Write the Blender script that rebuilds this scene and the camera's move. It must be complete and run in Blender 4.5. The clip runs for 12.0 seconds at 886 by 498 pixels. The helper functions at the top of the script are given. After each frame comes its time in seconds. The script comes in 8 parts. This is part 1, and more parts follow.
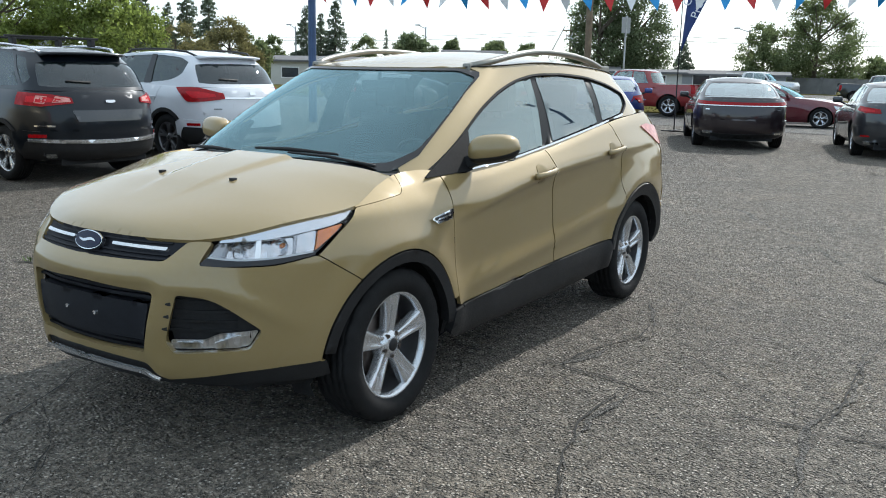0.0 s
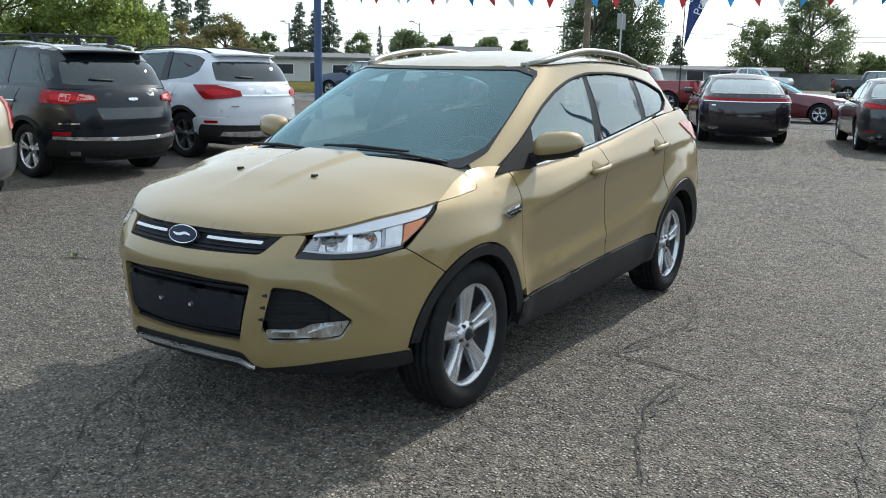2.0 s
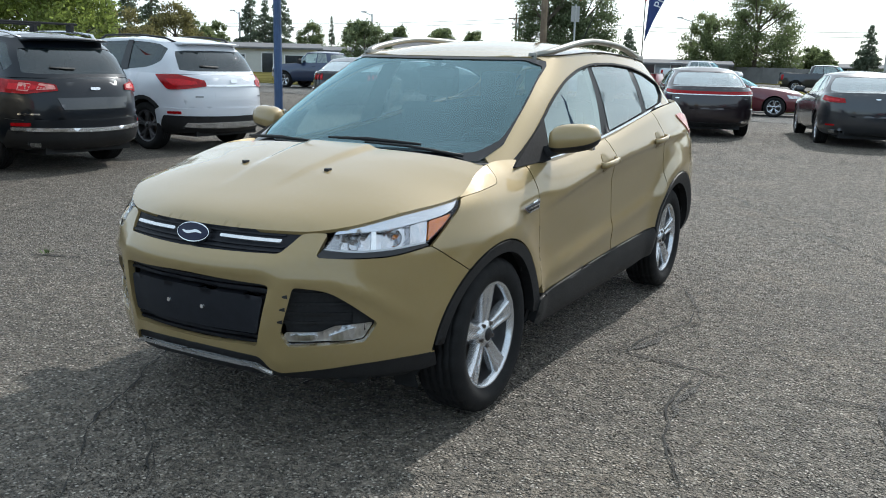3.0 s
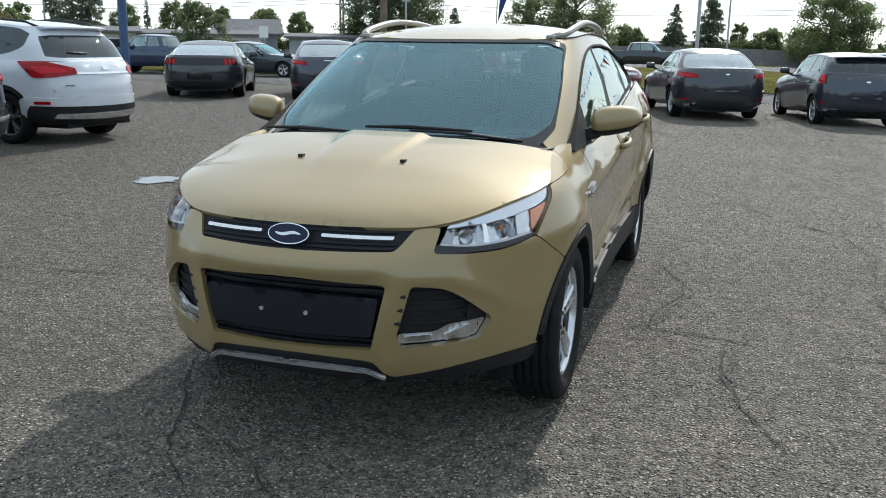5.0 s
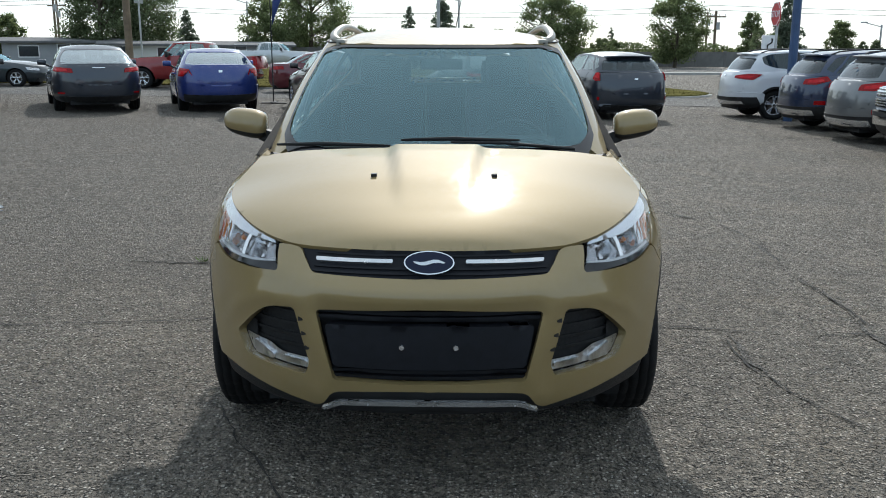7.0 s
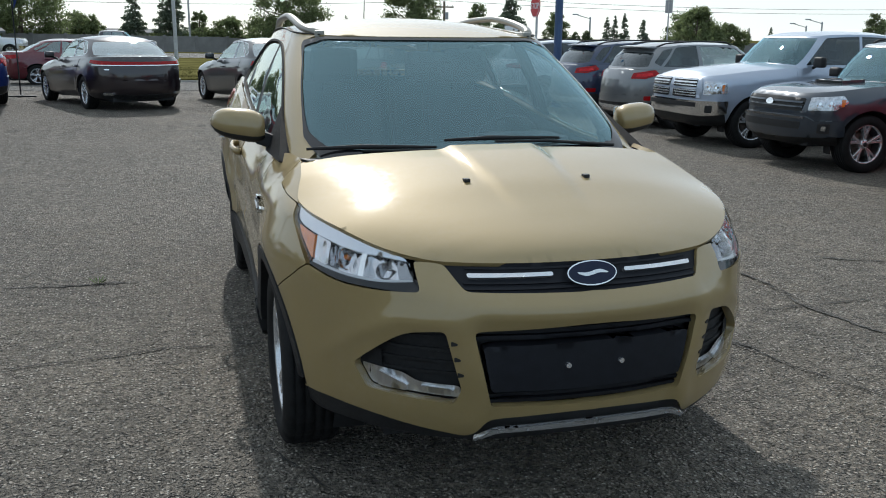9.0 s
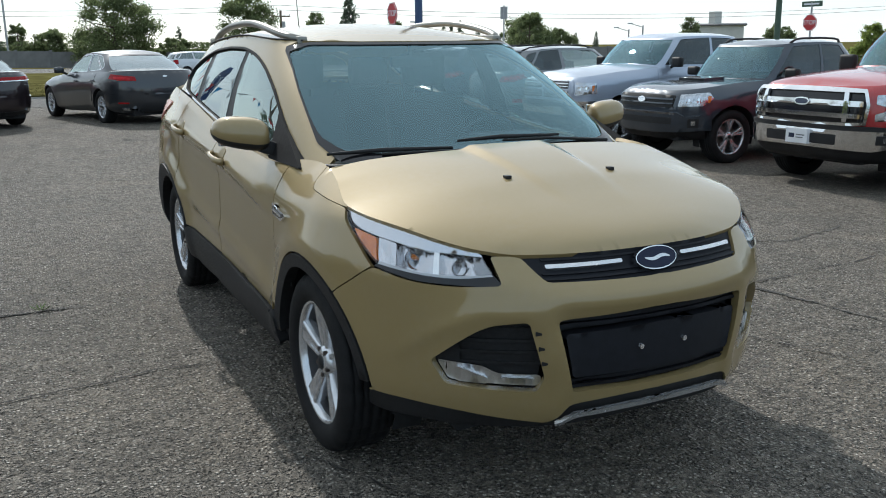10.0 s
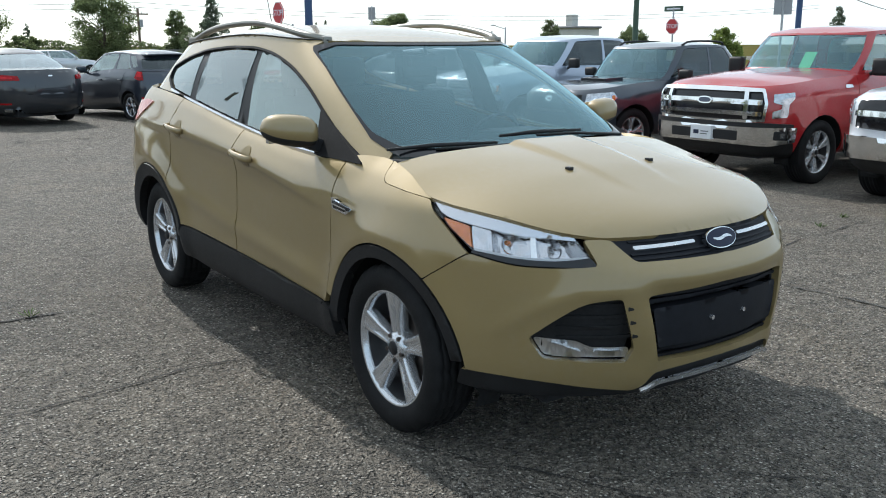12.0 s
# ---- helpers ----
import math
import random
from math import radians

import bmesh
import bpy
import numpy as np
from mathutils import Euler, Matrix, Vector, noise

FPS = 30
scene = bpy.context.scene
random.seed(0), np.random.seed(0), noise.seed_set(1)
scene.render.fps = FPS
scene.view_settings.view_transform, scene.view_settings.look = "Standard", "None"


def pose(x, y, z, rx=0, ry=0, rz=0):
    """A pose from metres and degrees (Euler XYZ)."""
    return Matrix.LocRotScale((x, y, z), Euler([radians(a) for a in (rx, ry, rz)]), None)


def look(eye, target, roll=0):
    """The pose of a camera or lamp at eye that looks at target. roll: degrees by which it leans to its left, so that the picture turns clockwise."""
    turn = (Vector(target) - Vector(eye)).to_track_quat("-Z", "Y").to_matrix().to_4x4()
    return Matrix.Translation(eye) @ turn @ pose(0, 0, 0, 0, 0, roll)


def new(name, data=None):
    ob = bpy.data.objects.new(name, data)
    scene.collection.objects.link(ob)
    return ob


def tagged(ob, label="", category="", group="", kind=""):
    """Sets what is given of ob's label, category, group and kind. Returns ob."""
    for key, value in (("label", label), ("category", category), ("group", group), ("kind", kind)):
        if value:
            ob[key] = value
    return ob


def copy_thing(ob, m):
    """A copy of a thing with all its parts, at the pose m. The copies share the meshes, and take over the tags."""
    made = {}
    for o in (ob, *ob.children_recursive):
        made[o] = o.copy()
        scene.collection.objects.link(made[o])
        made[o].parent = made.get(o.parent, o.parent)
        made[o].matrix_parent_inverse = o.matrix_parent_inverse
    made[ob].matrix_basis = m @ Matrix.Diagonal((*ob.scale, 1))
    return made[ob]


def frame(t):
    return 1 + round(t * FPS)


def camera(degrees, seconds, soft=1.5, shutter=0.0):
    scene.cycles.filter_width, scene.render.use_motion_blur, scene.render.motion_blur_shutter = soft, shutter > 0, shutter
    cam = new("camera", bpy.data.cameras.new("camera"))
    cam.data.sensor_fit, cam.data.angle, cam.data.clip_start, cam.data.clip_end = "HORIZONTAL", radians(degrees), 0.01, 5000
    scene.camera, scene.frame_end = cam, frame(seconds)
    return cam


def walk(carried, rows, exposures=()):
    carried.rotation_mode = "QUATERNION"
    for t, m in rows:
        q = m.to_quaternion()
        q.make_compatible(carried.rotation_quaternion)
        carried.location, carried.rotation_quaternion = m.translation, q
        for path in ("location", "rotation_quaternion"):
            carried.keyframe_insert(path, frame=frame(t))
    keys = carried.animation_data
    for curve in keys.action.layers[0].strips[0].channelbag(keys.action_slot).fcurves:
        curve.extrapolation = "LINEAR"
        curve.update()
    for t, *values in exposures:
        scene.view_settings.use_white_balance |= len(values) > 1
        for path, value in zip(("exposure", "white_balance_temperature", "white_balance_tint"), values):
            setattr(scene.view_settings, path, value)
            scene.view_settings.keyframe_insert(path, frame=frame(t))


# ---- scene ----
cam = camera(53.3, 12.0, 1.0)
PATH = [
    (0, (3.073, -2.975, 1.512), (1.994, -1.338, 1.118), 1.1),
    (0.5, (3.082, -2.951, 1.518), (2.001, -1.315, 1.124), 1.0),
    (1, (3.03, -3.005, 1.518), (1.941, -1.375, 1.125), 0.9),
    (1.5, (2.925, -3.173, 1.514), (1.842, -1.539, 1.117), 0.9),
    (2, (2.844, -3.301, 1.521), (1.782, -1.654, 1.119), 1.0),
    (2.5, (2.691, -3.315, 1.505), (1.641, -1.662, 1.1), 1.0),
    (3, (2.509, -3.323, 1.506), (1.543, -1.621, 1.088), 1.4),
    (5, (1.505, -3.66, 1.504), (0.896, -1.81, 1.052), 0.7),
    (5.5, (1.138, -3.735, 1.525), (0.709, -1.831, 1.085), 0.2),
    (6, (0.824, -3.658, 1.514), (0.491, -1.738, 1.063), -0.0),
    (6.5, (0.491, -3.642, 1.511), (0.263, -1.705, 1.068), 0.3),
    (7, (0.098, -3.668, 1.514), (0.061, -1.718, 1.07), 0.1),
    (9, (-1.177, -3.26, 1.53), (-0.63, -1.394, 1.064), 0.5),
    (9.5, (-1.525, -3.16, 1.512), (-0.763, -1.364, 1.073), -0.3),
    (10, (-1.868, -3.057, 1.508), (-0.995, -1.315, 1.059), -0.6),
    (10.5, (-2.142, -2.904, 1.515), (-1.195, -1.203, 1.058), -0.4),
    (11, (-2.455, -2.84, 1.52), (-1.348, -1.24, 1.055), -0.1),
    (11.5, (-2.595, -2.822, 1.523), (-1.469, -1.234, 1.066), -0.1),
    (12, (-2.642, -2.835, 1.514), (-1.509, -1.25, 1.064), -0.2),
]
EXPOSURES = [(0, 0.56, 6300, 8), (3, 0.54, 6300, 8), (5.2, 0.42, 6300, 8), (6.5, 0.36, 6300, 8), (7.2, 0.22, 6300, 8), (9.5, 0.12, 6300, 8), (10.0, 0.24, 6300, 8), (10.5, 0.42, 6300, 8), (11.2, 0.50, 6300, 8), (12, 0.46, 6300, 8)]

walk(cam, [(t, look(eye, target, roll)) for t, eye, target, roll in PATH], EXPOSURES)

# ---- sky and sun ----
SUN_ELEVATION, SUN_AZIMUTH = 38.0, 4.0  # degrees; azimuth from +y towards +x
world = bpy.data.worlds.new("sky")
scene.world = world
world.use_nodes = True
nt = world.node_tree
sky = nt.nodes.new("ShaderNodeTexSky")
sky.sky_type, sky.sun_disc = "NISHITA", False
sky.sun_elevation, sky.sun_rotation = radians(SUN_ELEVATION), radians(SUN_AZIMUTH)
sky.air_density, sky.dust_density, sky.ozone_density, sky.altitude = 1.0, 0.5, 1.0, 300
nt.links.new(sky.outputs[0], nt.nodes["Background"].inputs[0])
nt.nodes["Background"].inputs[1].default_value = 0.028
haze, both_skies = nt.nodes.new("ShaderNodeBackground"), nt.nodes.new("ShaderNodeAddShader")  # thin bright cloud over the whole sky
haze.inputs[0].default_value, haze.inputs[1].default_value = (0.885, 0.97, 1.03, 1), 0.77
# long, soft streaks in the cloud
where, squash, cloud, tone = nt.nodes.new("ShaderNodeTexCoord"), nt.nodes.new("ShaderNodeMapping"), nt.nodes.new("ShaderNodeTexNoise"), nt.nodes.new("ShaderNodeValToRGB")
squash.inputs["Scale"].default_value = (1.2, 1.2, 9.0)
cloud.inputs["Scale"].default_value, cloud.inputs["Detail"].default_value = 2.2, 5
tone.color_ramp.elements[0].position, tone.color_ramp.elements[0].color = 0.32, (0.83, 0.925, 0.99, 1)
tone.color_ramp.elements[1].position, tone.color_ramp.elements[1].color = 0.68, (0.92, 0.99, 1.05, 1)
nt.links.new(where.outputs["Generated"], squash.inputs[0])
nt.links.new(squash.outputs[0], cloud.inputs["Vector"])
nt.links.new(cloud.outputs[0], tone.inputs[0])
# the veil of cloud is brightest round the sun and bluer away from it
to_sun, side, veil, lit = nt.nodes.new("ShaderNodeVectorMath"), nt.nodes.new("ShaderNodeMapRange"), nt.nodes.new("ShaderNodeMix"), nt.nodes.new("ShaderNodeMix")
to_sun.operation = "DOT_PRODUCT"
to_sun.inputs[1].default_value = (math.sin(radians(SUN_AZIMUTH)) * math.cos(radians(SUN_ELEVATION)), math.cos(radians(SUN_AZIMUTH)) * math.cos(radians(SUN_ELEVATION)), math.sin(radians(SUN_ELEVATION)))
side.inputs[1].default_value, side.inputs[2].default_value = -0.85, 0.95
veil.data_type = lit.data_type = "RGBA"
veil.inputs[6].default_value, veil.inputs[7].default_value = (0.61, 0.74, 0.85, 1), (1.01, 0.995, 0.97, 1)
lit.blend_type = "MULTIPLY"
lit.inputs[0].default_value = 1.0
nt.links.new(where.outputs["Generated"], to_sun.inputs[0])
nt.links.new(to_sun.outputs["Value"], side.inputs[0])
nt.links.new(side.outputs[0], veil.inputs[0])
nt.links.new(tone.outputs[0], lit.inputs[6])
nt.links.new(veil.outputs[2], lit.inputs[7])
nt.links.new(lit.outputs[2], haze.inputs[0])
nt.links.new(nt.nodes["Background"].outputs[0], both_skies.inputs[0])
nt.links.new(haze.outputs[0], both_skies.inputs[1])
nt.links.new(both_skies.outputs[0], nt.nodes["World Output"].inputs[0])
sun = new("sun", bpy.data.lights.new("sun", "SUN"))
sun.data.energy, sun.data.angle, sun.data.color = 2.75, radians(1.0), (1.0, 0.965, 0.91)
sa, se = radians(SUN_AZIMUTH), radians(SUN_ELEVATION)
sun.matrix_world = look((0, 0, 20), (-20 * math.sin(sa) * math.cos(se), -20 * math.cos(sa) * math.cos(se), 20 - 20 * math.sin(se)))


# ---- curved sheets for vehicle bodies ----
def pch(pts, x):
    """Smooth, monotone curve through points (x, y), flat outside."""
    pts = sorted(pts)
    px, py = np.array([p[0] for p in pts], float), np.array([p[1] for p in pts], float)
    x = np.asarray(x, float)
    if len(px) == 1:
        return np.full_like(x, py[0])
    h, d = np.diff(px), np.diff(py) / np.diff(px)
    m = np.zeros(len(px))
    m[0], m[-1] = d[0], d[-1]
    for i in range(1, len(px) - 1):
        if d[i - 1] * d[i] > 0:
            m[i] = 2 * d[i - 1] * d[i] / (d[i - 1] + d[i])
    x = np.clip(x, px[0], px[-1])
    i = np.clip(np.searchsorted(px, x, side="right") - 1, 0, len(px) - 2)
    s = (x - px[i]) / h[i]
    return ((2 * s**3 - 3 * s**2 + 1) * py[i] + (s**3 - 2 * s**2 + s) * h[i] * m[i]
            + (3 * s**2 - 2 * s**3) * py[i + 1] + (s**3 - s**2) * h[i] * m[i + 1])


class Shell:
    """Half a body, lofted upwards through level curves. q runs 0..1 round the nose, 1..2 along the side, 2..3 round the tail."""

    def __init__(self, levels, bulge=None, press=None):
        self.levels, self.bulge, self.press = levels, bulge, press

    def curve(self, lv, q):
        yf, yj, yk, yr, nf, nr, W, Z = lv
        q = np.asarray(q, float)
        a = np.clip(q, 0, 1) * math.pi / 2
        b = np.clip(q - 2, 0, 1) * math.pi / 2
        ca, sa, cb, sb = np.maximum(np.cos(a), 0), np.sin(a), np.maximum(np.cos(b), 0), np.sin(b)
        y = np.where(q < 1, yj - (yj - yf) * ca ** (2 / nf), np.where(q < 2, yj + (q - 1) * (yk - yj), yk + (yr - yk) * sb ** (2 / nr)))
        k = np.where(q < 1, sa ** (2 / nf), np.where(q < 2, 1.0, cb ** (2 / nr)))
        return pch(W, y) * k, y, pch(Z, y)

    def at(self, q, z):
        q, z = np.broadcast_arrays(np.asarray(q, float), np.asarray(z, float))
        c = np.array([self.curve(lv, q) for lv in self.levels])
        X, Y, Z = c[:, 0], c[:, 1], c[:, 2]
        K = len(self.levels)
        z = np.clip(z, Z[0], Z[-1])
        i = np.clip((z[None] >= Z).sum(0) - 1, 0, K - 2)
        take = lambda A, j: np.take_along_axis(A, j[None], 0)[0]
        z0, z1 = take(Z, i), take(Z, i + 1)
        h = np.maximum(z1 - z0, 1e-6)
        s = (z - z0) / h
        out = []
        for A in (X, Y):
            d = np.diff(A, axis=0) / np.maximum(np.diff(Z, axis=0), 1e-6)
            m = np.concatenate([d[:1], np.where(d[:-1] * d[1:] > 0, 2 * d[:-1] * d[1:] / (d[:-1] + d[1:] + 1e-12), 0), d[-1:]])
            out.append((2 * s**3 - 3 * s**2 + 1) * take(A, i) + (s**3 - 2 * s**2 + s) * h * take(m, i)
                       + (3 * s**2 - 2 * s**3) * take(A, i + 1) + (s**3 - s**2) * h * take(m, i + 1))
        x, y = out
        if self.bulge:
            x = x + self.bulge(y, z) * np.minimum(1, x / 0.5)
        if self.press:
            y = y - self.press(x, z) * np.clip((-0.42 - y) / 0.22, 0, 1)
        return np.stack([x, y, z], -1)

    def q_of(self, y, z, lo=0.02, hi=2.98):
        y, z = np.asarray(y, float), np.asarray(z, float)
        a, b = np.full(y.shape, lo), np.full(y.shape, hi)
        for _ in range(26):
            m = (a + b) / 2
            less = self.at(m, z)[..., 1] < y
            a, b = np.where(less, m, a), np.where(less, b, m)
        return (a + b) / 2

    def placed(self, q, z):
        """Points and outward normals."""
        p = self.at(q, z)
        e = 0.004
        dq = self.at(np.minimum(q + e, 3), z) - self.at(np.maximum(q - e, 0), z)
        dz = self.at(q, z + e) - self.at(q, z - e)
        n = np.cross(dq, dz)
        n /= np.maximum(np.linalg.norm(n, axis=-1, keepdims=True), 1e-9)
        return p, n

    def nose(self, s, z):
        return self.placed(np.clip(s / 1.25, 0, 3), z)

    def tail(self, s, z):
        return self.placed(np.clip(3 - s / 1.25, 0, 3), z)

    def side(self, y, z):
        return self.placed(self.q_of(y, z), z)


class Cap:
    """A domed sheet over the top curve of a shell: z over (x, y)."""

    def __init__(self, shell, centre, power=2.2, relief=None, lift=0.0):
        q = np.linspace(0, 3, 1500)
        self.c = shell.curve(shell.levels[-1], q)
        self.centre, self.power, self.relief, self.lift = centre, power, relief, lift

    def z(self, x, y):
        X, Y, Z = self.c
        xe, ze = np.interp(y, Y, X), np.interp(y, Y, Z)
        f = np.clip(np.abs(x) / np.maximum(xe, 1e-4), 0, 1)
        z = ze + (pch(self.centre, y) - ze) * (1 - f**self.power) + self.lift
        if self.relief:
            z = z + self.relief(np.abs(x), y)
        return z

    def edge(self, y):
        return np.interp(y, self.c[1], self.c[0])

    def over(self, x, y):
        e = 0.003
        p = np.stack([x, y, self.z(x, y)], -1)
        n = np.stack([-(self.z(x + e, y) - self.z(x - e, y)) / (2 * e), -(self.z(x, y + e) - self.z(x, y - e)) / (2 * e), np.ones_like(x)], -1)
        return p, n / np.linalg.norm(n, axis=-1, keepdims=True)


# ---- mesh helpers ----
def thing(name, label, category, group="", kind="", at=None):
    """An empty that carries the parts of one thing."""
    ob = new(name)
    ob.empty_display_size = 0.1
    if at is not None:
        ob.matrix_world = at
    return tagged(ob, label, category, group, kind)


def link(name, verts, faces, material, parent=None, label="", smooth=True, mats=None, index=None):
    me = bpy.data.meshes.new(name)
    me.from_pydata([tuple(v) for v in verts], [], [tuple(f) for f in faces])
    for m in (mats or [material]):
        me.materials.append(m)
    if index is not None:
        me.polygons.foreach_set("material_index", index)
    me.polygons.foreach_set("use_smooth", [smooth] * len(me.polygons))
    me.update()
    ob = new(name, me)
    ob.parent = parent
    return tagged(ob, label)


def part(name, bm, material, parent=None, label="", smooth=False):
    me = bpy.data.meshes.new(name)
    bm.normal_update()
    bm.to_mesh(me)
    bm.free()
    me.materials.append(material)
    me.polygons.foreach_set("use_smooth", [smooth] * len(me.polygons))
    ob = new(name, me)
    ob.parent = parent
    return tagged(ob, label)


def box(bm, x0, x1, y0, y1, z0, z1, bevel=0.0, m=None):
    r = bmesh.ops.create_cube(bm, size=1)
    mat = Matrix.Translation(((x0 + x1) / 2, (y0 + y1) / 2, (z0 + z1) / 2)) @ Matrix.Diagonal((x1 - x0, y1 - y0, z1 - z0, 1))
    bmesh.ops.transform(bm, matrix=(m @ mat) if m is not None else mat, verts=r["verts"])
    if bevel:
        edges = list({e for v in r["verts"] for e in v.link_edges})
        bmesh.ops.bevel(bm, geom=edges, offset=bevel, segments=2, profile=0.7, affect="EDGES")
    return bm


def rod(bm, a, b, r0, r1=None, seg=10):
    a, b = Vector(a), Vector(b)
    d = b - a
    m = Matrix.Translation((a + b) / 2) @ d.to_track_quat("Z", "Y").to_matrix().to_4x4()
    bmesh.ops.create_cone(bm, cap_ends=True, segments=seg, radius1=r0, radius2=r0 if r1 is None else r1, depth=d.length, matrix=m)
    return bm


def lathe(profile, seg, axis="x", closed=False):
    """Turns a profile (radius, along) about an axis."""
    n = len(profile)
    verts, faces = [], []
    for i in range(seg):
        a = 2 * math.pi * i / seg
        for r, h in profile:
            c, s = r * math.cos(a), r * math.sin(a)
            verts.append((h, c, s) if axis == "x" else (c, s, h))
    for i in range(seg):
        j = (i + 1) % seg
        for k in range(n if closed else n - 1):
            l = (k + 1) % n
            f = (i * n + k, i * n + l, j * n + l, j * n + k)
            faces.append(f if axis != "x" else f)
    return verts, faces


def tube(points, r, seg=8):
    """A bar along points, with radii (wide, high) kept level."""
    P = [Vector(p) for p in points]
    rs = r if isinstance(r, (list, tuple)) and isinstance(r[0], (list, tuple)) else [r if isinstance(r, tuple) else (r, r)] * len(P)
    verts, faces = [], []
    for i, p in enumerate(P):
        d = (P[min(i + 1, len(P) - 1)] - P[max(i - 1, 0)]).normalized()
        side = d.cross(Vector((0, 0, 1)))
        side = side.normalized() if side.length > 1e-4 else Vector((1, 0, 0))
        up = side.cross(d)
        for k in range(seg):
            a = 2 * math.pi * k / seg
            verts.append(p + side * rs[i][0] * math.cos(a) + up * rs[i][1] * math.sin(a))
    for i in range(len(P) - 1):
        for k in range(seg):
            l = (k + 1) % seg
            faces.append((i * seg + k, i * seg + l, (i + 1) * seg + l, (i + 1) * seg + k))
    faces.append(tuple(range(seg))[::-1])
    faces.append(tuple((len(P) - 1) * seg + k for k in range(seg)))
    return verts, faces


def rounded(pts, r=0.02, step=0.03):
    """A closed outline with its corners rounded by r, and points no further than step apart."""
    n, out = len(pts), []
    P = [np.array(p[:2], float) for p in pts]
    R = [p[2] if len(p) > 2 else r for p in pts]
    for i in range(n):
        a, b, c = P[i - 1], P[i], P[(i + 1) % n]
        la, lc = np.linalg.norm(a - b), np.linalg.norm(c - b)
        k = min(R[i], la * 0.45, lc * 0.45)
        if k < 1e-4:
            out.append(b)
            continue
        p, q = b + (a - b) / max(la, 1e-9) * k, b + (c - b) / max(lc, 1e-9) * k
        for s in np.linspace(0, 1, 5):
            out.append((1 - s) ** 2 * p + 2 * s * (1 - s) * b + s * s * q)
    dense = []
    for i, a in enumerate(out):
        b = out[(i + 1) % len(out)]
        k = max(1, int(np.ceil(np.linalg.norm(b - a) / step)))
        dense += [a + (b - a) * j / k for j in range(k)]
    keep = [dense[0]]
    for p in dense[1:]:
        if np.linalg.norm(p - keep[-1]) > 1e-4:
            keep.append(p)
    if np.linalg.norm(keep[0] - keep[-1]) < 1e-4:
        keep.pop()
    return np.array(keep)


def inside(poly, pts):
    x, y = pts[:, 0], pts[:, 1]
    r = np.zeros(len(pts), bool)
    for i in range(len(poly)):
        (x0, y0), (x1, y1) = poly[i - 1], poly[i]
        if y0 != y1:
            r ^= ((y0 > y) != (y1 > y)) & (x < (x1 - x0) * (y - y0) / (y1 - y0) + x0)
    return r


def shrunk(poly, d, fixed=None):
    a, b, c = np.roll(poly, 1, 0), poly, np.roll(poly, -1, 0)
    t = c - a
    n = np.stack([-t[:, 1], t[:, 0]], -1) / np.maximum(np.linalg.norm(t, axis=1, keepdims=True), 1e-9)
    area = (b[:, 0] * c[:, 1] - c[:, 0] * b[:, 1]).sum()
    moved = poly + n * d * (1 if area > 0 else -1)
    if fixed is not None:
        moved = np.where(fixed(poly)[:, None], poly, moved)
    return moved


from mathutils.geometry import delaunay_2d_cdt


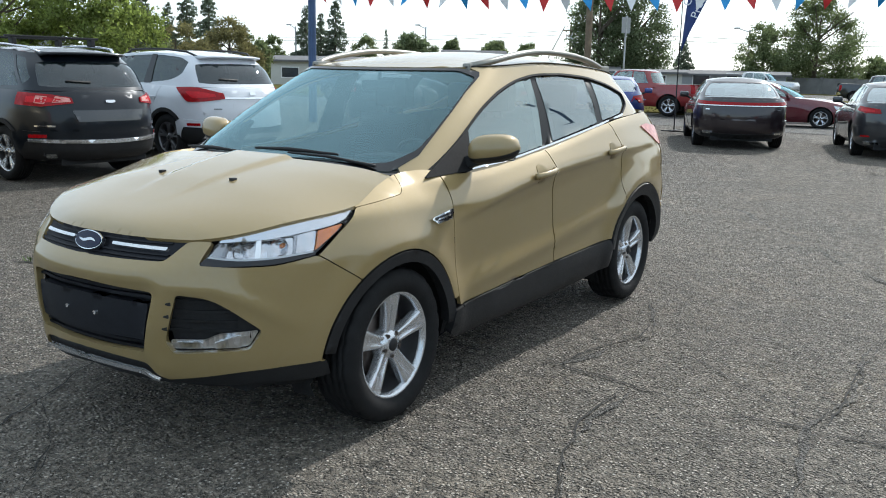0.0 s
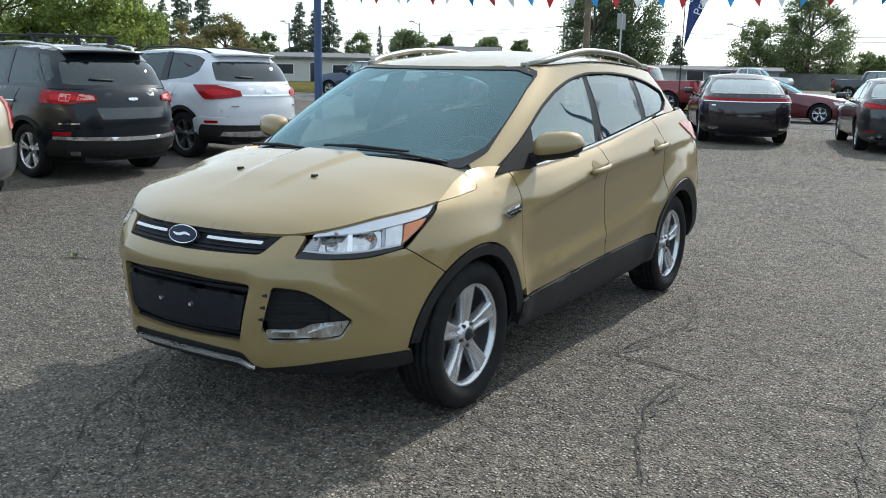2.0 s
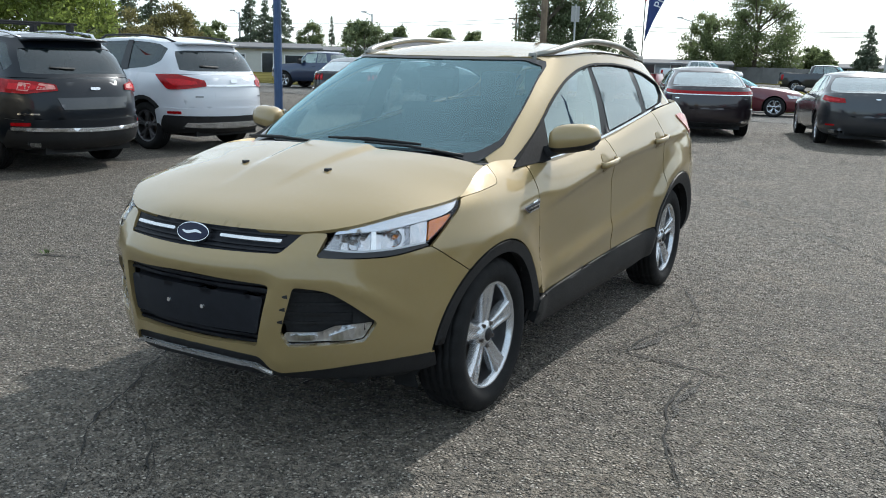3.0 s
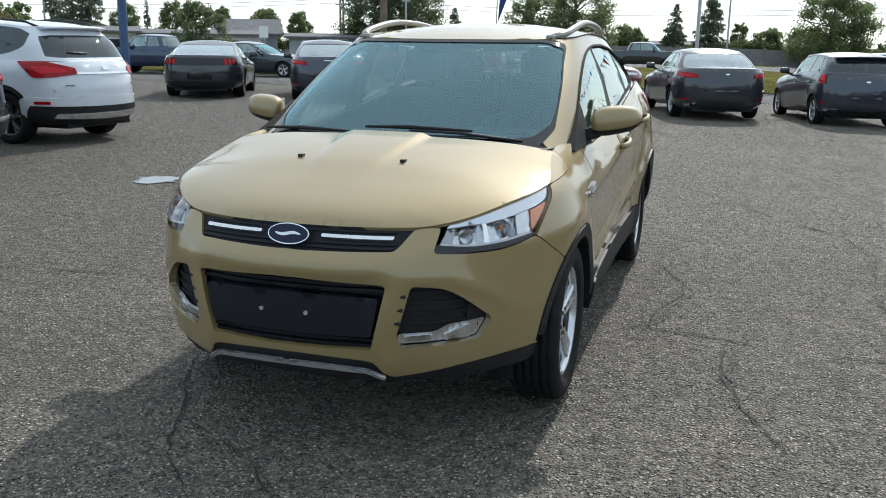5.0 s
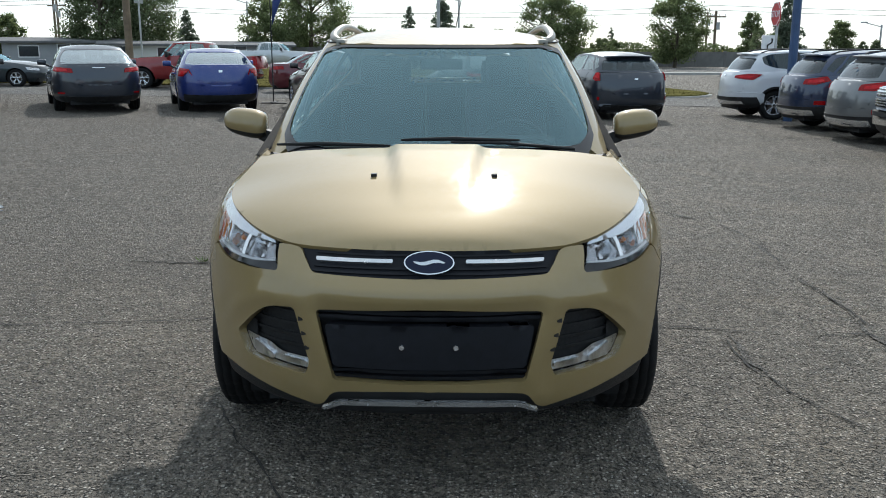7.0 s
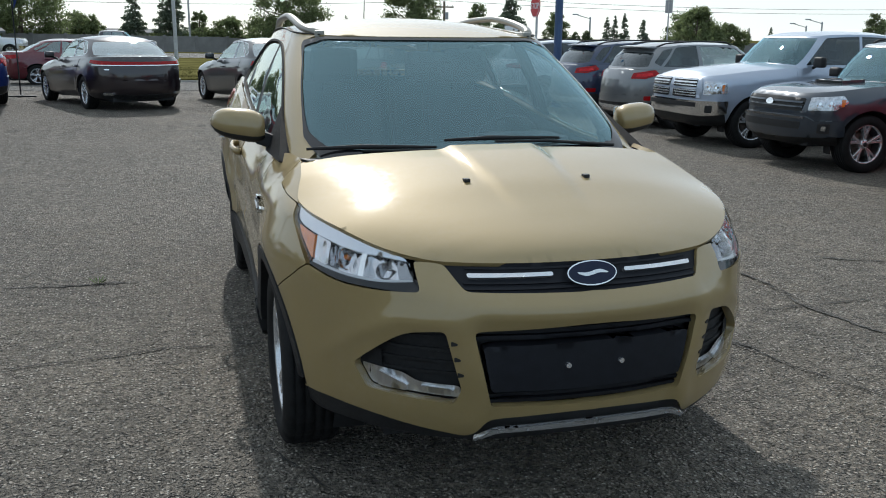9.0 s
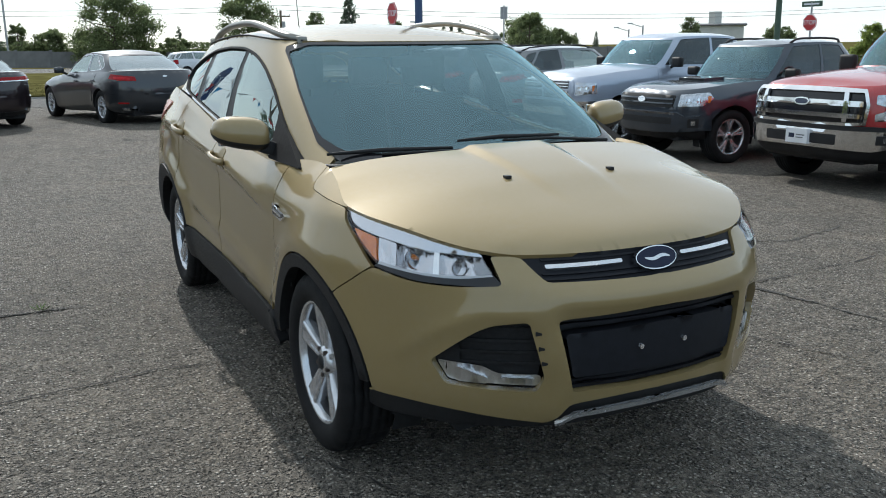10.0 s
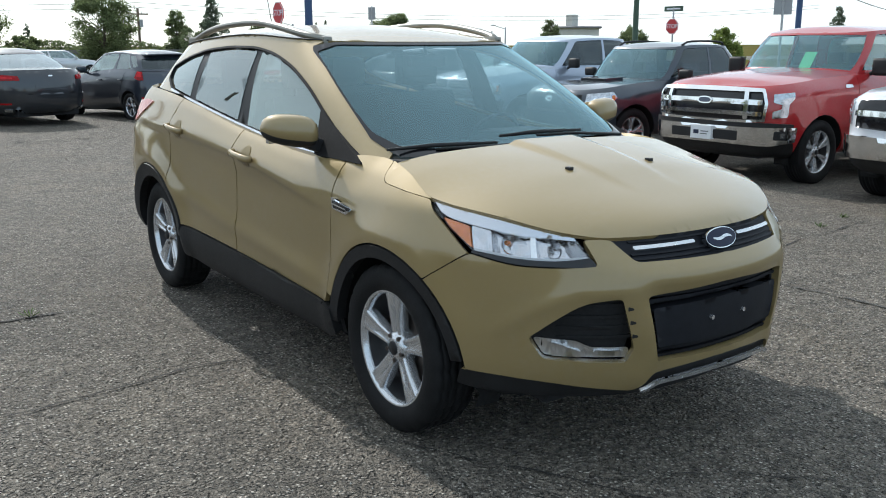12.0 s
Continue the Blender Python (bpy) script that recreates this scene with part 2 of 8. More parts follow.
def sheet(outline, where, cell=0.04, holes=(), off=0.0, depth=0.012, gap=0.0, centre=False, r=0.015, stretch=1.0):
    """A curved panel with a turned-in rim. outline and holes lie in the plane that where() maps to points and normals."""
    sc = np.array([1.0, stretch])
    polys = [rounded([(p[0], p[1] * stretch, *p[2:]) for p in o], r, cell) for o in (outline, *holes)]
    if gap:
        fixed = (lambda p: p[:, 0] < 1e-4) if centre else None
        polys = [shrunk(p, gap if i == 0 else -gap, fixed) for i, p in enumerate(polys)]
    lo, hi = polys[0].min(0), polys[0].max(0)
    gx, gy = np.meshgrid(np.arange(lo[0] + cell / 2, hi[0], cell), np.arange(lo[1] + cell / 2, hi[1], cell))
    grid = np.stack([gx.ravel(), gy.ravel()], -1)
    ok = inside(polys[0], grid)
    for h in polys[1:]:
        ok &= ~inside(h, grid)
    rim = np.concatenate(polys)
    grid = grid[ok]
    if len(grid):
        near = np.concatenate([((g[:, None, :] - rim[None]) ** 2).sum(-1).min(1) for g in np.array_split(grid, len(grid) // 400 + 1)])
        grid = grid[near > (0.45 * cell) ** 2]
    pts = np.concatenate([rim, grid])
    edges, k = [], 0
    for p in polys:
        edges += [(k + i, k + (i + 1) % len(p)) for i in range(len(p))]
        k += len(p)
    v2, _, tri, _, _, _ = delaunay_2d_cdt([Vector(p) for p in pts], edges, [], 0, 1e-6)
    v2 = np.array([tuple(v) for v in v2])
    tri = [t for t in tri if len(t) == 3]
    mid = np.array([v2[list(t)].mean(0) for t in tri])
    ok = inside(polys[0], mid)
    for h in polys[1:]:
        ok &= ~inside(h, mid)
    tri = np.array([t for t, o in zip(tri, ok) if o])
    v2 = v2 / sc
    P, N = where(v2[:, 0], v2[:, 1])
    V = P + N * off
    a, b, c = V[tri[:, 0]], V[tri[:, 1]], V[tri[:, 2]]
    flip = (np.cross(b - a, c - a) * N[tri[:, 0]]).sum(1) < 0
    tri[flip] = tri[flip][:, ::-1]
    faces = [tuple(int(i) for i in t) for t in tri]
    if depth:
        count = {}
        for f in faces:
            for i in range(3):
                count[(f[i], f[(i + 1) % 3])] = 1
        rimv, extra, top = {}, [], len(V)
        for (i, j) in list(count):
            if (j, i) in count or (centre and v2[i, 0] < 1e-4 and v2[j, 0] < 1e-4):
                continue
            q = []
            for n in (i, j):
                if n not in rimv:
                    rimv[n] = top + len(extra)
                    extra += [V[n], V[n] - N[n] * depth]
                q.append(rimv[n])
            faces.append((q[1], q[0], q[0] + 1, q[1] + 1))
        if extra:
            V = np.concatenate([V, np.array(extra)])
    return V, faces


def mirrored(V, F):
    return np.asarray(V) * (-1, 1, 1), [tuple(f)[::-1] for f in F]


def joined(*parts):
    V, F, k = [], [], 0
    for v, f in parts:
        V.append(np.asarray([tuple(p) for p in v], float))
        F += [tuple(i + k for i in g) for g in f]
        k += len(v)
    return np.concatenate(V), F


def welded(V, F):
    """Merges the points on the middle plane of a mirrored pair, whose halves are listed one after the other."""
    V = np.asarray(V)
    half = len(V) // 2
    remap = [i - half if i >= half and abs(v[0]) < 2e-4 else i for i, v in enumerate(V)]
    return V, [g for g in (tuple(remap[i] for i in f) for f in F) if len(set(g)) == len(g)]


def both(name, VF, material, parent, label=""):
    """The same panel left and right."""
    a = link(name, *VF, material, parent, label)
    b = link(name, *mirrored(*VF), material, parent, label)
    return a, b


def across(name, VF, material, parent, label=""):
    """One panel from a left half."""
    return link(name, *welded(*joined(VF, mirrored(*VF))), material, parent, label)


# ---- materials ----
def material(name):
    m = bpy.data.materials.new(name)
    m.use_nodes = True
    n = m.node_tree.nodes
    return m, n, m.node_tree.links, n["Principled BSDF"]


def noisy(n, l, scale, detail=4, coords="Object", rough=0.55):
    c, t = n.new("ShaderNodeTexCoord"), n.new("ShaderNodeTexNoise")
    t.inputs["Scale"].default_value, t.inputs["Detail"].default_value, t.inputs["Roughness"].default_value = scale, detail, rough
    l.new(c.outputs[coords], t.inputs["Vector"])
    return t


def mixed(n, l, a, b, fac):
    m = n.new("ShaderNodeMix")
    m.data_type = "RGBA"
    for sock, v in ((m.inputs[0], fac), (m.inputs[6], a), (m.inputs[7], b)):
        if hasattr(v, "is_output"):
            l.new(v, sock)
        elif isinstance(v, (int, float)):
            sock.default_value = v
        else:
            sock.default_value = (*v, 1)
    return m.outputs[2]


def plain(name, colour, rough=0.5, metal=0.0, var=0.15, scale=6, bump=0.0, bump_scale=60, coat=0.0, spec=0.5):
    """A surface with uneven colour and roughness at two scales."""
    m, n, l, b = material(name)
    t, f = noisy(n, l, scale), noisy(n, l, scale * 11, 3)
    dark = tuple(c * (1 - var) for c in colour)
    lite = tuple(min(1, c * (1 + var)) for c in colour)
    c = mixed(n, l, dark, lite, ramp_out(n, l, t.outputs[0], 0.3, 0.7))
    c = mixed(n, l, c, dark, scaled(n, l, f.outputs[0], 0.25))
    l.new(c, b.inputs["Base Color"])
    rr = n.new("ShaderNodeMapRange")
    rr.inputs[3].default_value, rr.inputs[4].default_value = rough * 0.85, min(1, rough * 1.2)
    l.new(f.outputs[0], rr.inputs[0])
    l.new(rr.outputs[0], b.inputs["Roughness"])
    b.inputs["Metallic"].default_value = metal
    b.inputs["Coat Weight"].default_value = coat
    b.inputs["Coat Roughness"].default_value = 0.04
    b.inputs["Specular IOR Level"].default_value = spec
    if bump:
        t2, bp = noisy(n, l, bump_scale, 5), n.new("ShaderNodeBump")
        bp.inputs["Strength"].default_value, bp.inputs["Distance"].default_value = bump, 0.004
        l.new(t2.outputs[0], bp.inputs["Height"])
        l.new(bp.outputs[0], b.inputs["Normal"])
    return m


def ramp_out(n, l, src, lo, hi):
    r = n.new("ShaderNodeMapRange")
    r.inputs[1].default_value, r.inputs[2].default_value = lo, hi
    l.new(src, r.inputs[0])
    return r.outputs[0]


def scaled(n, l, src, k):
    r = n.new("ShaderNodeMath")
    r.operation = "MULTIPLY"
    r.inputs[1].default_value = k
    l.new(src, r.inputs[0])
    return r.outputs[0]


def car_paint(name, colour, metal=0.5, rough=0.32, dust=0.10, coat=1.6, film_rough=(0.05, 0.13)):
    """Clear-coated paint with fine flakes and a thin, uneven film of dust."""
    m, n, l, b = material(name)
    flake, film, grime = noisy(n, l, 900, 2), noisy(n, l, 3.0, 5), noisy(n, l, 40, 4)
    c = mixed(n, l, tuple(x * 0.88 for x in colour), tuple(min(1, x * 1.12) for x in colour), flake.outputs[0])
    d = n.new("ShaderNodeMath")
    d.operation = "MULTIPLY"
    l.new(ramp_out(n, l, film.outputs[0], 0.35, 0.75), d.inputs[0])
    l.new(ramp_out(n, l, grime.outputs[0], 0.3, 0.7), d.inputs[1])
    c = mixed(n, l, c, (0.36, 0.33, 0.28), scaled(n, l, d.outputs[0], dust))
    l.new(c, b.inputs["Base Color"])
    b.inputs["Metallic"].default_value = metal
    b.inputs["Roughness"].default_value = rough
    b.inputs["Specular IOR Level"].default_value = 0.25
    b.inputs["Coat Weight"].default_value = 1.0
    b.inputs["Coat IOR"].default_value = coat
    r = n.new("ShaderNodeMapRange")
    r.inputs[3].default_value, r.inputs[4].default_value = film_rough
    l.new(d.outputs[0], r.inputs[0])
    l.new(r.outputs[0], b.inputs["Coat Roughness"])
    return m


def glass(name, tint, low=0.05, shine=(1.0, 1.0, 1.0), film=0.0, rough=0.0):
    """One face of a thin pane: tinted see-through, mirror gloss that grows towards grazing, and a faint film of dust,
    coloured teal to carry the sheen of the sky.
    """
    m, n, l, b = material(name)
    n.remove(b)
    t, g, x, w = n.new("ShaderNodeBsdfTransparent"), n.new("ShaderNodeBsdfGlossy"), n.new("ShaderNodeMixShader"), n.new("ShaderNodeLayerWeight")
    t.inputs[0].default_value = (*tint, 1)
    g.inputs[0].default_value = (*shine, 1)
    g.inputs["Roughness"].default_value = rough
    w.inputs[0].default_value = 0.5
    p, r = n.new("ShaderNodeMath"), n.new("ShaderNodeMapRange")
    p.operation = "POWER"
    p.inputs[1].default_value = 4.0
    l.new(w.outputs["Facing"], p.inputs[0])
    r.inputs[3].default_value, r.inputs[4].default_value = low, 0.95
    l.new(p.outputs[0], r.inputs[0])
    l.new(r.outputs[0], x.inputs[0])
    body = t.outputs[0]
    if film:
        d, y = n.new("ShaderNodeBsdfDiffuse"), n.new("ShaderNodeMixShader")
        # teal of the film stands for blue sky mirrored in the glass
        d.inputs[0].default_value = (0.40, 0.63, 0.70, 1)
        k = noisy(n, l, 5, 5)
        l.new(scaled(n, l, ramp_out(n, l, k.outputs[0], -0.4, 0.8), film), y.inputs[0])
        l.new(t.outputs[0], y.inputs[1])
        l.new(d.outputs[0], y.inputs[2])
        body = y.outputs[0]
    l.new(body, x.inputs[1])
    l.new(g.outputs[0], x.inputs[2])
    l.new(x.outputs[0], n["Material Output"].inputs[0])
    return m


GOLD = car_paint("gold_paint", (0.282, 0.207, 0.089), 0.34, 0.60, 0.10, 1.60, (0.07, 0.15))
BLACKPAINT = car_paint("black_paint", (0.005, 0.008, 0.013), 0.3, 0.3, 0.01, 1.32)
WHITE = car_paint("white_paint", (0.60, 0.62, 0.66), 0.0, 0.35)
CHARCOAL = car_paint("charcoal_paint", (0.026, 0.029, 0.035), 0.4, 0.32, 0.02)
SLATE = car_paint("slate_paint", (0.028, 0.035, 0.050), 0.4, 0.32, 0.02)
MAROON = car_paint("maroon_paint", (0.11, 0.012, 0.02), 0.3, 0.3)
PLUM = car_paint("dark_plum_paint", (0.016, 0.010, 0.013), 0.3, 0.3, 0.015)
BLUE = car_paint("blue_paint", (0.013, 0.035, 0.19), 0.4, 0.3)
NAVY = car_paint("navy_paint", (0.02, 0.035, 0.08), 0.4, 0.3, 0.03)
RED = car_paint("red_paint", (0.36, 0.012, 0.016), 0.1, 0.3)
SILVERBLUE = car_paint("silver_blue_paint", (0.36, 0.41, 0.50), 0.5, 0.3)
SILVER = car_paint("silver_paint", (0.55, 0.56, 0.58), 0.5, 0.3)
GREY = car_paint("grey_paint", (0.16, 0.17, 0.18), 0.5, 0.3)
TEAL = car_paint("dark_teal_paint", (0.018, 0.028, 0.036), 0.4, 0.3, 0.02)
TRIM = plain("black_trim", (0.015, 0.015, 0.016), 0.55, var=0.25, scale=9, bump=0.15, bump_scale=500, spec=0.35)
DARK = plain("dark_cavity", (0.008, 0.008, 0.009), 0.8, var=0.3)
GLOSSBLACK = plain("gloss_black", (0.008, 0.008, 0.01), 0.12, var=0.2)
CHROME = plain("chrome", (0.78, 0.79, 0.80), 0.09, 1.0, 0.06)
SATIN = plain("satin_silver", (0.68, 0.69, 0.71), 0.25, 0.85, 0.06)
ALLOY = plain("alloy", (0.62, 0.63, 0.65), 0.24, 0.75, 0.05, 9)
DARKALLOY = plain("dark_alloy", (0.16, 0.16, 0.17), 0.3, 0.8, 0.1, 14)
RUBBER = plain("rubber", (0.009, 0.009, 0.0095), 0.75, spec=0.25, var=0.35, scale=14, bump=0.3, bump_scale=180)
IRON = plain("brake_iron", (0.12, 0.10, 0.09), 0.5, 0.8, 0.3, 20)
SEAT = plain("seat_cloth", (0.035, 0.035, 0.038), 0.9, var=0.2, bump=0.3, bump_scale=300)
DASH = plain("dash_plastic", (0.018, 0.019, 0.021), 0.6, var=0.15)
REDLAMP = plain("red_lamp", (0.30, 0.003, 0.006), 0.2, var=0.25, scale=30, spec=0.3)
PALELAMP = plain("pale_red_lamp", (0.62, 0.26, 0.23), 0.15, var=0.25, scale=30)
AMBER = plain("amber_lamp", (0.62, 0.16, 0.02), 0.12, var=0.2, scale=30, coat=1)
REFLECTOR = plain("lamp_reflector", (0.52, 0.53, 0.55), 0.2, 0.95, 0.25, 25)
LENS = glass("lamp_lens", (0.97, 0.975, 0.98), 0.035)
# bluer sky in the windscreen is tinted into its gloss and film
WINDSCREEN = glass("windscreen_glass", (0.66, 0.77, 0.80), 0.13, (0.60, 0.91, 1.0), 0.055)
PANE = glass("side_glass", (0.74, 0.83, 0.79), 0.23, (0.88, 0.98, 0.94), 0.06)
TINTED = glass("dark_tinted_glass", (0.10, 0.11, 0.12), 0.07, (0.92, 0.98, 1.0), 0.03)
REARTINT = glass("rear_tinted_glass", (0.10, 0.11, 0.12), 0.08, (0.92, 0.97, 1.0), 0.02)
PRIVACY = glass("privacy_glass", (0.40, 0.43, 0.42), 0.20, (0.91, 0.98, 0.96), 0.04)
BACKGLASS = glass("back_screen_glass", (0.35, 0.38, 0.40), 0.42, (0.90, 0.98, 1.0), 0.05)
RAILGREY = plain("rail_grey", (0.26, 0.25, 0.22), 0.35, 0.7, 0.1)
BROW = plain("bright_brow", (0.58, 0.59, 0.62), 0.22, 1.0, 0.04)
LAMPWHITE = plain("lamp_silver", (0.40, 0.41, 0.43), 0.3, 0.55, 0.06)
WHITEPLASTIC = plain("white_plastic", (0.75, 0.76, 0.78), 0.4, var=0.05)

SMOKED = plain("smoked_reflector", (0.22, 0.23, 0.25), 0.18, 0.9, 0.1)
BRIGHTRED = plain("bright_red_lamp", (0.55, 0.010, 0.016), 0.2, var=0.2, scale=30, spec=0.3)
def facets(name, colour, rough, scale):
    """Bright moulded reflector of many small facets."""
    m, n, l, b = material(name)
    c, v, bp = n.new("ShaderNodeTexCoord"), n.new("ShaderNodeTexVoronoi"), n.new("ShaderNodeBump")
    squash = n.new("ShaderNodeMapping")
    squash.inputs["Scale"].default_value = (1.6, 1.0, 0.6)
    v.inputs["Scale"].default_value = scale
    l.new(c.outputs["Object"], squash.inputs[0])
    l.new(squash.outputs[0], v.inputs["Vector"])
    bp.inputs["Strength"].default_value, bp.inputs["Distance"].default_value = 0.45, 0.012
    l.new(v.outputs["Distance"], bp.inputs["Height"])
    l.new(bp.outputs[0], b.inputs["Normal"])
    pick = n.new("ShaderNodeSeparateColor")
    l.new(v.outputs["Color"], pick.inputs[0])
    l.new(mixed(n, l, tuple(x * .82 for x in colour), colour, pick.outputs[0]), b.inputs["Base Color"])
    b.inputs["Metallic"].default_value, b.inputs["Roughness"].default_value = 1.0, rough
    return m


FACETS = facets("faceted_chrome", (0.60, 0.60, 0.62), 0.14, 30)
FOGFACETS = facets("faceted_fog_reflector", (0.74, 0.75, 0.77), 0.28, 40)
PILLAR = plain("pillar_black", (0.006, 0.006, 0.007), 0.4, var=0.15, spec=0.18)
MESH = plain("grille_plastic", (0.010, 0.011, 0.015), 0.62, var=0.2, scale=30, spec=0.25)
# rim alloy again, with the shade behind the spokes put into its colour
SHADED_BARREL = plain("wheel_well_metal", (0.10, 0.10, 0.105), 0.45, 0.7, 0.2, 14)


# ---- wheels ----
def wheel(parent, at, R, width, rim, spokes=5, metal=None, split=True, lugs=5, seg=40, name="wheel", blocks=False):
    """A wheel whose outer face looks to +x: rim with spokes; tyre, cap, nuts and disc are its parts. Returns the rim."""
    metal = metal or ALLOY
    h = width / 2
    barrel = [(rim * 1.03, h * 0.72), (rim * 1.035, h * 0.80), (rim * 1.0, h * 0.83), (rim * 0.955, h * 0.78), (rim * 0.935, h * 0.55)]
    pieces = [lathe(barrel, seg)]
    rows = [0.16, 0.34, 0.55, 0.78, 0.965]
    face = h * 0.62
    arm_parts = []
    for k in range(1):
        a0 = math.pi / 2
        arms = ((-1, 1) if split else (0,))
        for arm in arms:
            V, F = [], []
            for f in rows:
                g = (f - rows[0]) / (rows[-1] - rows[0])
                mid = a0 + arm * (0.055 + 0.13 * g ** 1.2) * (5 / spokes)
                half = (rim * (0.055 + 0.03 * g) if split else rim * (0.115 + 0.01 * g + 0.095 * g * g)) * (5 / spokes) ** 0.5
                rad = rim * f
                top = face + h * (0.10 * g - 0.10 * (1 - g) ** 2) + h * 0.04
                d, t = (math.cos(mid), math.sin(mid)), (-math.sin(mid), math.cos(mid))
                dip = h * 0.22 * math.sin(math.pi * min(1, g * 1.1)) if not split else h * 0.02
                for w, z in ((-1, top - h * 0.42), (-1, top - h * 0.07), (-0.78, top), (-0.45, top - h * 0.02), (0.0, top - dip), (0.45, top - h * 0.02), (0.78, top), (1, top - h * 0.07), (1, top - h * 0.42)):
                    V.append((z, rad * d[0] + half * w * t[0], rad * d[1] + half * w * t[1]))
            n = 9
            for i in range(len(rows) - 1):
                for j in range(n - 1):
                    F.append((i * n + j, i * n + j + 1, (i + 1) * n + j + 1, (i + 1) * n + j))
            arm_parts.append((V, F))
    hub = [(0.001, face + h * 0.10), (rim * 0.10, face + h * 0.10), (rim * 0.24, face + h * 0.02), (rim * 0.30, face - h * 0.18), (rim * 0.30, -h * 0.3)]
    pieces.append(lathe(hub, 24))
    V, F = joined(*pieces)
    w = link(name, V, F, metal, parent)
    w.matrix_local = at
    # inner barrel coloured dark to stand for shade between the spokes
    link("rim_barrel", *lathe([(rim * 0.935, h * 0.55), (rim * 0.92, h * 0.30), (rim * 0.88, -h * 0.7), (rim * 0.05, -h * 0.72)], seg), SHADED_BARREL, w, "shaded inner barrel")
    arm = link("spoke", *joined(*arm_parts), metal, w)
    for k in range(1, spokes):
        o = new("spoke", arm.data)
        o.parent = w
        o.matrix_local = pose(0, 0, 0, 360 * k / spokes)
    s, q = R - rim, h
    prof = [(rim * 0.97, q * 0.74), (rim + s * 0.10, q * 0.92), (rim + s * 0.40, q * 1.02), (rim + s * 0.68, q * 0.99), (rim + s * 0.86, q * 0.90), (R * 0.985, q * 0.80), (R * 0.997, q * 0.66)]
    tread = []
    for a, b in ((0.62, 0.36), (0.30, 0.05), (-0.05, -0.30), (-0.36, -0.62)):
        tread += [(R * 0.978, q * (a + 0.02)), (R, q * a), (R, q * b), (R * 0.978, q * (b - 0.02))]
    prof += tread + [(r, -x) for r, x in prof[::-1]]
    around = 120 if blocks else seg + 8
    V, F = lathe(prof, around)
    if blocks:
        n = len(prof)
        V = [(v[0], v[1] * k, v[2] * k) for i, v in enumerate(V) for k in [.978 if (i // n) % 5 == (0 if v[0] > 0 else 2) and math.hypot(v[1], v[2]) > R * .95 else 1.0]]
    link("tyre", V, F, RUBBER, w)
    cap = [(0.001, face + h * 0.16), (rim * 0.10, face + h * 0.15), (rim * 0.125, face + h * 0.11), (rim * 0.125, face)]
    link("hub_cap", *lathe(cap, 18), TRIM, w)
    nut = None
    for k in range(lugs):
        a = 2 * math.pi * (k + 0.5) / lugs + math.pi / 2
        m = Matrix.Translation((face, rim * 0.225 * math.cos(a), rim * 0.225 * math.sin(a)))
        if nut is None:
            bm = bmesh.new()
            rod(bm, (-h * 0.1, 0, 0), (h * 0.09, 0, 0), rim * 0.04, seg=6)
            nut = part("wheel_nut", bm, IRON, w)
            nut.matrix_local = m
        else:
            c = copy_thing(nut, m)
            c.parent = w
    disc = [(rim * 0.30, h * 0.05), (rim * 0.70, h * 0.05), (rim * 0.70, -h * 0.08), (rim * 0.30, -h * 0.08)]
    link("brake_disc", *lathe(disc, 24), IRON, w)
    return w


def wheels(car, places, R, width, rim, **more):
    """Wheels at (x, y); those on the right are turned to face outwards."""
    first = None
    for x, y in places:
        m = pose(x, y, R - 0.005) if x > 0 else pose(x, y, R - 0.005, 0, 0, 180)
        if first is None:
            first = wheel(car, m, R, width, rim, **more)
        else:
            c = copy_thing(first, m)
            c.parent = car


# ---- ground ----
def height(x, y):
    """The yard falls to the trucks, rises to the row of cars and beyond the dark SUVs, and dips to the street."""
    soft = lambda v: math.log1p(math.exp(v)) if v < 30 else v
    return -0.034 * (soft(x - 1.5) - soft(x - 9.0)) + 0.004 * (soft(y - 4.0) - soft(y - 18.0)) - 0.013 * (soft(y - 18.0) - soft(y - 30.0)) + 0.014 * (soft(-x - 3.0) - soft(-x - 14.0)) * min(1, max(0, (y + 2) / 8))


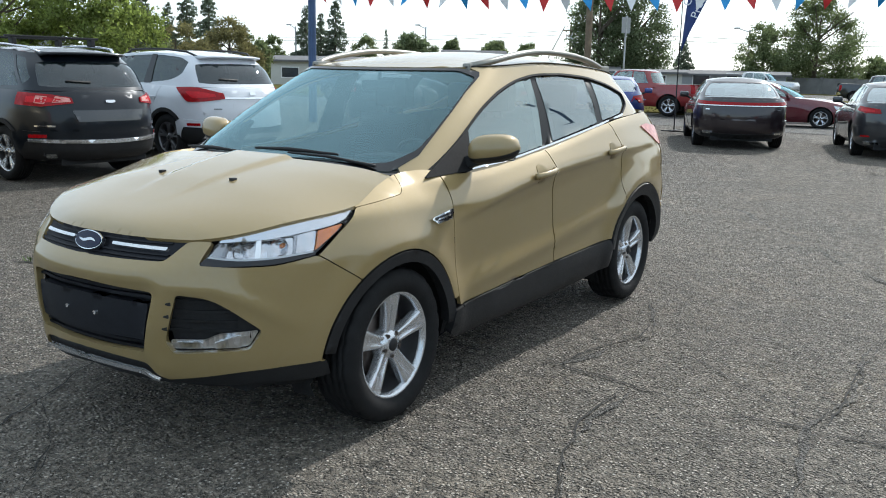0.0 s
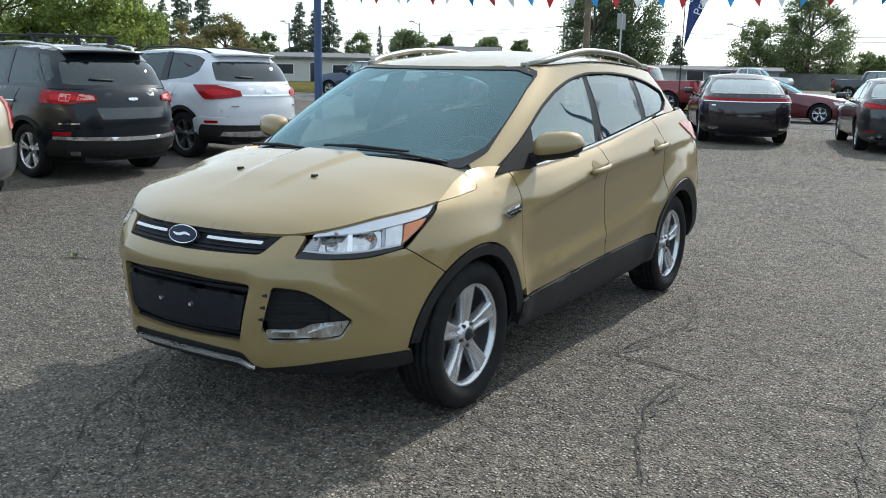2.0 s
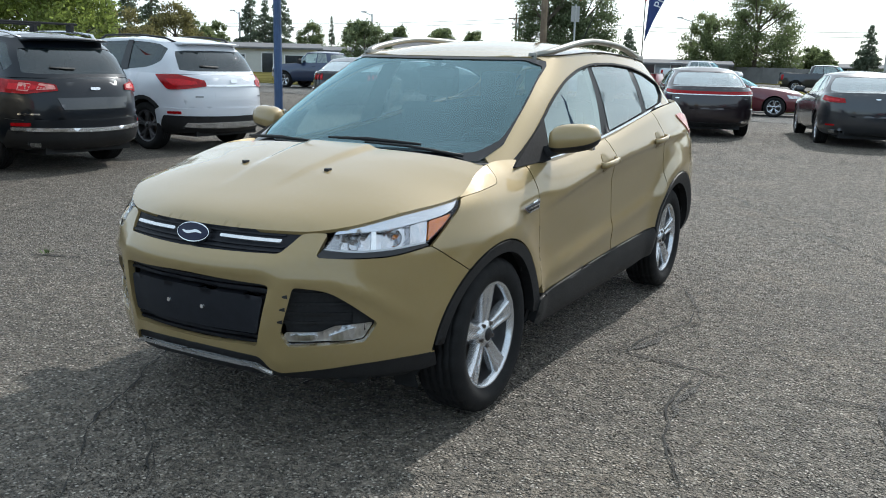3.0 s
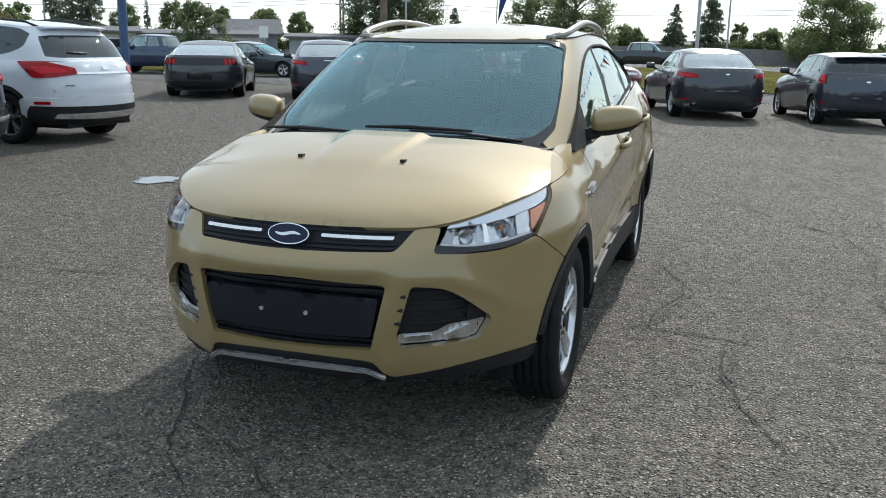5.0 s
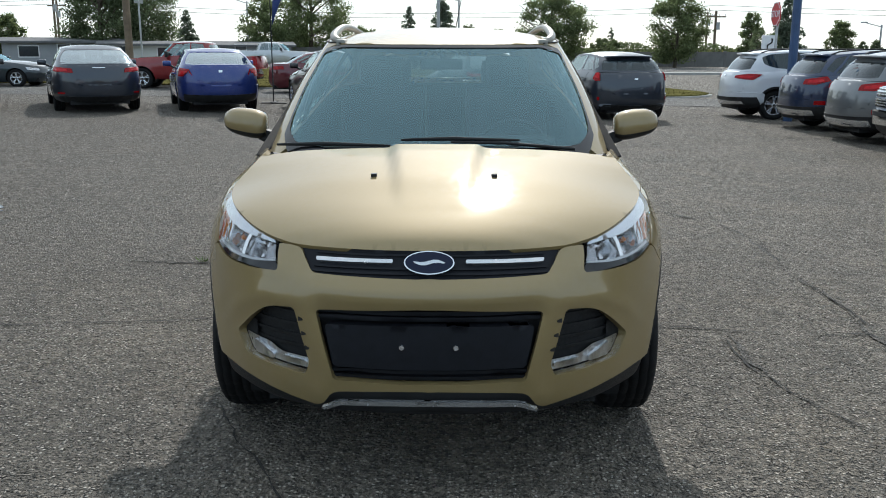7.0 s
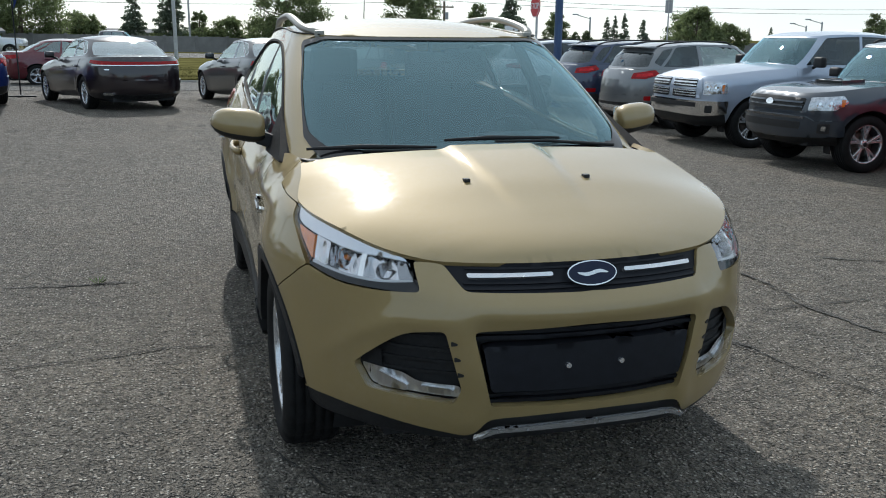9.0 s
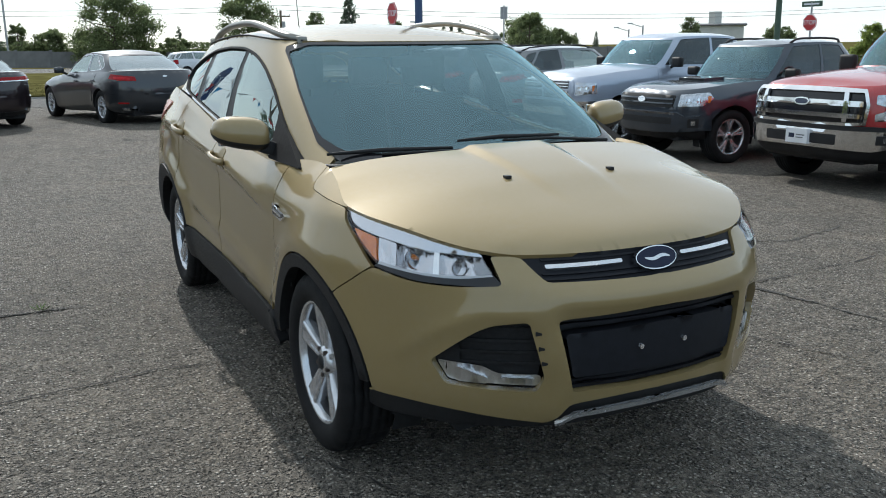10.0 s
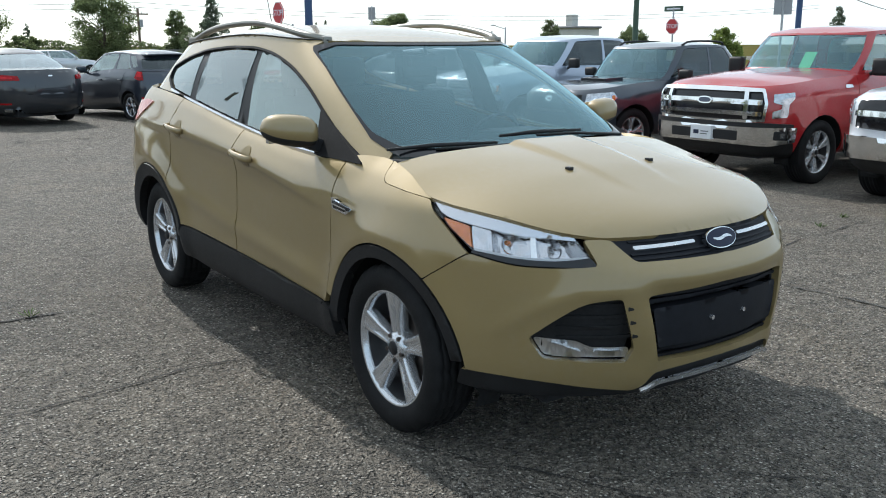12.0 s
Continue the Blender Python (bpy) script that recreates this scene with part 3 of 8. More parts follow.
def asphalt(name, dark, lite, chips=1.0, scale=1.0, patch=False):
    """Worn asphalt: pale stone chips in dark binder, with broad stains."""
    m, n, l, b = material(name)
    broad, mid, fine = noisy(n, l, 0.55, 7, rough=0.66), noisy(n, l, 3.4, 6, rough=0.65), noisy(n, l, 34 * scale, 4, rough=0.7)
    c = n.new("ShaderNodeTexCoord")
    stone = n.new("ShaderNodeTexVoronoi")
    stone.inputs["Scale"].default_value = 60 * scale
    l.new(c.outputs["Object"], stone.inputs["Vector"])
    pick = n.new("ShaderNodeSeparateColor")
    l.new(stone.outputs["Color"], pick.inputs[0])
    base = mixed(n, l, dark, lite, ramp_out(n, l, broad.outputs[0], 0.32, 0.68))
    stain = noisy(n, l, 0.9, 6, rough=0.65)
    base = mixed(n, l, base, (dark[0] * 1.75, dark[1] * 1.62, dark[2] * 1.42), scaled(n, l, ramp_out(n, l, stain.outputs[0], 0.5, 0.72), 0.6))
    if patch:
        xyz, edge, fray = n.new("ShaderNodeSeparateXYZ"), n.new("ShaderNodeMath"), noisy(n, l, 0.5, 4)
        l.new(c.outputs["Object"], xyz.inputs[0])
        edge.operation = "MULTIPLY_ADD"
        edge.inputs[1].default_value = 5.0
        l.new(fray.outputs[0], edge.inputs[0])
        l.new(xyz.outputs[0], edge.inputs[2])
        base = mixed(n, l, base, tuple(x * 0.72 for x in dark), scaled(n, l, ramp_out(n, l, edge.outputs[0], 1.6, 0.2), 0.6))
    base = mixed(n, l, base, tuple(x * 0.55 for x in dark), scaled(n, l, ramp_out(n, l, mid.outputs[0], 0.42, 0.72), 0.55))
    base = mixed(n, l, base, tuple(x * 0.25 for x in dark), scaled(n, l, ramp_out(n, l, fine.outputs[0], 0.46, 0.62), 0.9))
    base = mixed(n, l, base, tuple(x * 0.30 for x in dark), scaled(n, l, ramp_out(n, l, stone.outputs["Distance"], 0.46, 0.70), 0.42))
    ravel = noisy(n, l, 11.0, 4, rough=0.7)
    base = mixed(n, l, base, tuple(x * 0.42 for x in dark), scaled(n, l, ramp_out(n, l, ravel.outputs[0], 0.53, 0.66), 0.6))
    base = mixed(n, l, base, tuple(x * 1.7 for x in dark), scaled(n, l, ramp_out(n, l, ravel.outputs[0], 0.47, 0.34), 0.45))
    chip = ramp_out(n, l, pick.outputs[0], 0.52, 0.90)
    chip2 = n.new("ShaderNodeMath")
    chip2.operation = "MULTIPLY"
    l.new(chip, chip2.inputs[0])
    l.new(ramp_out(n, l, stone.outputs["Distance"], 0.50, 0.22), chip2.inputs[1])
    base = mixed(n, l, base, (0.66, 0.60, 0.52), scaled(n, l, chip2.outputs[0], 0.85 * chips))
    l.new(base, b.inputs["Base Color"])
    b.inputs["Roughness"].default_value = 0.82
    add = n.new("ShaderNodeMath")
    add.operation = "ADD"
    l.new(ramp_out(n, l, stone.outputs["Distance"], 0.6, 0.0), add.inputs[0])
    l.new(scaled(n, l, fine.outputs[0], 1.4), add.inputs[1])
    bp = n.new("ShaderNodeBump")
    bp.inputs["Strength"].default_value, bp.inputs["Distance"].default_value = 1.0, 0.028
    l.new(add.outputs[0], bp.inputs["Height"])
    hollow, wavy = noisy(n, l, 13.0, 4, rough=0.65), n.new("ShaderNodeBump")
    wavy.inputs["Strength"].default_value, wavy.inputs["Distance"].default_value = 1.0, 0.09
    l.new(hollow.outputs[0], wavy.inputs["Height"])
    l.new(wavy.outputs[0], bp.inputs["Normal"])
    l.new(bp.outputs[0], b.inputs["Normal"])
    return m


ASPHALT = asphalt("yard_asphalt", (0.198, 0.172, 0.139), (0.300, 0.256, 0.202), patch=True)
STREET = asphalt("street_asphalt", (0.20, 0.19, 0.175), (0.26, 0.25, 0.235), 0.4)
CRACK = plain("crack_dirt", (0.018, 0.016, 0.014), 0.95, var=0.4, scale=30)
SAND = asphalt("sandy_joint", (0.165, 0.151, 0.132), (0.225, 0.205, 0.18), 0.35)
CONCRETE = plain("concrete", (0.36, 0.35, 0.33), 0.9, var=0.2, scale=2, bump=0.4, bump_scale=40)
GRASS = plain("grass", (0.118, 0.106, 0.040), 0.95, var=0.45, scale=0.6, bump=0.5, bump_scale=30, spec=0.0)
BLADE = plain("grass_blade", (0.100, 0.092, 0.034), 1.0, var=0.35, scale=2, spec=0.0)


def grid_axis(near, lo, hi, step):
    a, v, out = step, near, []
    while v < hi:
        out.append(v)
        v += a
        a *= 1.0 if abs(v) < 14 else 1.18
    v, a = near - step, step
    while v > lo:
        out.insert(0, v)
        v -= a
        a *= 1.0 if abs(v) < 14 else 1.18
    return np.array([lo] + out + [hi])


gx, gy = grid_axis(0, -2600, 2600, 0.5), grid_axis(4, -2600, 2600, 0.5)
V = [(x, y, height(x, y) + (0.006 * noise.noise((x * .7, y * .7, 0)) if abs(x) < 15 and abs(y) < 20 else 0) * (1 if math.hypot(x, max(0, abs(y - 1.3) - 1.5)) > 1.6 else .3)) for x in gx for y in gy]
ny = len(gy)
F = [(i * ny + j, (i + 1) * ny + j, (i + 1) * ny + j + 1, i * ny + j + 1) for i in range(len(gx) - 1) for j in range(ny - 1)]
idx = [0 if (gy[j] < 29 and -45 < gx[i] < 60 and gy[j] > -60) or (gx[i] > 4 and gy[j] < 88 and gx[i] < 60) else 1 for i in range(len(gx) - 1) for j in range(ny - 1)]
tagged(link("ground", V, F, ASPHALT, mats=[ASPHALT, GRASS], index=idx), "worn grey asphalt yard with stone chips, open ground beyond", "ground", kind="structure")


def strip(name, pts, mt, z, label, category="road", thick=0.0):
    """A flat sheet over an outline, laid on the ground."""
    o = [(p[0], p[1], p[2] if len(p) > 2 else 0.3) for p in pts]
    lay = lambda x, y: (np.stack([x, y, np.array([height(a, b) for a, b in zip(x, y)]) + z], -1), np.broadcast_to(np.array([0, 0, 1.0]), (len(x), 3)).copy())
    return tagged(link(name, *sheet(o, lay, 1.6, depth=thick or .02, r=.3), mt), label, category, kind="structure")


strip("road", [(-90, 22.4), (60, 24.0), (60, 29.5), (2, 29.8), (-12, 31.6), (-90, 38.0)], STREET, .010, "pale grey asphalt side street")
VERGE = [(-90, 37.3), (-12, 31.3, 2), (2, 29.4, 2), (7.4, 28.9, 2), (10.6, 32.5, 3), (9.2, 38, 3), (6.0, 62.5), (-90, 60)]
strip("verge", VERGE, GRASS, .11, "dry grass verge with a rounded end", "grass", .2)
strip("kerb", [(-90, 37.18), (-12, 31.18, 2), (2, 29.28, 2), (7.45, 28.78, 2), (10.74, 32.48, 3), (9.32, 38.05, 3), (6.2, 62.7), (-90, 60.2)], CONCRETE, .065, "low concrete kerb round the verge", "kerb", .14)
strip("road_far", [(-160, 62.5), (150, 66), (150, 84), (-160, 82)], STREET, .012, "pale grey far road")
strip("traffic_island", [(12.5, 61.5), (24, 62.0, 1), (24, 63.6, 1), (12.5, 63.2, 1)], CONCRETE, .16, "low concrete traffic island", "kerb", .16)
random.seed(5)
V, F = [], []
for k in range(16000):
    x, y = random.uniform(-34, 10.2), 29.0 + 14 * random.random() ** 1.4
    if not inside(np.array([p[:2] for p in VERGE]), np.array([[x, y + .15]]))[0]:
        continue
    a, h, z = random.uniform(0, 6.28), random.uniform(.02, .055), height(x, y) + .10
    c, s = .03 * math.cos(a), .03 * math.sin(a)
    n0 = len(V)
    V += [(x - c, y - s, z), (x + c, y + s, z), (x + random.uniform(-.04, .04), y + random.uniform(-.04, .04), z + h)]
    F.append((n0, n0 + 1, n0 + 2))
tagged(link("grass", V, F, BLADE, smooth=False), "short dry grass tufts on the verge", "grass", kind="stuff")


def crack(pts, width, mt, name, label, z=.0035, wander=.024, seed=1):
    """A ragged line on the asphalt."""
    rnd = random.Random(seed)
    P = []
    for (x0, y0), (x1, y1) in zip(pts, pts[1:]):
        n = max(2, int(math.hypot(x1 - x0, y1 - y0) / .05))
        P += [(x0 + (x1 - x0) * i / n, y0 + (y1 - y0) * i / n) for i in range(n)]
    P.append(pts[-1])
    V, F, ox, vx, ww = [], [], 0.0, 0.0, 0.7
    for i, (x, y) in enumerate(P):
        a, b = P[max(0, i - 1)], P[min(len(P) - 1, i + 1)]
        d = math.hypot(b[0] - a[0], b[1] - a[1]) or 1
        nx, ny2 = -(b[1] - a[1]) / d, (b[0] - a[0]) / d
        vx = vx * .72 + rnd.uniform(-1, 1) * wander * .22
        ox, ww = ox * .86 + vx, ww * .62 + rnd.uniform(-.7, 1.9) * .38
        jag = rnd.uniform(-1, 1) * (.008 if wander < .04 else .003)
        w = width * max(.12, ww) * min(1, .2 + i / 4, .2 + (len(P) - 1 - i) / 4)
        for k in (-1, 1):
            xx, yy = x + nx * (ox + jag + k * w / 2), y + ny2 * (ox + jag + k * w / 2)
            V.append((xx, yy, height(xx, yy) + z + .004))
    F = [(2 * i, 2 * i + 1, 2 * i + 3, 2 * i + 2) for i in range(len(P) - 1)]
    return tagged(link(name, V, F, mt), label, "crack", "cracks in the yard", "structure")


DARKC, PALEC = "dark ragged crack in the asphalt", "pale sand-filled joint in the asphalt"
for i, (p, w) in enumerate([([(-2.9, .93), (-2.4, .98), (-2.05, 1.0), (-1.7, 1.05), (-1.3, 1.1), (-.6, 1.06), (.4, 1.1), (.78, 1.07), (1.12, 1.15), (1.45, 1.1), (1.74, 1.06), (2.1, 1.07), (2.36, 1.1), (2.75, 1.12), (3.6, 1.2), (4.73, 1.42), (5.75, 1.56)], .022),
    ([(1.02, 2.74), (1.19, 2.41), (1.29, 1.93), (1.17, 1.54), (1.12, 1.15)], .013), ([(1.79, -.23), (1.62, .17), (1.55, .55), (1.55, 1.0)], .013), ([(1.61, 1.76), (1.86, 1.59), (2.12, 1.36), (2.4, 1.16)], .010), ([(2.4, 4.28), (2.56, 3.6), (2.48, 2.6), (2.46, 1.6), (2.44, 1.1)], .011),
    ([(-.96, -.08), (-.6, -.77), (-.37, -1.12), (.04, -1.57)], .014), ([(-.58, -.77), (-.1, -1.06), (.29, -1.45)], .012), ([(-2.3, 2.5), (-1.9, 2.5), (-1.5, 2.48)], .012), ([(-6.0, .3), (-3.84, .5), (-3.4, .75), (-2.9, .93)], .022), ([(-.22, -.92), (.06, -1.2), (.27, -1.44)], .010)]):
    crack(p, w * .72, CRACK, "crack", DARKC, seed=i)
for i, (p, w) in enumerate([([(2.4, 4.28), (2.56, 3.6), (2.48, 2.6), (2.46, 1.6), (2.42, 1.1), (2.46, .3), (2.6, -1.2)], .042), ([(1.79, -.23), (1.62, .17), (1.55, .55), (1.55, 1.0)], .038), ([(.2, 7.5), (2.4, 4.28)], .05), ([(-2.3, 2.5), (-1.5, 2.48)], .09), ([(3.3, 2.2), (3.9, 1.9), (5.0, 2.4)], .05), ([(1.12, 1.15), (1.17, 1.54), (1.29, 1.93), (1.1, 2.6)], .05)]):
    crack(p, w, SAND, "sand_joint", PALEC, z=.001, wander=.045, seed=20 + i)
# puddle
PUDDLE = plain("puddle_water", (0.05, 0.05, 0.05), 0.03, var=0.1, spec=0.9)
rnd = random.Random(3)
pud = [(-4.42 + (.13 + .17 * rnd.random()) * math.cos(a), 4.42 + (.14 + .20 * rnd.random()) * math.sin(a)) for a in np.linspace(0, 6.28, 22)[:-1]]
strip("puddle", [(x, y, .03) for x, y in pud], PUDDLE, .012, "shallow puddle mirroring the sky", "water", .004)
# crumbs of stone and weeds
V, F = [], []
for k in range(2600):
    a, d = rnd.uniform(0, 6.28), 1.8 + 9 * rnd.random() ** 1.3
    x, y, r = d * math.cos(a), 1 + d * math.sin(a), rnd.uniform(.002, .006) * (1 + .05 * d)
    z, n0, t = height(x, y) + .004, len(V), rnd.uniform(0, 6)
    V += [(x + r * math.cos(t + i * 2.1), y + r * math.sin(t + i * 2.1), z) for i in range(3)] + [(x, y, z + r)]
    F += [(n0, n0 + 1, n0 + 3), (n0 + 1, n0 + 2, n0 + 3), (n0 + 2, n0, n0 + 3)]
tagged(link("gravel", V, F, plain("pebble", (0.36, 0.33, 0.29), 0.9, var=0.4, scale=3), smooth=False), "loose stone crumbs on the asphalt", "gravel", kind="stuff")
WEED = plain("weed", (0.07, 0.12, 0.02), 0.8, var=0.3)
for x, y in ((-1.75, 2.5), (4.7, 1.55), (-3.3, .85), (5.4, 1.75)):
    V, F = [], []
    for k in range(26):
        a, r, h = rnd.uniform(0, 6.28), rnd.uniform(.01, .06), rnd.uniform(.015, .05)
        n0, z = len(V), height(x, y)
        V += [(x + r * .3 * math.cos(a), y + r * .3 * math.sin(a), z), (x + r * math.cos(a + .2), y + r * math.sin(a + .2), z + h * .6), (x + r * 1.3 * math.cos(a), y + r * 1.3 * math.sin(a), z + h)]
        F.append((n0, n0 + 1, n0 + 2))
    tagged(link("weed", V, F, WEED, smooth=False), "small green weed in a crack of the asphalt", "weed", kind="stuff")


# ---- the gold compact SUV ----
def arch(cy, cz, R, a0, a1, n=12, ky=1.0):
    """Points of a wheel arch, angles in degrees from the front (180) over the top (90) to the rear (0)."""
    return [(cy + R * ky * math.cos(radians(a)), cz + R * math.sin(radians(a))) for a in np.linspace(a0, a1, n)]


HERO = [
    (-.74, .05, 2.9, 3.42, 2.25, 3, [(-1, .78), (0, .80), (2.7, .80), (3.6, .76)], [(-.9, .21), (0, .22), (.45, .235), (2.3, .25), (3.6, .30)]),
    (-.885, .05, 2.9, 3.52, 2.25, 3, [(-1, .87), (0, .875), (2.7, .875), (3.6, .85)], [(-.9, .295), (0, .29), (.45, .28), (2.2, .30), (3.6, .38)]),
    (-.915, .05, 2.9, 3.57, 2.25, 3, [(-1, .90), (0, .905), (1.3, .886), (2.7, .91), (3.6, .88)], [(-.9, .42), (0, .42), (2.7, .44), (3.6, .50)]),
    (-.93, .05, 2.9, 3.59, 2.25, 3, [(-1, .905), (0, .91), (.5, .893), (1.3, .883), (2.1, .892), (2.7, .915), (3.6, .89)], [(-.9, .58), (0, .60), (2.7, .63), (3.6, .66)]),
    (-.93, .05, 2.9, 3.58, 2.25, 3, [(-1, .90), (0, .912), (.6, .898), (1.3, .884), (2, .893), (2.7, .918), (3.4, .89)], [(-.93, .725), (-.5, .76), (0, .79), (.44, .79), (1.4, .86), (2.4, .93), (3.6, .96)]),
    (-.875, .05, 2.9, 3.50, 2.3, 3, [(-.9, .86), (-.5, .865), (0, .885), (.44, .90), (1.4, .905), (2.4, .905), (3, .88), (3.6, .85)], [(-.875, .80), (-.5, .87), (0, .915), (.44, .90), (1.385, .985), (2.377, 1.045), (3.5, 1.08)]),
    (-.848, .05, 2.9, 3.45, 2.4, 3, [(-.84, .80), (-.7, .835), (-.475, .845), (-.2, .857), (0, .835), (.2, .825), (.4, .852), (.6, .867), (1.5, .868), (2.4, .85), (3, .82), (3.6, .78)], [(-.848, .838), (-.7, .848), (-.475, .900), (-.2, .937), (0, .985), (.2, 1.008), (.4, 1.01), (.6, 1.0), (1.45, 1.075), (2.1, 1.15), (2.5, 1.19), (3.5, 1.22)]),
    (-.835, .05, 2.9, 3.40, 2.5, 3, [(-.83, .76), (-.7, .81), (-.475, .815), (-.2, .82), (-.1, .798), (0, .772), (.2, .752), (.3, .768), (.4, .795), (.6, .835), (1.5, .838), (2.4, .815), (3, .78), (3.6, .72)], [(-.835, .862), (-.75, .863), (-.695, .874), (-.475, .930), (-.2, .967), (-.1, .998), (0, 1.032), (.2, 1.072), (.3, 1.074), (.4, 1.066), (.6, 1.038), (1.45, 1.105), (2.1, 1.190), (2.5, 1.234), (3, 1.262), (3.5, 1.272)]),
]
GLASS = [
    (.16, .85, 2.75, 3.42, 5.5, 2.6, [(.16, .775), (.6, .815), (1.5, .825), (2.5, .80), (3.4, .72)], [(.16, 1.06), (.45, 1.045), (.62, 1.02), (1.45, 1.09), (2.1, 1.18), (2.5, 1.235), (3.4, 1.27)]),
    (.55, 1.12, 2.72, 3.38, 4.4, 2.6, [(.55, .715), (1.2, .75), (2.2, .735), (3.3, .64)], [(.55, 1.30), (1.2, 1.31), (2.2, 1.375), (3.3, 1.39)]),
    (.985, 1.4, 2.7, 3.28, 3.6, 2.8, [(1, .625), (1.5, .632), (2.2, .62), (3.2, .54)], [(.985, 1.53), (1.2, 1.545), (1.8, 1.572), (2.5, 1.55), (3.3, 1.49)]),
]


def hero_flare(y, z):
    """The lips round the wheels, and the muscle over the rear wheel."""
    out = np.zeros_like(y)
    for cy, cz, R, k in ((0.0, 0.34, 0.42, 0.016), (2.69, 0.34, 0.45, 0.02)):
        d = np.hypot(y - cy, z - cz) - R
        out = out + k * np.exp(-((d - 0.02) / 0.075) ** 2) * (z > 0.2)
    d = np.hypot((y - 2.78) / 1.1, z - 0.34) - 0.53
    out = out + 0.018 * np.exp(-(d / 0.09) ** 2) * np.clip((z - 0.5) / 0.2, 0, 1)
    crease = pch([(0.3, 0.815), (1.385, 0.975), (2.377, 1.035), (3.2, 1.07)], y)
    on = np.clip((y - 0.42) / 0.3, 0, 1) * np.clip((3.1 - y) / 0.3, 0, 1)
    out = out + on * 0.013 * np.where(z > crease, np.exp(-((z - crease) / 0.06) ** 2), np.exp(-((z - crease) / 0.016) ** 2))
    low = pch([(0.45, 0.50), (1.4, 0.58), (2.3, 0.68)], y)
    out = out + 0.012 * np.clip((y - 0.4) / 0.3, 0, 1) * np.clip((2.45 - y) / 0.3, 0, 1) * np.exp(-((z - low) / 0.05) ** 2)
    return out


def ridge(x, z, line, wide):
    """Height of a soft fold that follows a line of points (x, z)."""
    d = np.full(np.shape(x), 9.0)
    for (x0, z0), (x1, z1) in zip(line, line[1:]):
        t = np.clip(((x - x0) * (x1 - x0) + (z - z0) * (z1 - z0)) / ((x1 - x0) ** 2 + (z1 - z0) ** 2), 0, 1)
        d = np.minimum(d, np.hypot(x - x0 - t * (x1 - x0), z - z0 - t * (z1 - z0)))
    return np.exp(-(d / wide) ** 2)


def hero_press(x, z):
    """Folds of the front bumper: the frame round the lower grille, the brows over the fog lamps, the hollow under the headlamps."""
    x = np.abs(x)
    frame_fold = ridge(x, z, [(0, .735), (.37, .735), (.405, .66), (.34, .44), (.36, .36)], .042)
    brow = ridge(x, z, [(.44, .695), (.58, .69), (.70, .62), (.78, .53)], .024)
    hollow = ridge(x, z, [(.50, .748), (.66, .75), (.80, .74)], .03)
    return .016 * frame_fold + .011 * brow - .007 * hollow


def hero_relief(x, y):
    """The two ridges that run down the bonnet."""
    xc = np.interp(y, [-0.8, 0.15], [0.100, 0.198])
    f = np.clip((y + 0.62) / 0.6, 0, 1)
    return 0.016 * f / (1 + np.exp(np.clip((x - xc) / 0.006, -60, 60)))


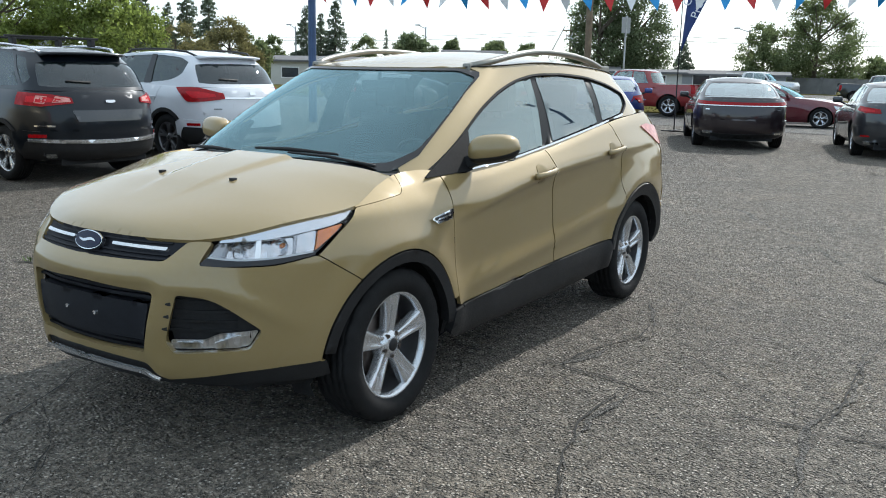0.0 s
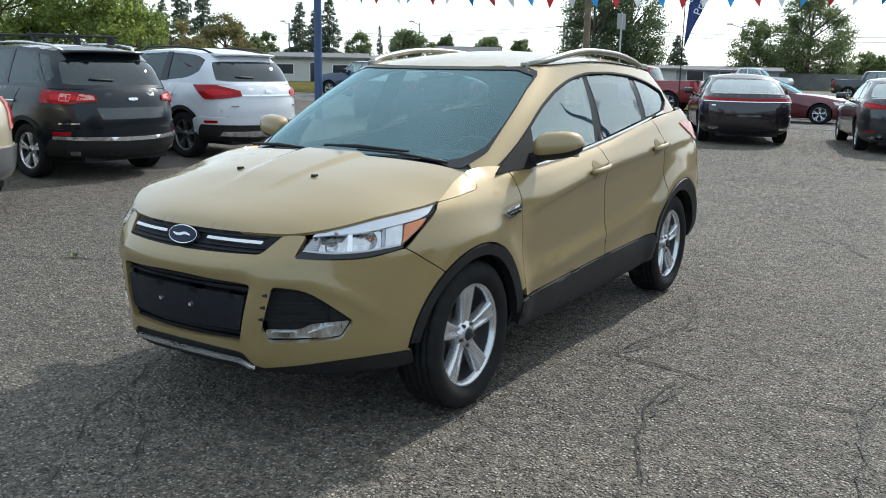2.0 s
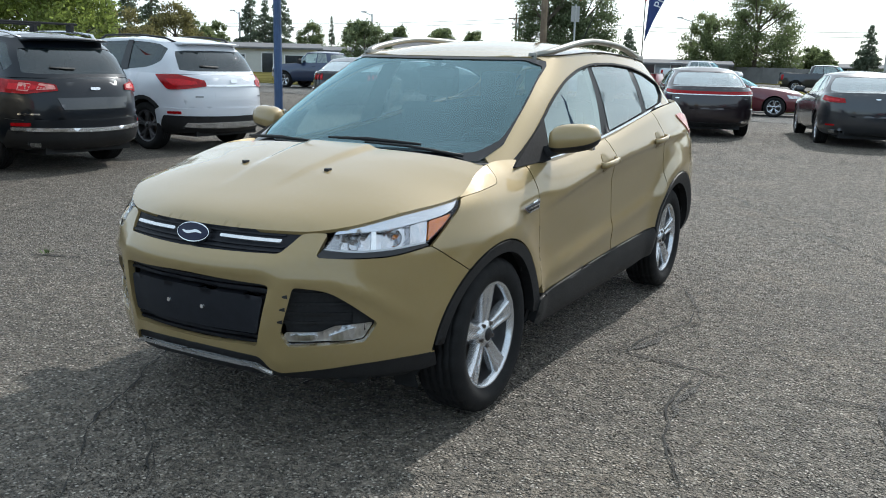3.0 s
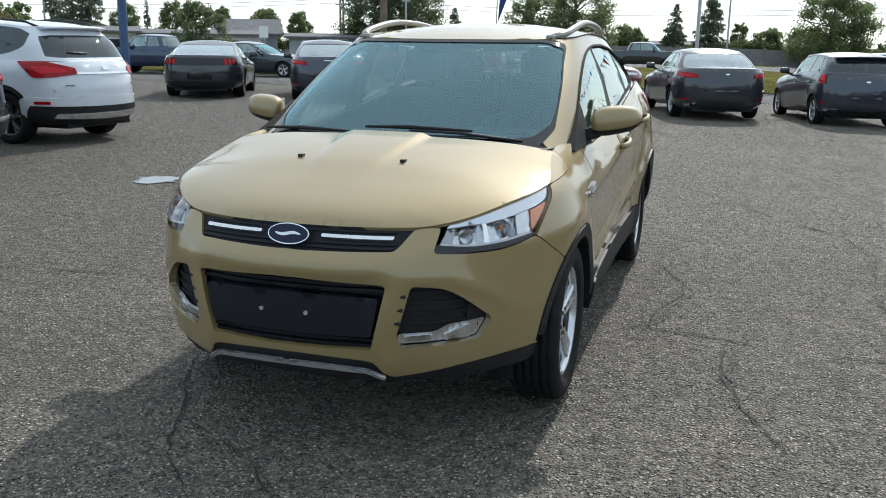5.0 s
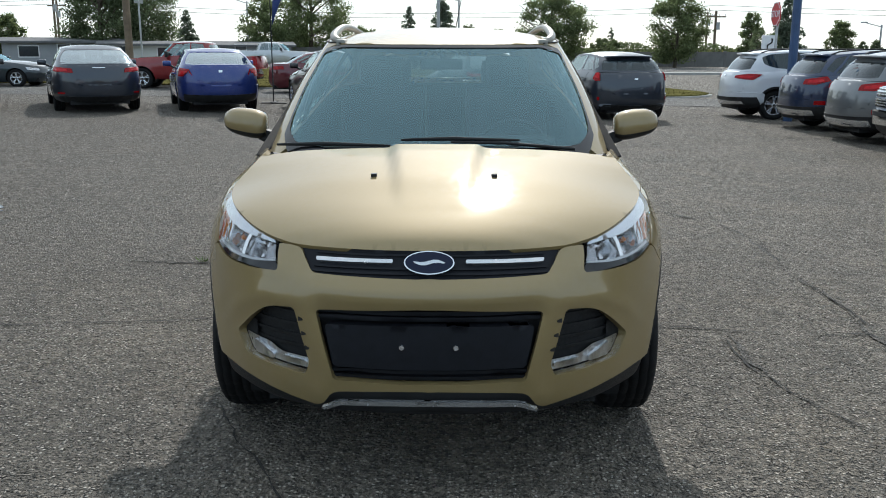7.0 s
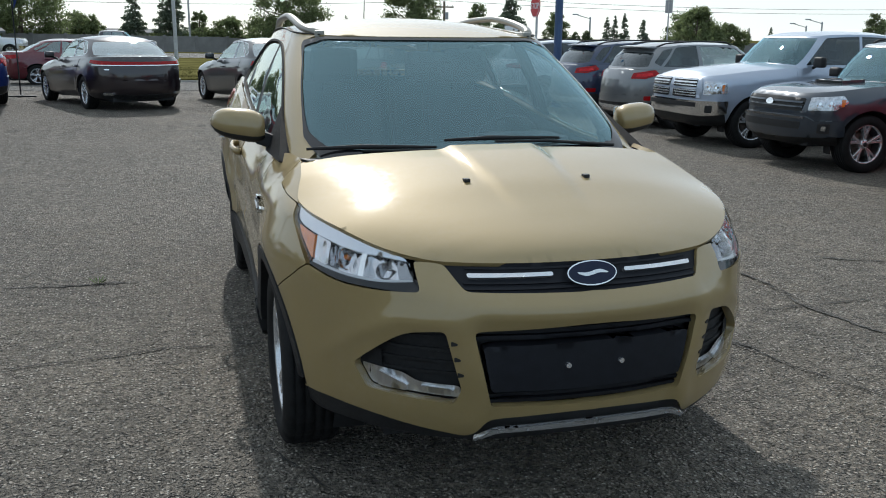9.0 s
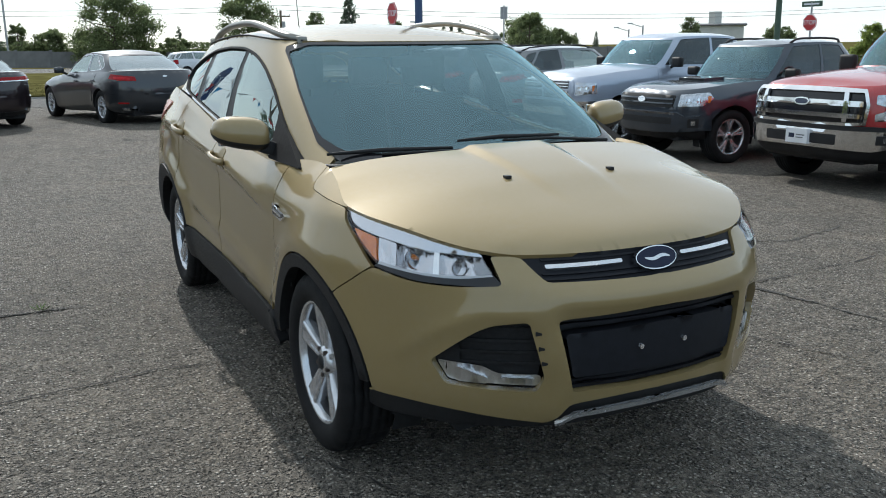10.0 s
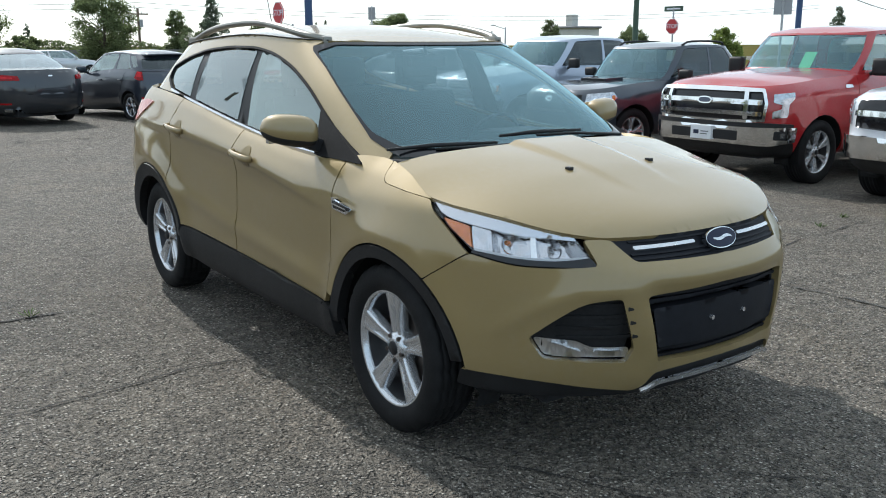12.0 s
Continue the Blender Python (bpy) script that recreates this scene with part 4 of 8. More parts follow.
def gold_suv(at):
    car = thing("compact_suv", "gold metallic compact SUV with black lower cladding, parked on asphalt", "car", at=at)
    S, G = Shell(HERO, hero_flare, hero_press), Shell(GLASS)
    bonnet, roof = Cap(S, [(-.835, .862), (-.81, .886), (-.75, .918), (-.62, .960), (-.5, .992), (-.317, 1.040), (0, 1.092), (.2, 1.11), (.5, 1.11)], 2.7, hero_relief), \
        Cap(G, [(.985, 1.53), (1.15, 1.565), (1.4, 1.603), (1.8, 1.632), (2.4, 1.628), (3.0, 1.575), (3.28, 1.515)], 2.3, None, .0015)
    top = lambda q: S.curve(S.levels[-1], np.asarray(q))[2]
    sq = lambda y, z: float(1.25 * S.q_of(np.array([y]), np.array([z]))[0])
    # dark inner shell behind all joints
    q, f = np.linspace(0, 3, 90), np.linspace(0, 1, 16)
    Q, Fv = np.meshgrid(q, f, indexing="ij")
    z0, z1 = S.curve(S.levels[0], Q)[2], top(Q)
    P, N = S.placed(Q, z0 + (z1 - z0) * Fv)
    P = P - N * 0.03
    P[..., 0] = np.maximum(P[..., 0], 0)
    idx = lambda i, j: i * 16 + j
    keep = []
    for i in range(89):
        for j in range(15):
            c = P[i:i + 2, j:j + 2].reshape(-1, 3).mean(0)
            if min(math.hypot(c[1], c[2] - 0.34), math.hypot(c[1] - 2.69, c[2] - 0.34)) > 0.40 and not (c[1] < -0.66 and 0.4 < c[2] < 0.88) and not (c[1] < -0.28 and 0.77 < c[2] < 0.97):
                keep.append((idx(i, j), idx(i + 1, j), idx(i + 1, j + 1), idx(i, j + 1)))
    across("inner_body", (P.reshape(-1, 3), keep), DARK, car)
    bm = bmesh.new()
    box(bm, -0.60, 0.60, -0.62, -0.52, 0.25, 0.80)
    box(bm, -0.62, 0.62, -0.5, 3.3, 0.24, 0.36)
    box(bm, -0.62, 0.62, -0.45, 0.15, 0.5, 0.93)
    part("underbody", bm, DARK, car)
    # front bumper with its openings
    arc = [(sq(y, z), z, 0.003) for y, z in arch(0, .34, .428, 127, 176, 9)]
    fog = [(.385, .664), (.50, .650, .05), (.585, .592, .05), (.672, .520), (.625, .447), (.355, .430), (.336, .478)]
    low = [(.252, .428), (.303, .669)]
    bumper = [(0, .396, 0), (0, .424, 0), low[0], low[1], (0, .687, 0), (0, .782, 0), (.325, .788), (.392, .856), (.43, .861), (.492, .861), (.458, .779),
              (.595, .772, .05), (.725, .774, .05), (.872, .803)] + [(sq(-.43 + (.1724) * k / 5, .802 - .120 * k / 5), .802 - .120 * k / 5, .0) for k in (1, 2, 3, 4)] + arc + [(.89, .372), (.6, .352, .05), (.328, .312), (.300, .326), (.262, .378, .02), (.1, .393, .05)]
    across("front_bumper", sheet(bumper, S.nose, 0.025, [fog], gap=0.002, centre=True, depth=0.03), GOLD, car, "gold front bumper")
    across("air_dam", sheet([(0, .318, 0), (0, .42, 0), (.25, .40), (.32, .310), (.6, .352), (.9, .366), (.935, .285), (.6, .275), (.32, .285)], S.nose, 0.04, centre=True, off=-0.012), TRIM, car, "matt black lower air dam")
    across("skid_strip", sheet([(0, .352, 0), (0, .369, 0), (.1, .367, .05), (.250, .354, .02), (.304, .324), (.298, .315), (.246, .339, .02), (.1, .350, .05)], S.nose, 0.02, centre=True, off=0.016, depth=0.014, r=.008), SATIN, car, "satin silver skid strip")
    # upper slot grille
    g = across("upper_grille", sheet([(0, .775, 0), (0, .872, 0), (.40, .862), (.325, .78)], S.nose, 0.03, centre=True, off=-0.012, depth=0), MESH, car, "black upper grille")
    for z in (.797, .811, .849):
        across("grille_slat", sheet([(0, z - .003, 0), (0, z + .003, 0), (.335, z + .002), (.33, z - .004)], S.nose, 0.04, centre=True, off=-0.004, depth=0.01, r=.002), MESH, g)
    both("chrome_bar", sheet([(.082, .824), (.082, .835), (.325, .832), (.320, .821)], S.nose, 0.03, off=0.004, depth=0.03, r=.006), SATIN, g, "bright grille bar")
    ov = lambda a, b: [(a * math.cos(k * math.pi / 12), b * math.sin(k * math.pi / 12)) for k in range(24)]
    flat = lambda y, c: (lambda x, z: (np.stack([x, y + 0.45 * x * x + (z - c) * 0.45, z], -1), np.broadcast_to(np.array([0, -0.91, 0.41]), (len(x), 3)).copy()))
    for a, b, o, mt, nm in ((.083, .036, .012, CHROME, "badge_rim"), (.0785, .0325, .0145, plain("badge_blue", (0.006, 0.010, 0.034), 0.2, spec=0.3), "badge_field"), (.052, .0055, .016, SATIN, "badge_stroke")):
        link(nm, *sheet([(x, .828 + z + (.004 * math.sin(x * 70) if a < .06 else 0)) for x, z in ov(a, b)], flat(-.868, .828), 0.03, off=o, depth=0.02, r=0), mt, g)
    # lower grille with the plate bracket
    lg = across("lower_grille", sheet([(0, .385, 0), (0, .70, 0), (.335, .69), (.268, .405)], S.nose, 0.05, centre=True, off=-0.06, depth=0), DARK, car, "black lower grille")
    for z in (.436, .458, .648, .666):
        across("grille_slat", sheet([(0, z - .006, 0), (0, z + .006, 0), (.30, z + .004), (.30, z - .008)], S.nose, 0.03, centre=True, off=-0.022, depth=0.03), MESH, lg)
    br = across("plate_bracket", sheet([(0, .474, 0), (0, .630, 0), (.278, .622), (.252, .474)], S.nose, 0.02, centre=True, off=-0.006, depth=0.05), MESH, lg, "black plate bracket")
    for x in (-.089, .089):
        bm = bmesh.new()
        rod(bm, (x, -.932, .558), (x, -.90, .558), .0085, seg=10)
        part("bolt", bm, SATIN, br)
    # fog lamp corners
    both("fog_grille", sheet([(.35, .45), (.34, .68), (.52, .67), (.69, .53), (.64, .44)], S.nose, 0.05, off=-0.045, depth=0), DARK, car)
    for z, a, b in ((.632, .36, .54), (.592, .352, .60), (.552, .346, .63), (.514, .342, .655)):
        both("fog_grille_bar", sheet([(a, z - .005), (a, z + .006), (b, z + .004), (b, z - .006)], S.nose, 0.05, off=-0.036, depth=0.01, r=.003), DARK, car)
    for z, a in ((.63, .362), (.58, .352), (.53, .342)):
        both("grille_tooth", sheet([(a + .004, z - .008), (a - .012, z - .003), (a - .012, z + .003), (a + .004, z + .008)], S.nose, 0.02, off=0.003, depth=0.02, r=.003), TRIM, car)
    both("fog_lamp_reflector", sheet([(.342, .437), (.342, .476), (.47, .480), (.52, .505), (.665, .515), (.625, .45)], S.nose, 0.03, off=-0.030, depth=0), FOGFACETS, car)
    both("fog_lamp", sheet([(.338, .433), (.338, .476), (.47, .480), (.515, .505), (.600, .519), (.672, .512), (.625, .447)], S.nose, 0.03, off=-0.004, depth=0.03), LENS, car, "clear fog lamp")
    for s0, s1 in ((.36, .46), (.50, .60)):
        both("fog_lamp_rib", sheet([(s0, .446), (s0, .468), (s1, .472 + .1 * (s0 > .48) * .3), (s1, .45)], S.nose, 0.04, off=-0.02, depth=0.012, r=.01), FOGFACETS, car)
    # headlamps
    lamp = [(1.08, .965, .004), (.95, .952, .05), (.82, .930, .05), (.66, .898, .05), (.525, .868), (.475, .802), (.595, .792, .05), (.715, .796, .05), (.862, .813), (.975, .893, .05)]
    both("headlamp_base", sheet([(.45, .776), (.488, .842), (.53, .862), (.82, .925), (1.06, .958), (.965, .88), (.868, .806), (.725, .772, .05), (.595, .770, .05)], S.nose, 0.04, off=-0.058, depth=0.0), GLOSSBLACK, car)
    both("headlamp_trim", sheet([(.452, .774), (.478, .806), (.595, .794, .05), (.715, .798, .05), (.86, .814), (.872, .806), (.725, .777, .05), (.595, .775, .05)], S.nose, 0.03, off=-0.004, depth=0.02, r=.006), GLOSSBLACK, car)
    lens = both("headlamp", sheet(lamp, S.nose, 0.03, off=0.002, depth=0.02, r=.012), LENS, car, "clear headlamp")
    for k, ob in enumerate(lens):
        mir = (lambda v, f: mirrored(v, f)) if k else (lambda v, f: (v, f))
        link("brow_reflector", *mir(*sheet([(.512, .856), (.525, .866), (.66, .896), (.82, .928), (.95, .950, .05), (1.075, .963), (.985, .915, .05), (.86, .893, .05), (.70, .872, .05)], S.nose, 0.02, off=-0.010, depth=0.016, r=.006)), BROW, ob)
        link("main_reflector", *mir(*sheet([(.485, .808), (.515, .856), (.70, .878), (.875, .898), (.862, .815), (.72, .799), (.60, .796)], S.nose, 0.03, off=-0.045, depth=0.0, r=.01)), FACETS, ob)
        link("lamp_floor", *mir(*sheet([(.480, .803), (.485, .811), (.60, .803), (.715, .806), (.86, .822), (.862, .814), (.715, .797), (.595, .793)], S.nose, 0.03, off=-0.008, depth=0.035, r=.004)), LAMPWHITE, ob)
        link("indicator", *mir(*sheet([(.868, .822), (.893, .893), (.995, .913), (.962, .885)], S.nose, 0.02, off=-0.010, depth=0.03, r=.008)), AMBER, ob)
        link("indicator_wall", *mir(*sheet([(.80, .816), (.815, .884), (.888, .896), (.864, .82)], S.nose, 0.02, off=-0.016, depth=0.03, r=.006)), FACETS, ob)
        link("lamp_divider", *mir(*sheet([(.652, .802), (.658, .872), (.676, .875), (.672, .802)], S.nose, 0.02, off=-0.014, depth=0.03, r=.004)), CHROME, ob)
        link("lamp_side", *mir(*sheet([(.484, .812), (.512, .852), (.545, .857), (.528, .806)], S.nose, 0.02, off=-0.012, depth=0.03, r=.006)), plain("smoked_silver", (0.30, 0.31, 0.33), 0.2, 0.9), ob)
        for s, z, rr in ((.590, .832, .026), (.742, .848, .036)):
            p, n = S.nose(np.array([s]), np.array([z]))
            rot = Vector((0.25, -0.95, 0.05)).to_track_quat("Z", "Y").to_matrix()
            for nm, prof, mt in (("lamp_bowl", [(rr * .30, -.05), (rr * .62, -.036), (rr * .9, -.014), (rr, .0)], FACETS), ("bulb", [(.001, -.012), (rr * .2, -.016), (rr * .28, -.03), (rr * .30, -.052)], AMBER if rr > .03 else CHROME)):
                V, F = lathe(prof, 20, "z")
                V = [rot @ Vector(v) + Vector(p[0] - n[0] * 0.026) for v in V]
                link(nm, *mir(np.array([tuple(v) for v in V]), F), mt, ob)
    # bonnet
    sY = [(-.2, .966), (-.142, .985), (-.06, 1.012), (0, 1.033), (.10, 1.062)]
    qe = np.concatenate([np.linspace(.01, .6, 40), np.linspace(.62, 1.015, 20)])
    xe, ye, _ = S.curve(S.levels[-1], qe)
    dome = [(0, -.835, 0)] + [(float(x), float(y), 0.0) for x, y in zip(xe, ye)] + [(float(bonnet.edge(.11)), .11, .02), (.60, .112), (.35, .085, .1), (0, .075, 0)]
    hood = across("bonnet", sheet(dome, bonnet.over, 0.02, centre=True, depth=0.014, r=0.02, gap=.0), GOLD, car, "gold bonnet with two pressed ridges")
    for x in (-.23, .23):
        z = float(bonnet.z(np.array([x]), np.array([-.317]))[0])
        bm = bmesh.new()
        box(bm, x - .011, x + .011, -.330, -.302, z - .004, z + .010, .004)
        part("washer_nozzle", bm, TRIM, hood)
    # wings
    top_y = lambda y: float(top(S.q_of(np.array([y]), np.array([9.0])))[0]) - 1e-4
    shut = [(-.17, .9665), (-.02, .982), (.085, .992, .03), (.118, 1.02, .02), (.135, top_y(.135), 0)]
    flank = [(-.20, .964, 0)] + shut + [(y, top_y(y), 0.0) for y in np.arange(.11, -.20, -.03)]
    flank_map = lambda y, z: S.side(y, np.minimum(z, top(S.q_of(y, z)) - 1e-4))
    VF = sheet(flank, flank_map, 0.02, depth=0.02, r=0.0)
    link("bonnet_flank", *VF, GOLD, hood)
    link("bonnet_flank", *mirrored(*VF), GOLD, hood)
    wing = [(-.43, .802), (-.33, .872), (-.27, .912), (-.20, .9625)] + shut[:-1] + [(.138, top_y(.138), 0)] + [(y, top_y(y), 0.0) for y in (.17, .21, .25, .29, .33, .37)] + [(.398, top_y(.398), 0), (.398, .985), (.402, .87), (.448, .475)] + arch(0, .34, .428, 17, 127, 16)
    wing_map = lambda y, z: S.side(y, np.minimum(z, top(S.q_of(y, z)) - 1e-4))
    both("wing", sheet(wing, wing_map, 0.015, gap=0.002, depth=0.02, r=0.01), GOLD, car, "gold front wing")
    # doors
    fd = [(.402, .90), (.402, 1.0), (.402, top_y(.402), 0)] + [(y, top_y(y), 0.0) for y in (.55, .7, .9, 1.1, 1.3)] + [(1.412, top_y(1.412)), (1.43, .95, .1), (1.492, .46), (.47, .425), (.448, .47), (.405, .85, .05)]
    doors = both("front_door", sheet(fd, S.side, 0.014, gap=0.0022, depth=0.02, r=.008), GOLD, car, "gold front door")
    rd = [(1.416, top_y(1.416), 0)] + [(y, top_y(y), 0.0) for y in (1.6, 1.8, 2.0, 2.2)] + [(2.318, top_y(2.318)), (2.37, 1.0, .1), (2.36, .86, .1)] + arch(2.69, .34, .468, 127, 162, 7) + [(2.21, .487), (1.497, .462), (1.434, .95, .1)]
    rdoors = both("rear_door", sheet(rd, S.side, 0.014, gap=0.0022, depth=0.02, r=.008), GOLD, car, "gold rear door")
    qp = [(2.322, top_y(2.322), 0)] + [(y, top_y(y), 0.0) for y in (2.5, 2.7, 2.9, 3.05)] + [(3.12, 1.0), (3.13, .62)] + arch(2.69, .34, .468, 30, 127, 14) + [(2.364, .86, .1), (2.374, 1.0, .1)]
    both("rear_wing", sheet(qp, S.side, 0.018, gap=0.0022, depth=0.02, r=.008), GOLD, car, "gold rear wing")
    tq = lambda y, z: float(3.75 - 1.25 * S.q_of(np.array([y]), np.array([z]))[0])
    across("tailgate", sheet([(0, .60, 0), (0, 1.29, 0), (.6, 1.28), (.95, 1.26), (1.0, 1.0), (.98, .62)], S.tail, 0.06, centre=True, depth=0.02, off=-.002), GOLD, car, "gold tailgate")
    across("rear_bumper", sheet([(0, .32, 0), (0, .60, 0), (.98, .615), (tq(3.10, .62), .615), (tq(3.10, .45), .45), (tq(3.12, .38), .38), (.6, .33)], S.tail, 0.06, centre=True, off=.006, depth=0.03), GOLD, car, "gold rear bumper")
    tl = [(2.80, 1.175, .03), (2.92, 1.185), (3.18, 1.16), (3.2, 1.03), (3.05, 1.05, .05), (2.95, 1.10, .05)]
    both("tail_lamp", sheet(tl, S.side, 0.03, off=.008, depth=.03), PALELAMP, car, "pale red tail lamp")
    # cladding
    def ring(cy, R0, R1, a0, a1):
        return arch(cy, .34, R1, a0, a1, 22) + arch(cy, .34, R0, a1, a0, 22)
    both("arch_cladding", sheet(ring(0, .372, .422, 3, 172), S.side, 0.03, off=.004, depth=.05, r=.004), TRIM, car, "matt black wheel arch cladding")
    both("arch_cladding", sheet(ring(2.69, .385, .463, 0, 170), S.side, 0.03, off=.010, depth=.05, r=.004), TRIM, car, "matt black wheel arch cladding")
    sill = [(.412, .41), (.47, .421), (1.494, .457), (2.21, .483), (2.24, .44), (2.25, .31), (1.6, .262), (.5, .262), (.395, .30)]
    both("sill_cladding", sheet(sill, S.side, 0.03, off=.012, depth=.05), TRIM, car, "matt black sill cladding")
    both("door_cladding_strip", sheet([(.48, .414), (1.485, .449), (1.485, .461), (.48, .426)], S.side, 0.04, off=.016, depth=.01, r=.003), TRIM, car)
    # wheel houses
    for cy in (0, 2.69):
        prof = [(.40, .0), (.405, .60), (.34, .60)]
        V, F = [], []
        for i in range(25):
            a = radians(-25 + 230 * i / 24)
            yy, zz = cy + .405 * math.cos(a), .35 + .405 * math.sin(a)
            lip = float(S.side(np.array([yy]), np.array([max(zz, .24)]))[0][0][0]) - .022
            for x, r in ((lip, .405), (.62, .41), (.60, .02)):
                V.append((x, cy + r * math.cos(a), .35 + r * math.sin(a)))
        for i in range(24):
            for j in range(2):
                F.append((i * 3 + j, i * 3 + j + 1, (i + 1) * 3 + j + 1, (i + 1) * 3 + j))
        both("wheel_house", (V, F), DARK, car)
    # wing vent
    both("wing_vent", sheet([(0.212, 0.866), (0.225, 0.875), (0.388, 0.9), (0.376, 0.853), (0.258, 0.843)], S.side, 0.012, off=.012, depth=.022, r=.006), CHROME, car, "chrome wing vent")
    both("vent_mesh", sheet([(0.2306, 0.8671), (0.241, 0.8727), (0.3714, 0.8882), (0.3618, 0.8591), (0.2674, 0.8529)], S.side, 0.012, off=.0155, depth=.008, r=.003), GLOSSBLACK, car)
    both("vent_bar", sheet([(0.25, 0.866), (0.365, 0.878), (0.364, 0.872), (0.25, 0.86)], S.side, 0.012, off=.0185, depth=.008, r=.0), CHROME, car)
    # door handles
    for dset, y, z in ((doors, 1.28, .985), (rdoors, 2.235, 1.05)):
        for k, d in enumerate(dset):
            sgn = -1 if k else 1
            p = S.side(np.array([y]), np.array([z]))[0][0]
            pts = [(sgn * (p[0] + o), y + dy, z + dz) for dy, o, dz in ((-.115, .004, -.008), (-.10, .026, -.006), (-.05, .036, 0), (.03, .036, .006), (.085, .03, .01), (.10, .004, .012))]
            link("door_handle", *tube(pts, (.012, .017), 10), GOLD, d, "gold door handle")
            # flat disc for the hollow behind the handle, its shade put into darker gold
            V, F = sheet([(y - .02 + .05 * math.cos(a), z + .052 * math.sin(a) - .003) for a in np.linspace(0, 2 * math.pi, 20)[:-1]], S.side, 0.02, off=.0025, depth=0.004, r=0)
            link("handle_cup", *((V, F) if sgn > 0 else mirrored(V, F)), plain("gold_shade", (0.20, 0.15, 0.065), 0.4, 0.5), d)
    # greenhouse frame, windows
    dlo = [(.36, 1.052), (.55, 1.135, .1), (.72, 1.225, .1), (.90, 1.325, .1), (1.12, 1.415, .1), (1.35, 1.474, .1), (1.60, 1.506, .1), (1.95, 1.510, .1), (2.30, 1.492, .1), (2.62, 1.447, .1), (2.835, 1.386, .03), (2.80, 1.32, .05), (2.62, 1.256, .03),
           (2.206, 1.205, .1), (1.584, 1.127, .1), (1.036, 1.066, .1), (.6, 1.045, .05)]
    gz = lambda y, z: G.side(y, z)
    gs = lambda y, z: float(1.25 * G.q_of(np.array([y]), np.array([z]))[0])
    ws_edge = [(gs(y, z), z) for y, z in ((.27, 1.077), (.395, 1.128), (.56, 1.225), (.73, 1.32), (.90, 1.412), (1.06, 1.49))]
    we = lambda k, d=0.0: (ws_edge[k][0] - d, ws_edge[k][1])
    # frame in the nose plane: everything from the windscreen back to the tailgate
    gtop = lambda s: float(G.curve(G.levels[-1], s / 1.25)[2])
    gbot = lambda s: float(G.curve(G.levels[0], s / 1.25)[2])
    hole = [(gs(y, z), z, 0.0) for y, z in [tuple(p) for p in rounded([(p[0], p[1], *p[2:]) for p in dlo], .03, .02)]]
    frame_out = [(s, z, .0) for s, z in ws_edge] + [(ws_edge[-1][0] - .03, 1.512, .01), (.70, gtop(.70) - 1e-4, 0)] + [(s, gtop(s) - 1e-4, 0.0) for s in np.arange(.74, 3.06, .06)] + [(3.05, 1.42), (3.0, 1.30)] + [(s, gbot(s) + 1e-4, 0.0) for s in np.arange(2.95, ws_edge[0][0] + .02, -.06)]
    both("cabin_frame", sheet(frame_out, G.nose, 0.03, [hole], depth=0.02, r=0.004), GOLD, car, "gold pillars and roof edge")
    link_ws = [(0, 1.066, 0)] + [(s, gbot(s) + .004, 0.0) for s in (.2, .4, .55)] + ws_edge + [(ws_edge[-1][0] - .03, 1.508), (.6, gtop(.6) - .010, .05), (.3, gtop(.3) - .008, .05), (0, gtop(0) - .008, 0)]
    across("windscreen", sheet(link_ws, G.nose, 0.05, centre=True, off=-.002, depth=.005, gap=.0), WINDSCREEN, car, "clear windscreen")
    band = [(0, 1.063, 0)] + [(s, gbot(s) + .003, 0.0) for s in (.2, .4, .55)] + ws_edge + [(ws_edge[-1][0] - .03, 1.512), (.6, gtop(.6) - .006, .05), (.3, gtop(.3) - .004, .05), (0, gtop(0) - .004, 0),
            (0, gtop(0) - .016, 0), (.3, gtop(.3) - .016, .05), (.6, gtop(.6) - .018, .05), (ws_edge[5][0] - .045, 1.484, .03), we(4, .022), we(3, .022), we(2, .026), (ws_edge[1][0] - .045, 1.150, .05), (.50, 1.097, .05), (.25, 1.087, .05), (0, 1.086, 0)]
    across("windscreen_border", sheet(band, G.nose, 0.03, centre=True, off=.0025, depth=.0, r=.01), GLOSSBLACK, car, "black printed glass border")
    def pane(name, o, mt, off=-.006, **k):
        return both(name, sheet(o, gz, 0.06, off=off, depth=.005, **k), mt, car)
    pane("front_window", [(.60, 1.125), (.72, 1.212, .1), (.90, 1.312, .1), (1.12, 1.402, .1), (1.35, 1.461, .1), (1.535, 1.486), (1.448, 1.122), (1.036, 1.075, .1), (.62, 1.055)], PANE)
    pane("rear_window", [(1.598, 1.490), (1.95, 1.497, .1), (2.255, 1.482), (2.205, 1.219), (1.575, 1.139)], PRIVACY)
    pane("quarter_window", [(2.36, 1.470), (2.62, 1.435, .1), (2.815, 1.38), (2.78, 1.325), (2.61, 1.268), (2.29, 1.230)], PRIVACY)
    pane("centre_pillar", [(1.455, 1.49), (1.64, 1.503), (1.63, 1.135), (1.39, 1.105)], PILLAR, -.009)
    pane("rear_pillar", [(2.235, 1.495), (2.38, 1.482), (2.31, 1.224), (2.17, 1.205)], PILLAR, -.009)
    tri = np.array([(.822, .285, 1.040), (.842, .66, 1.047), (.757, .742, 1.235)])
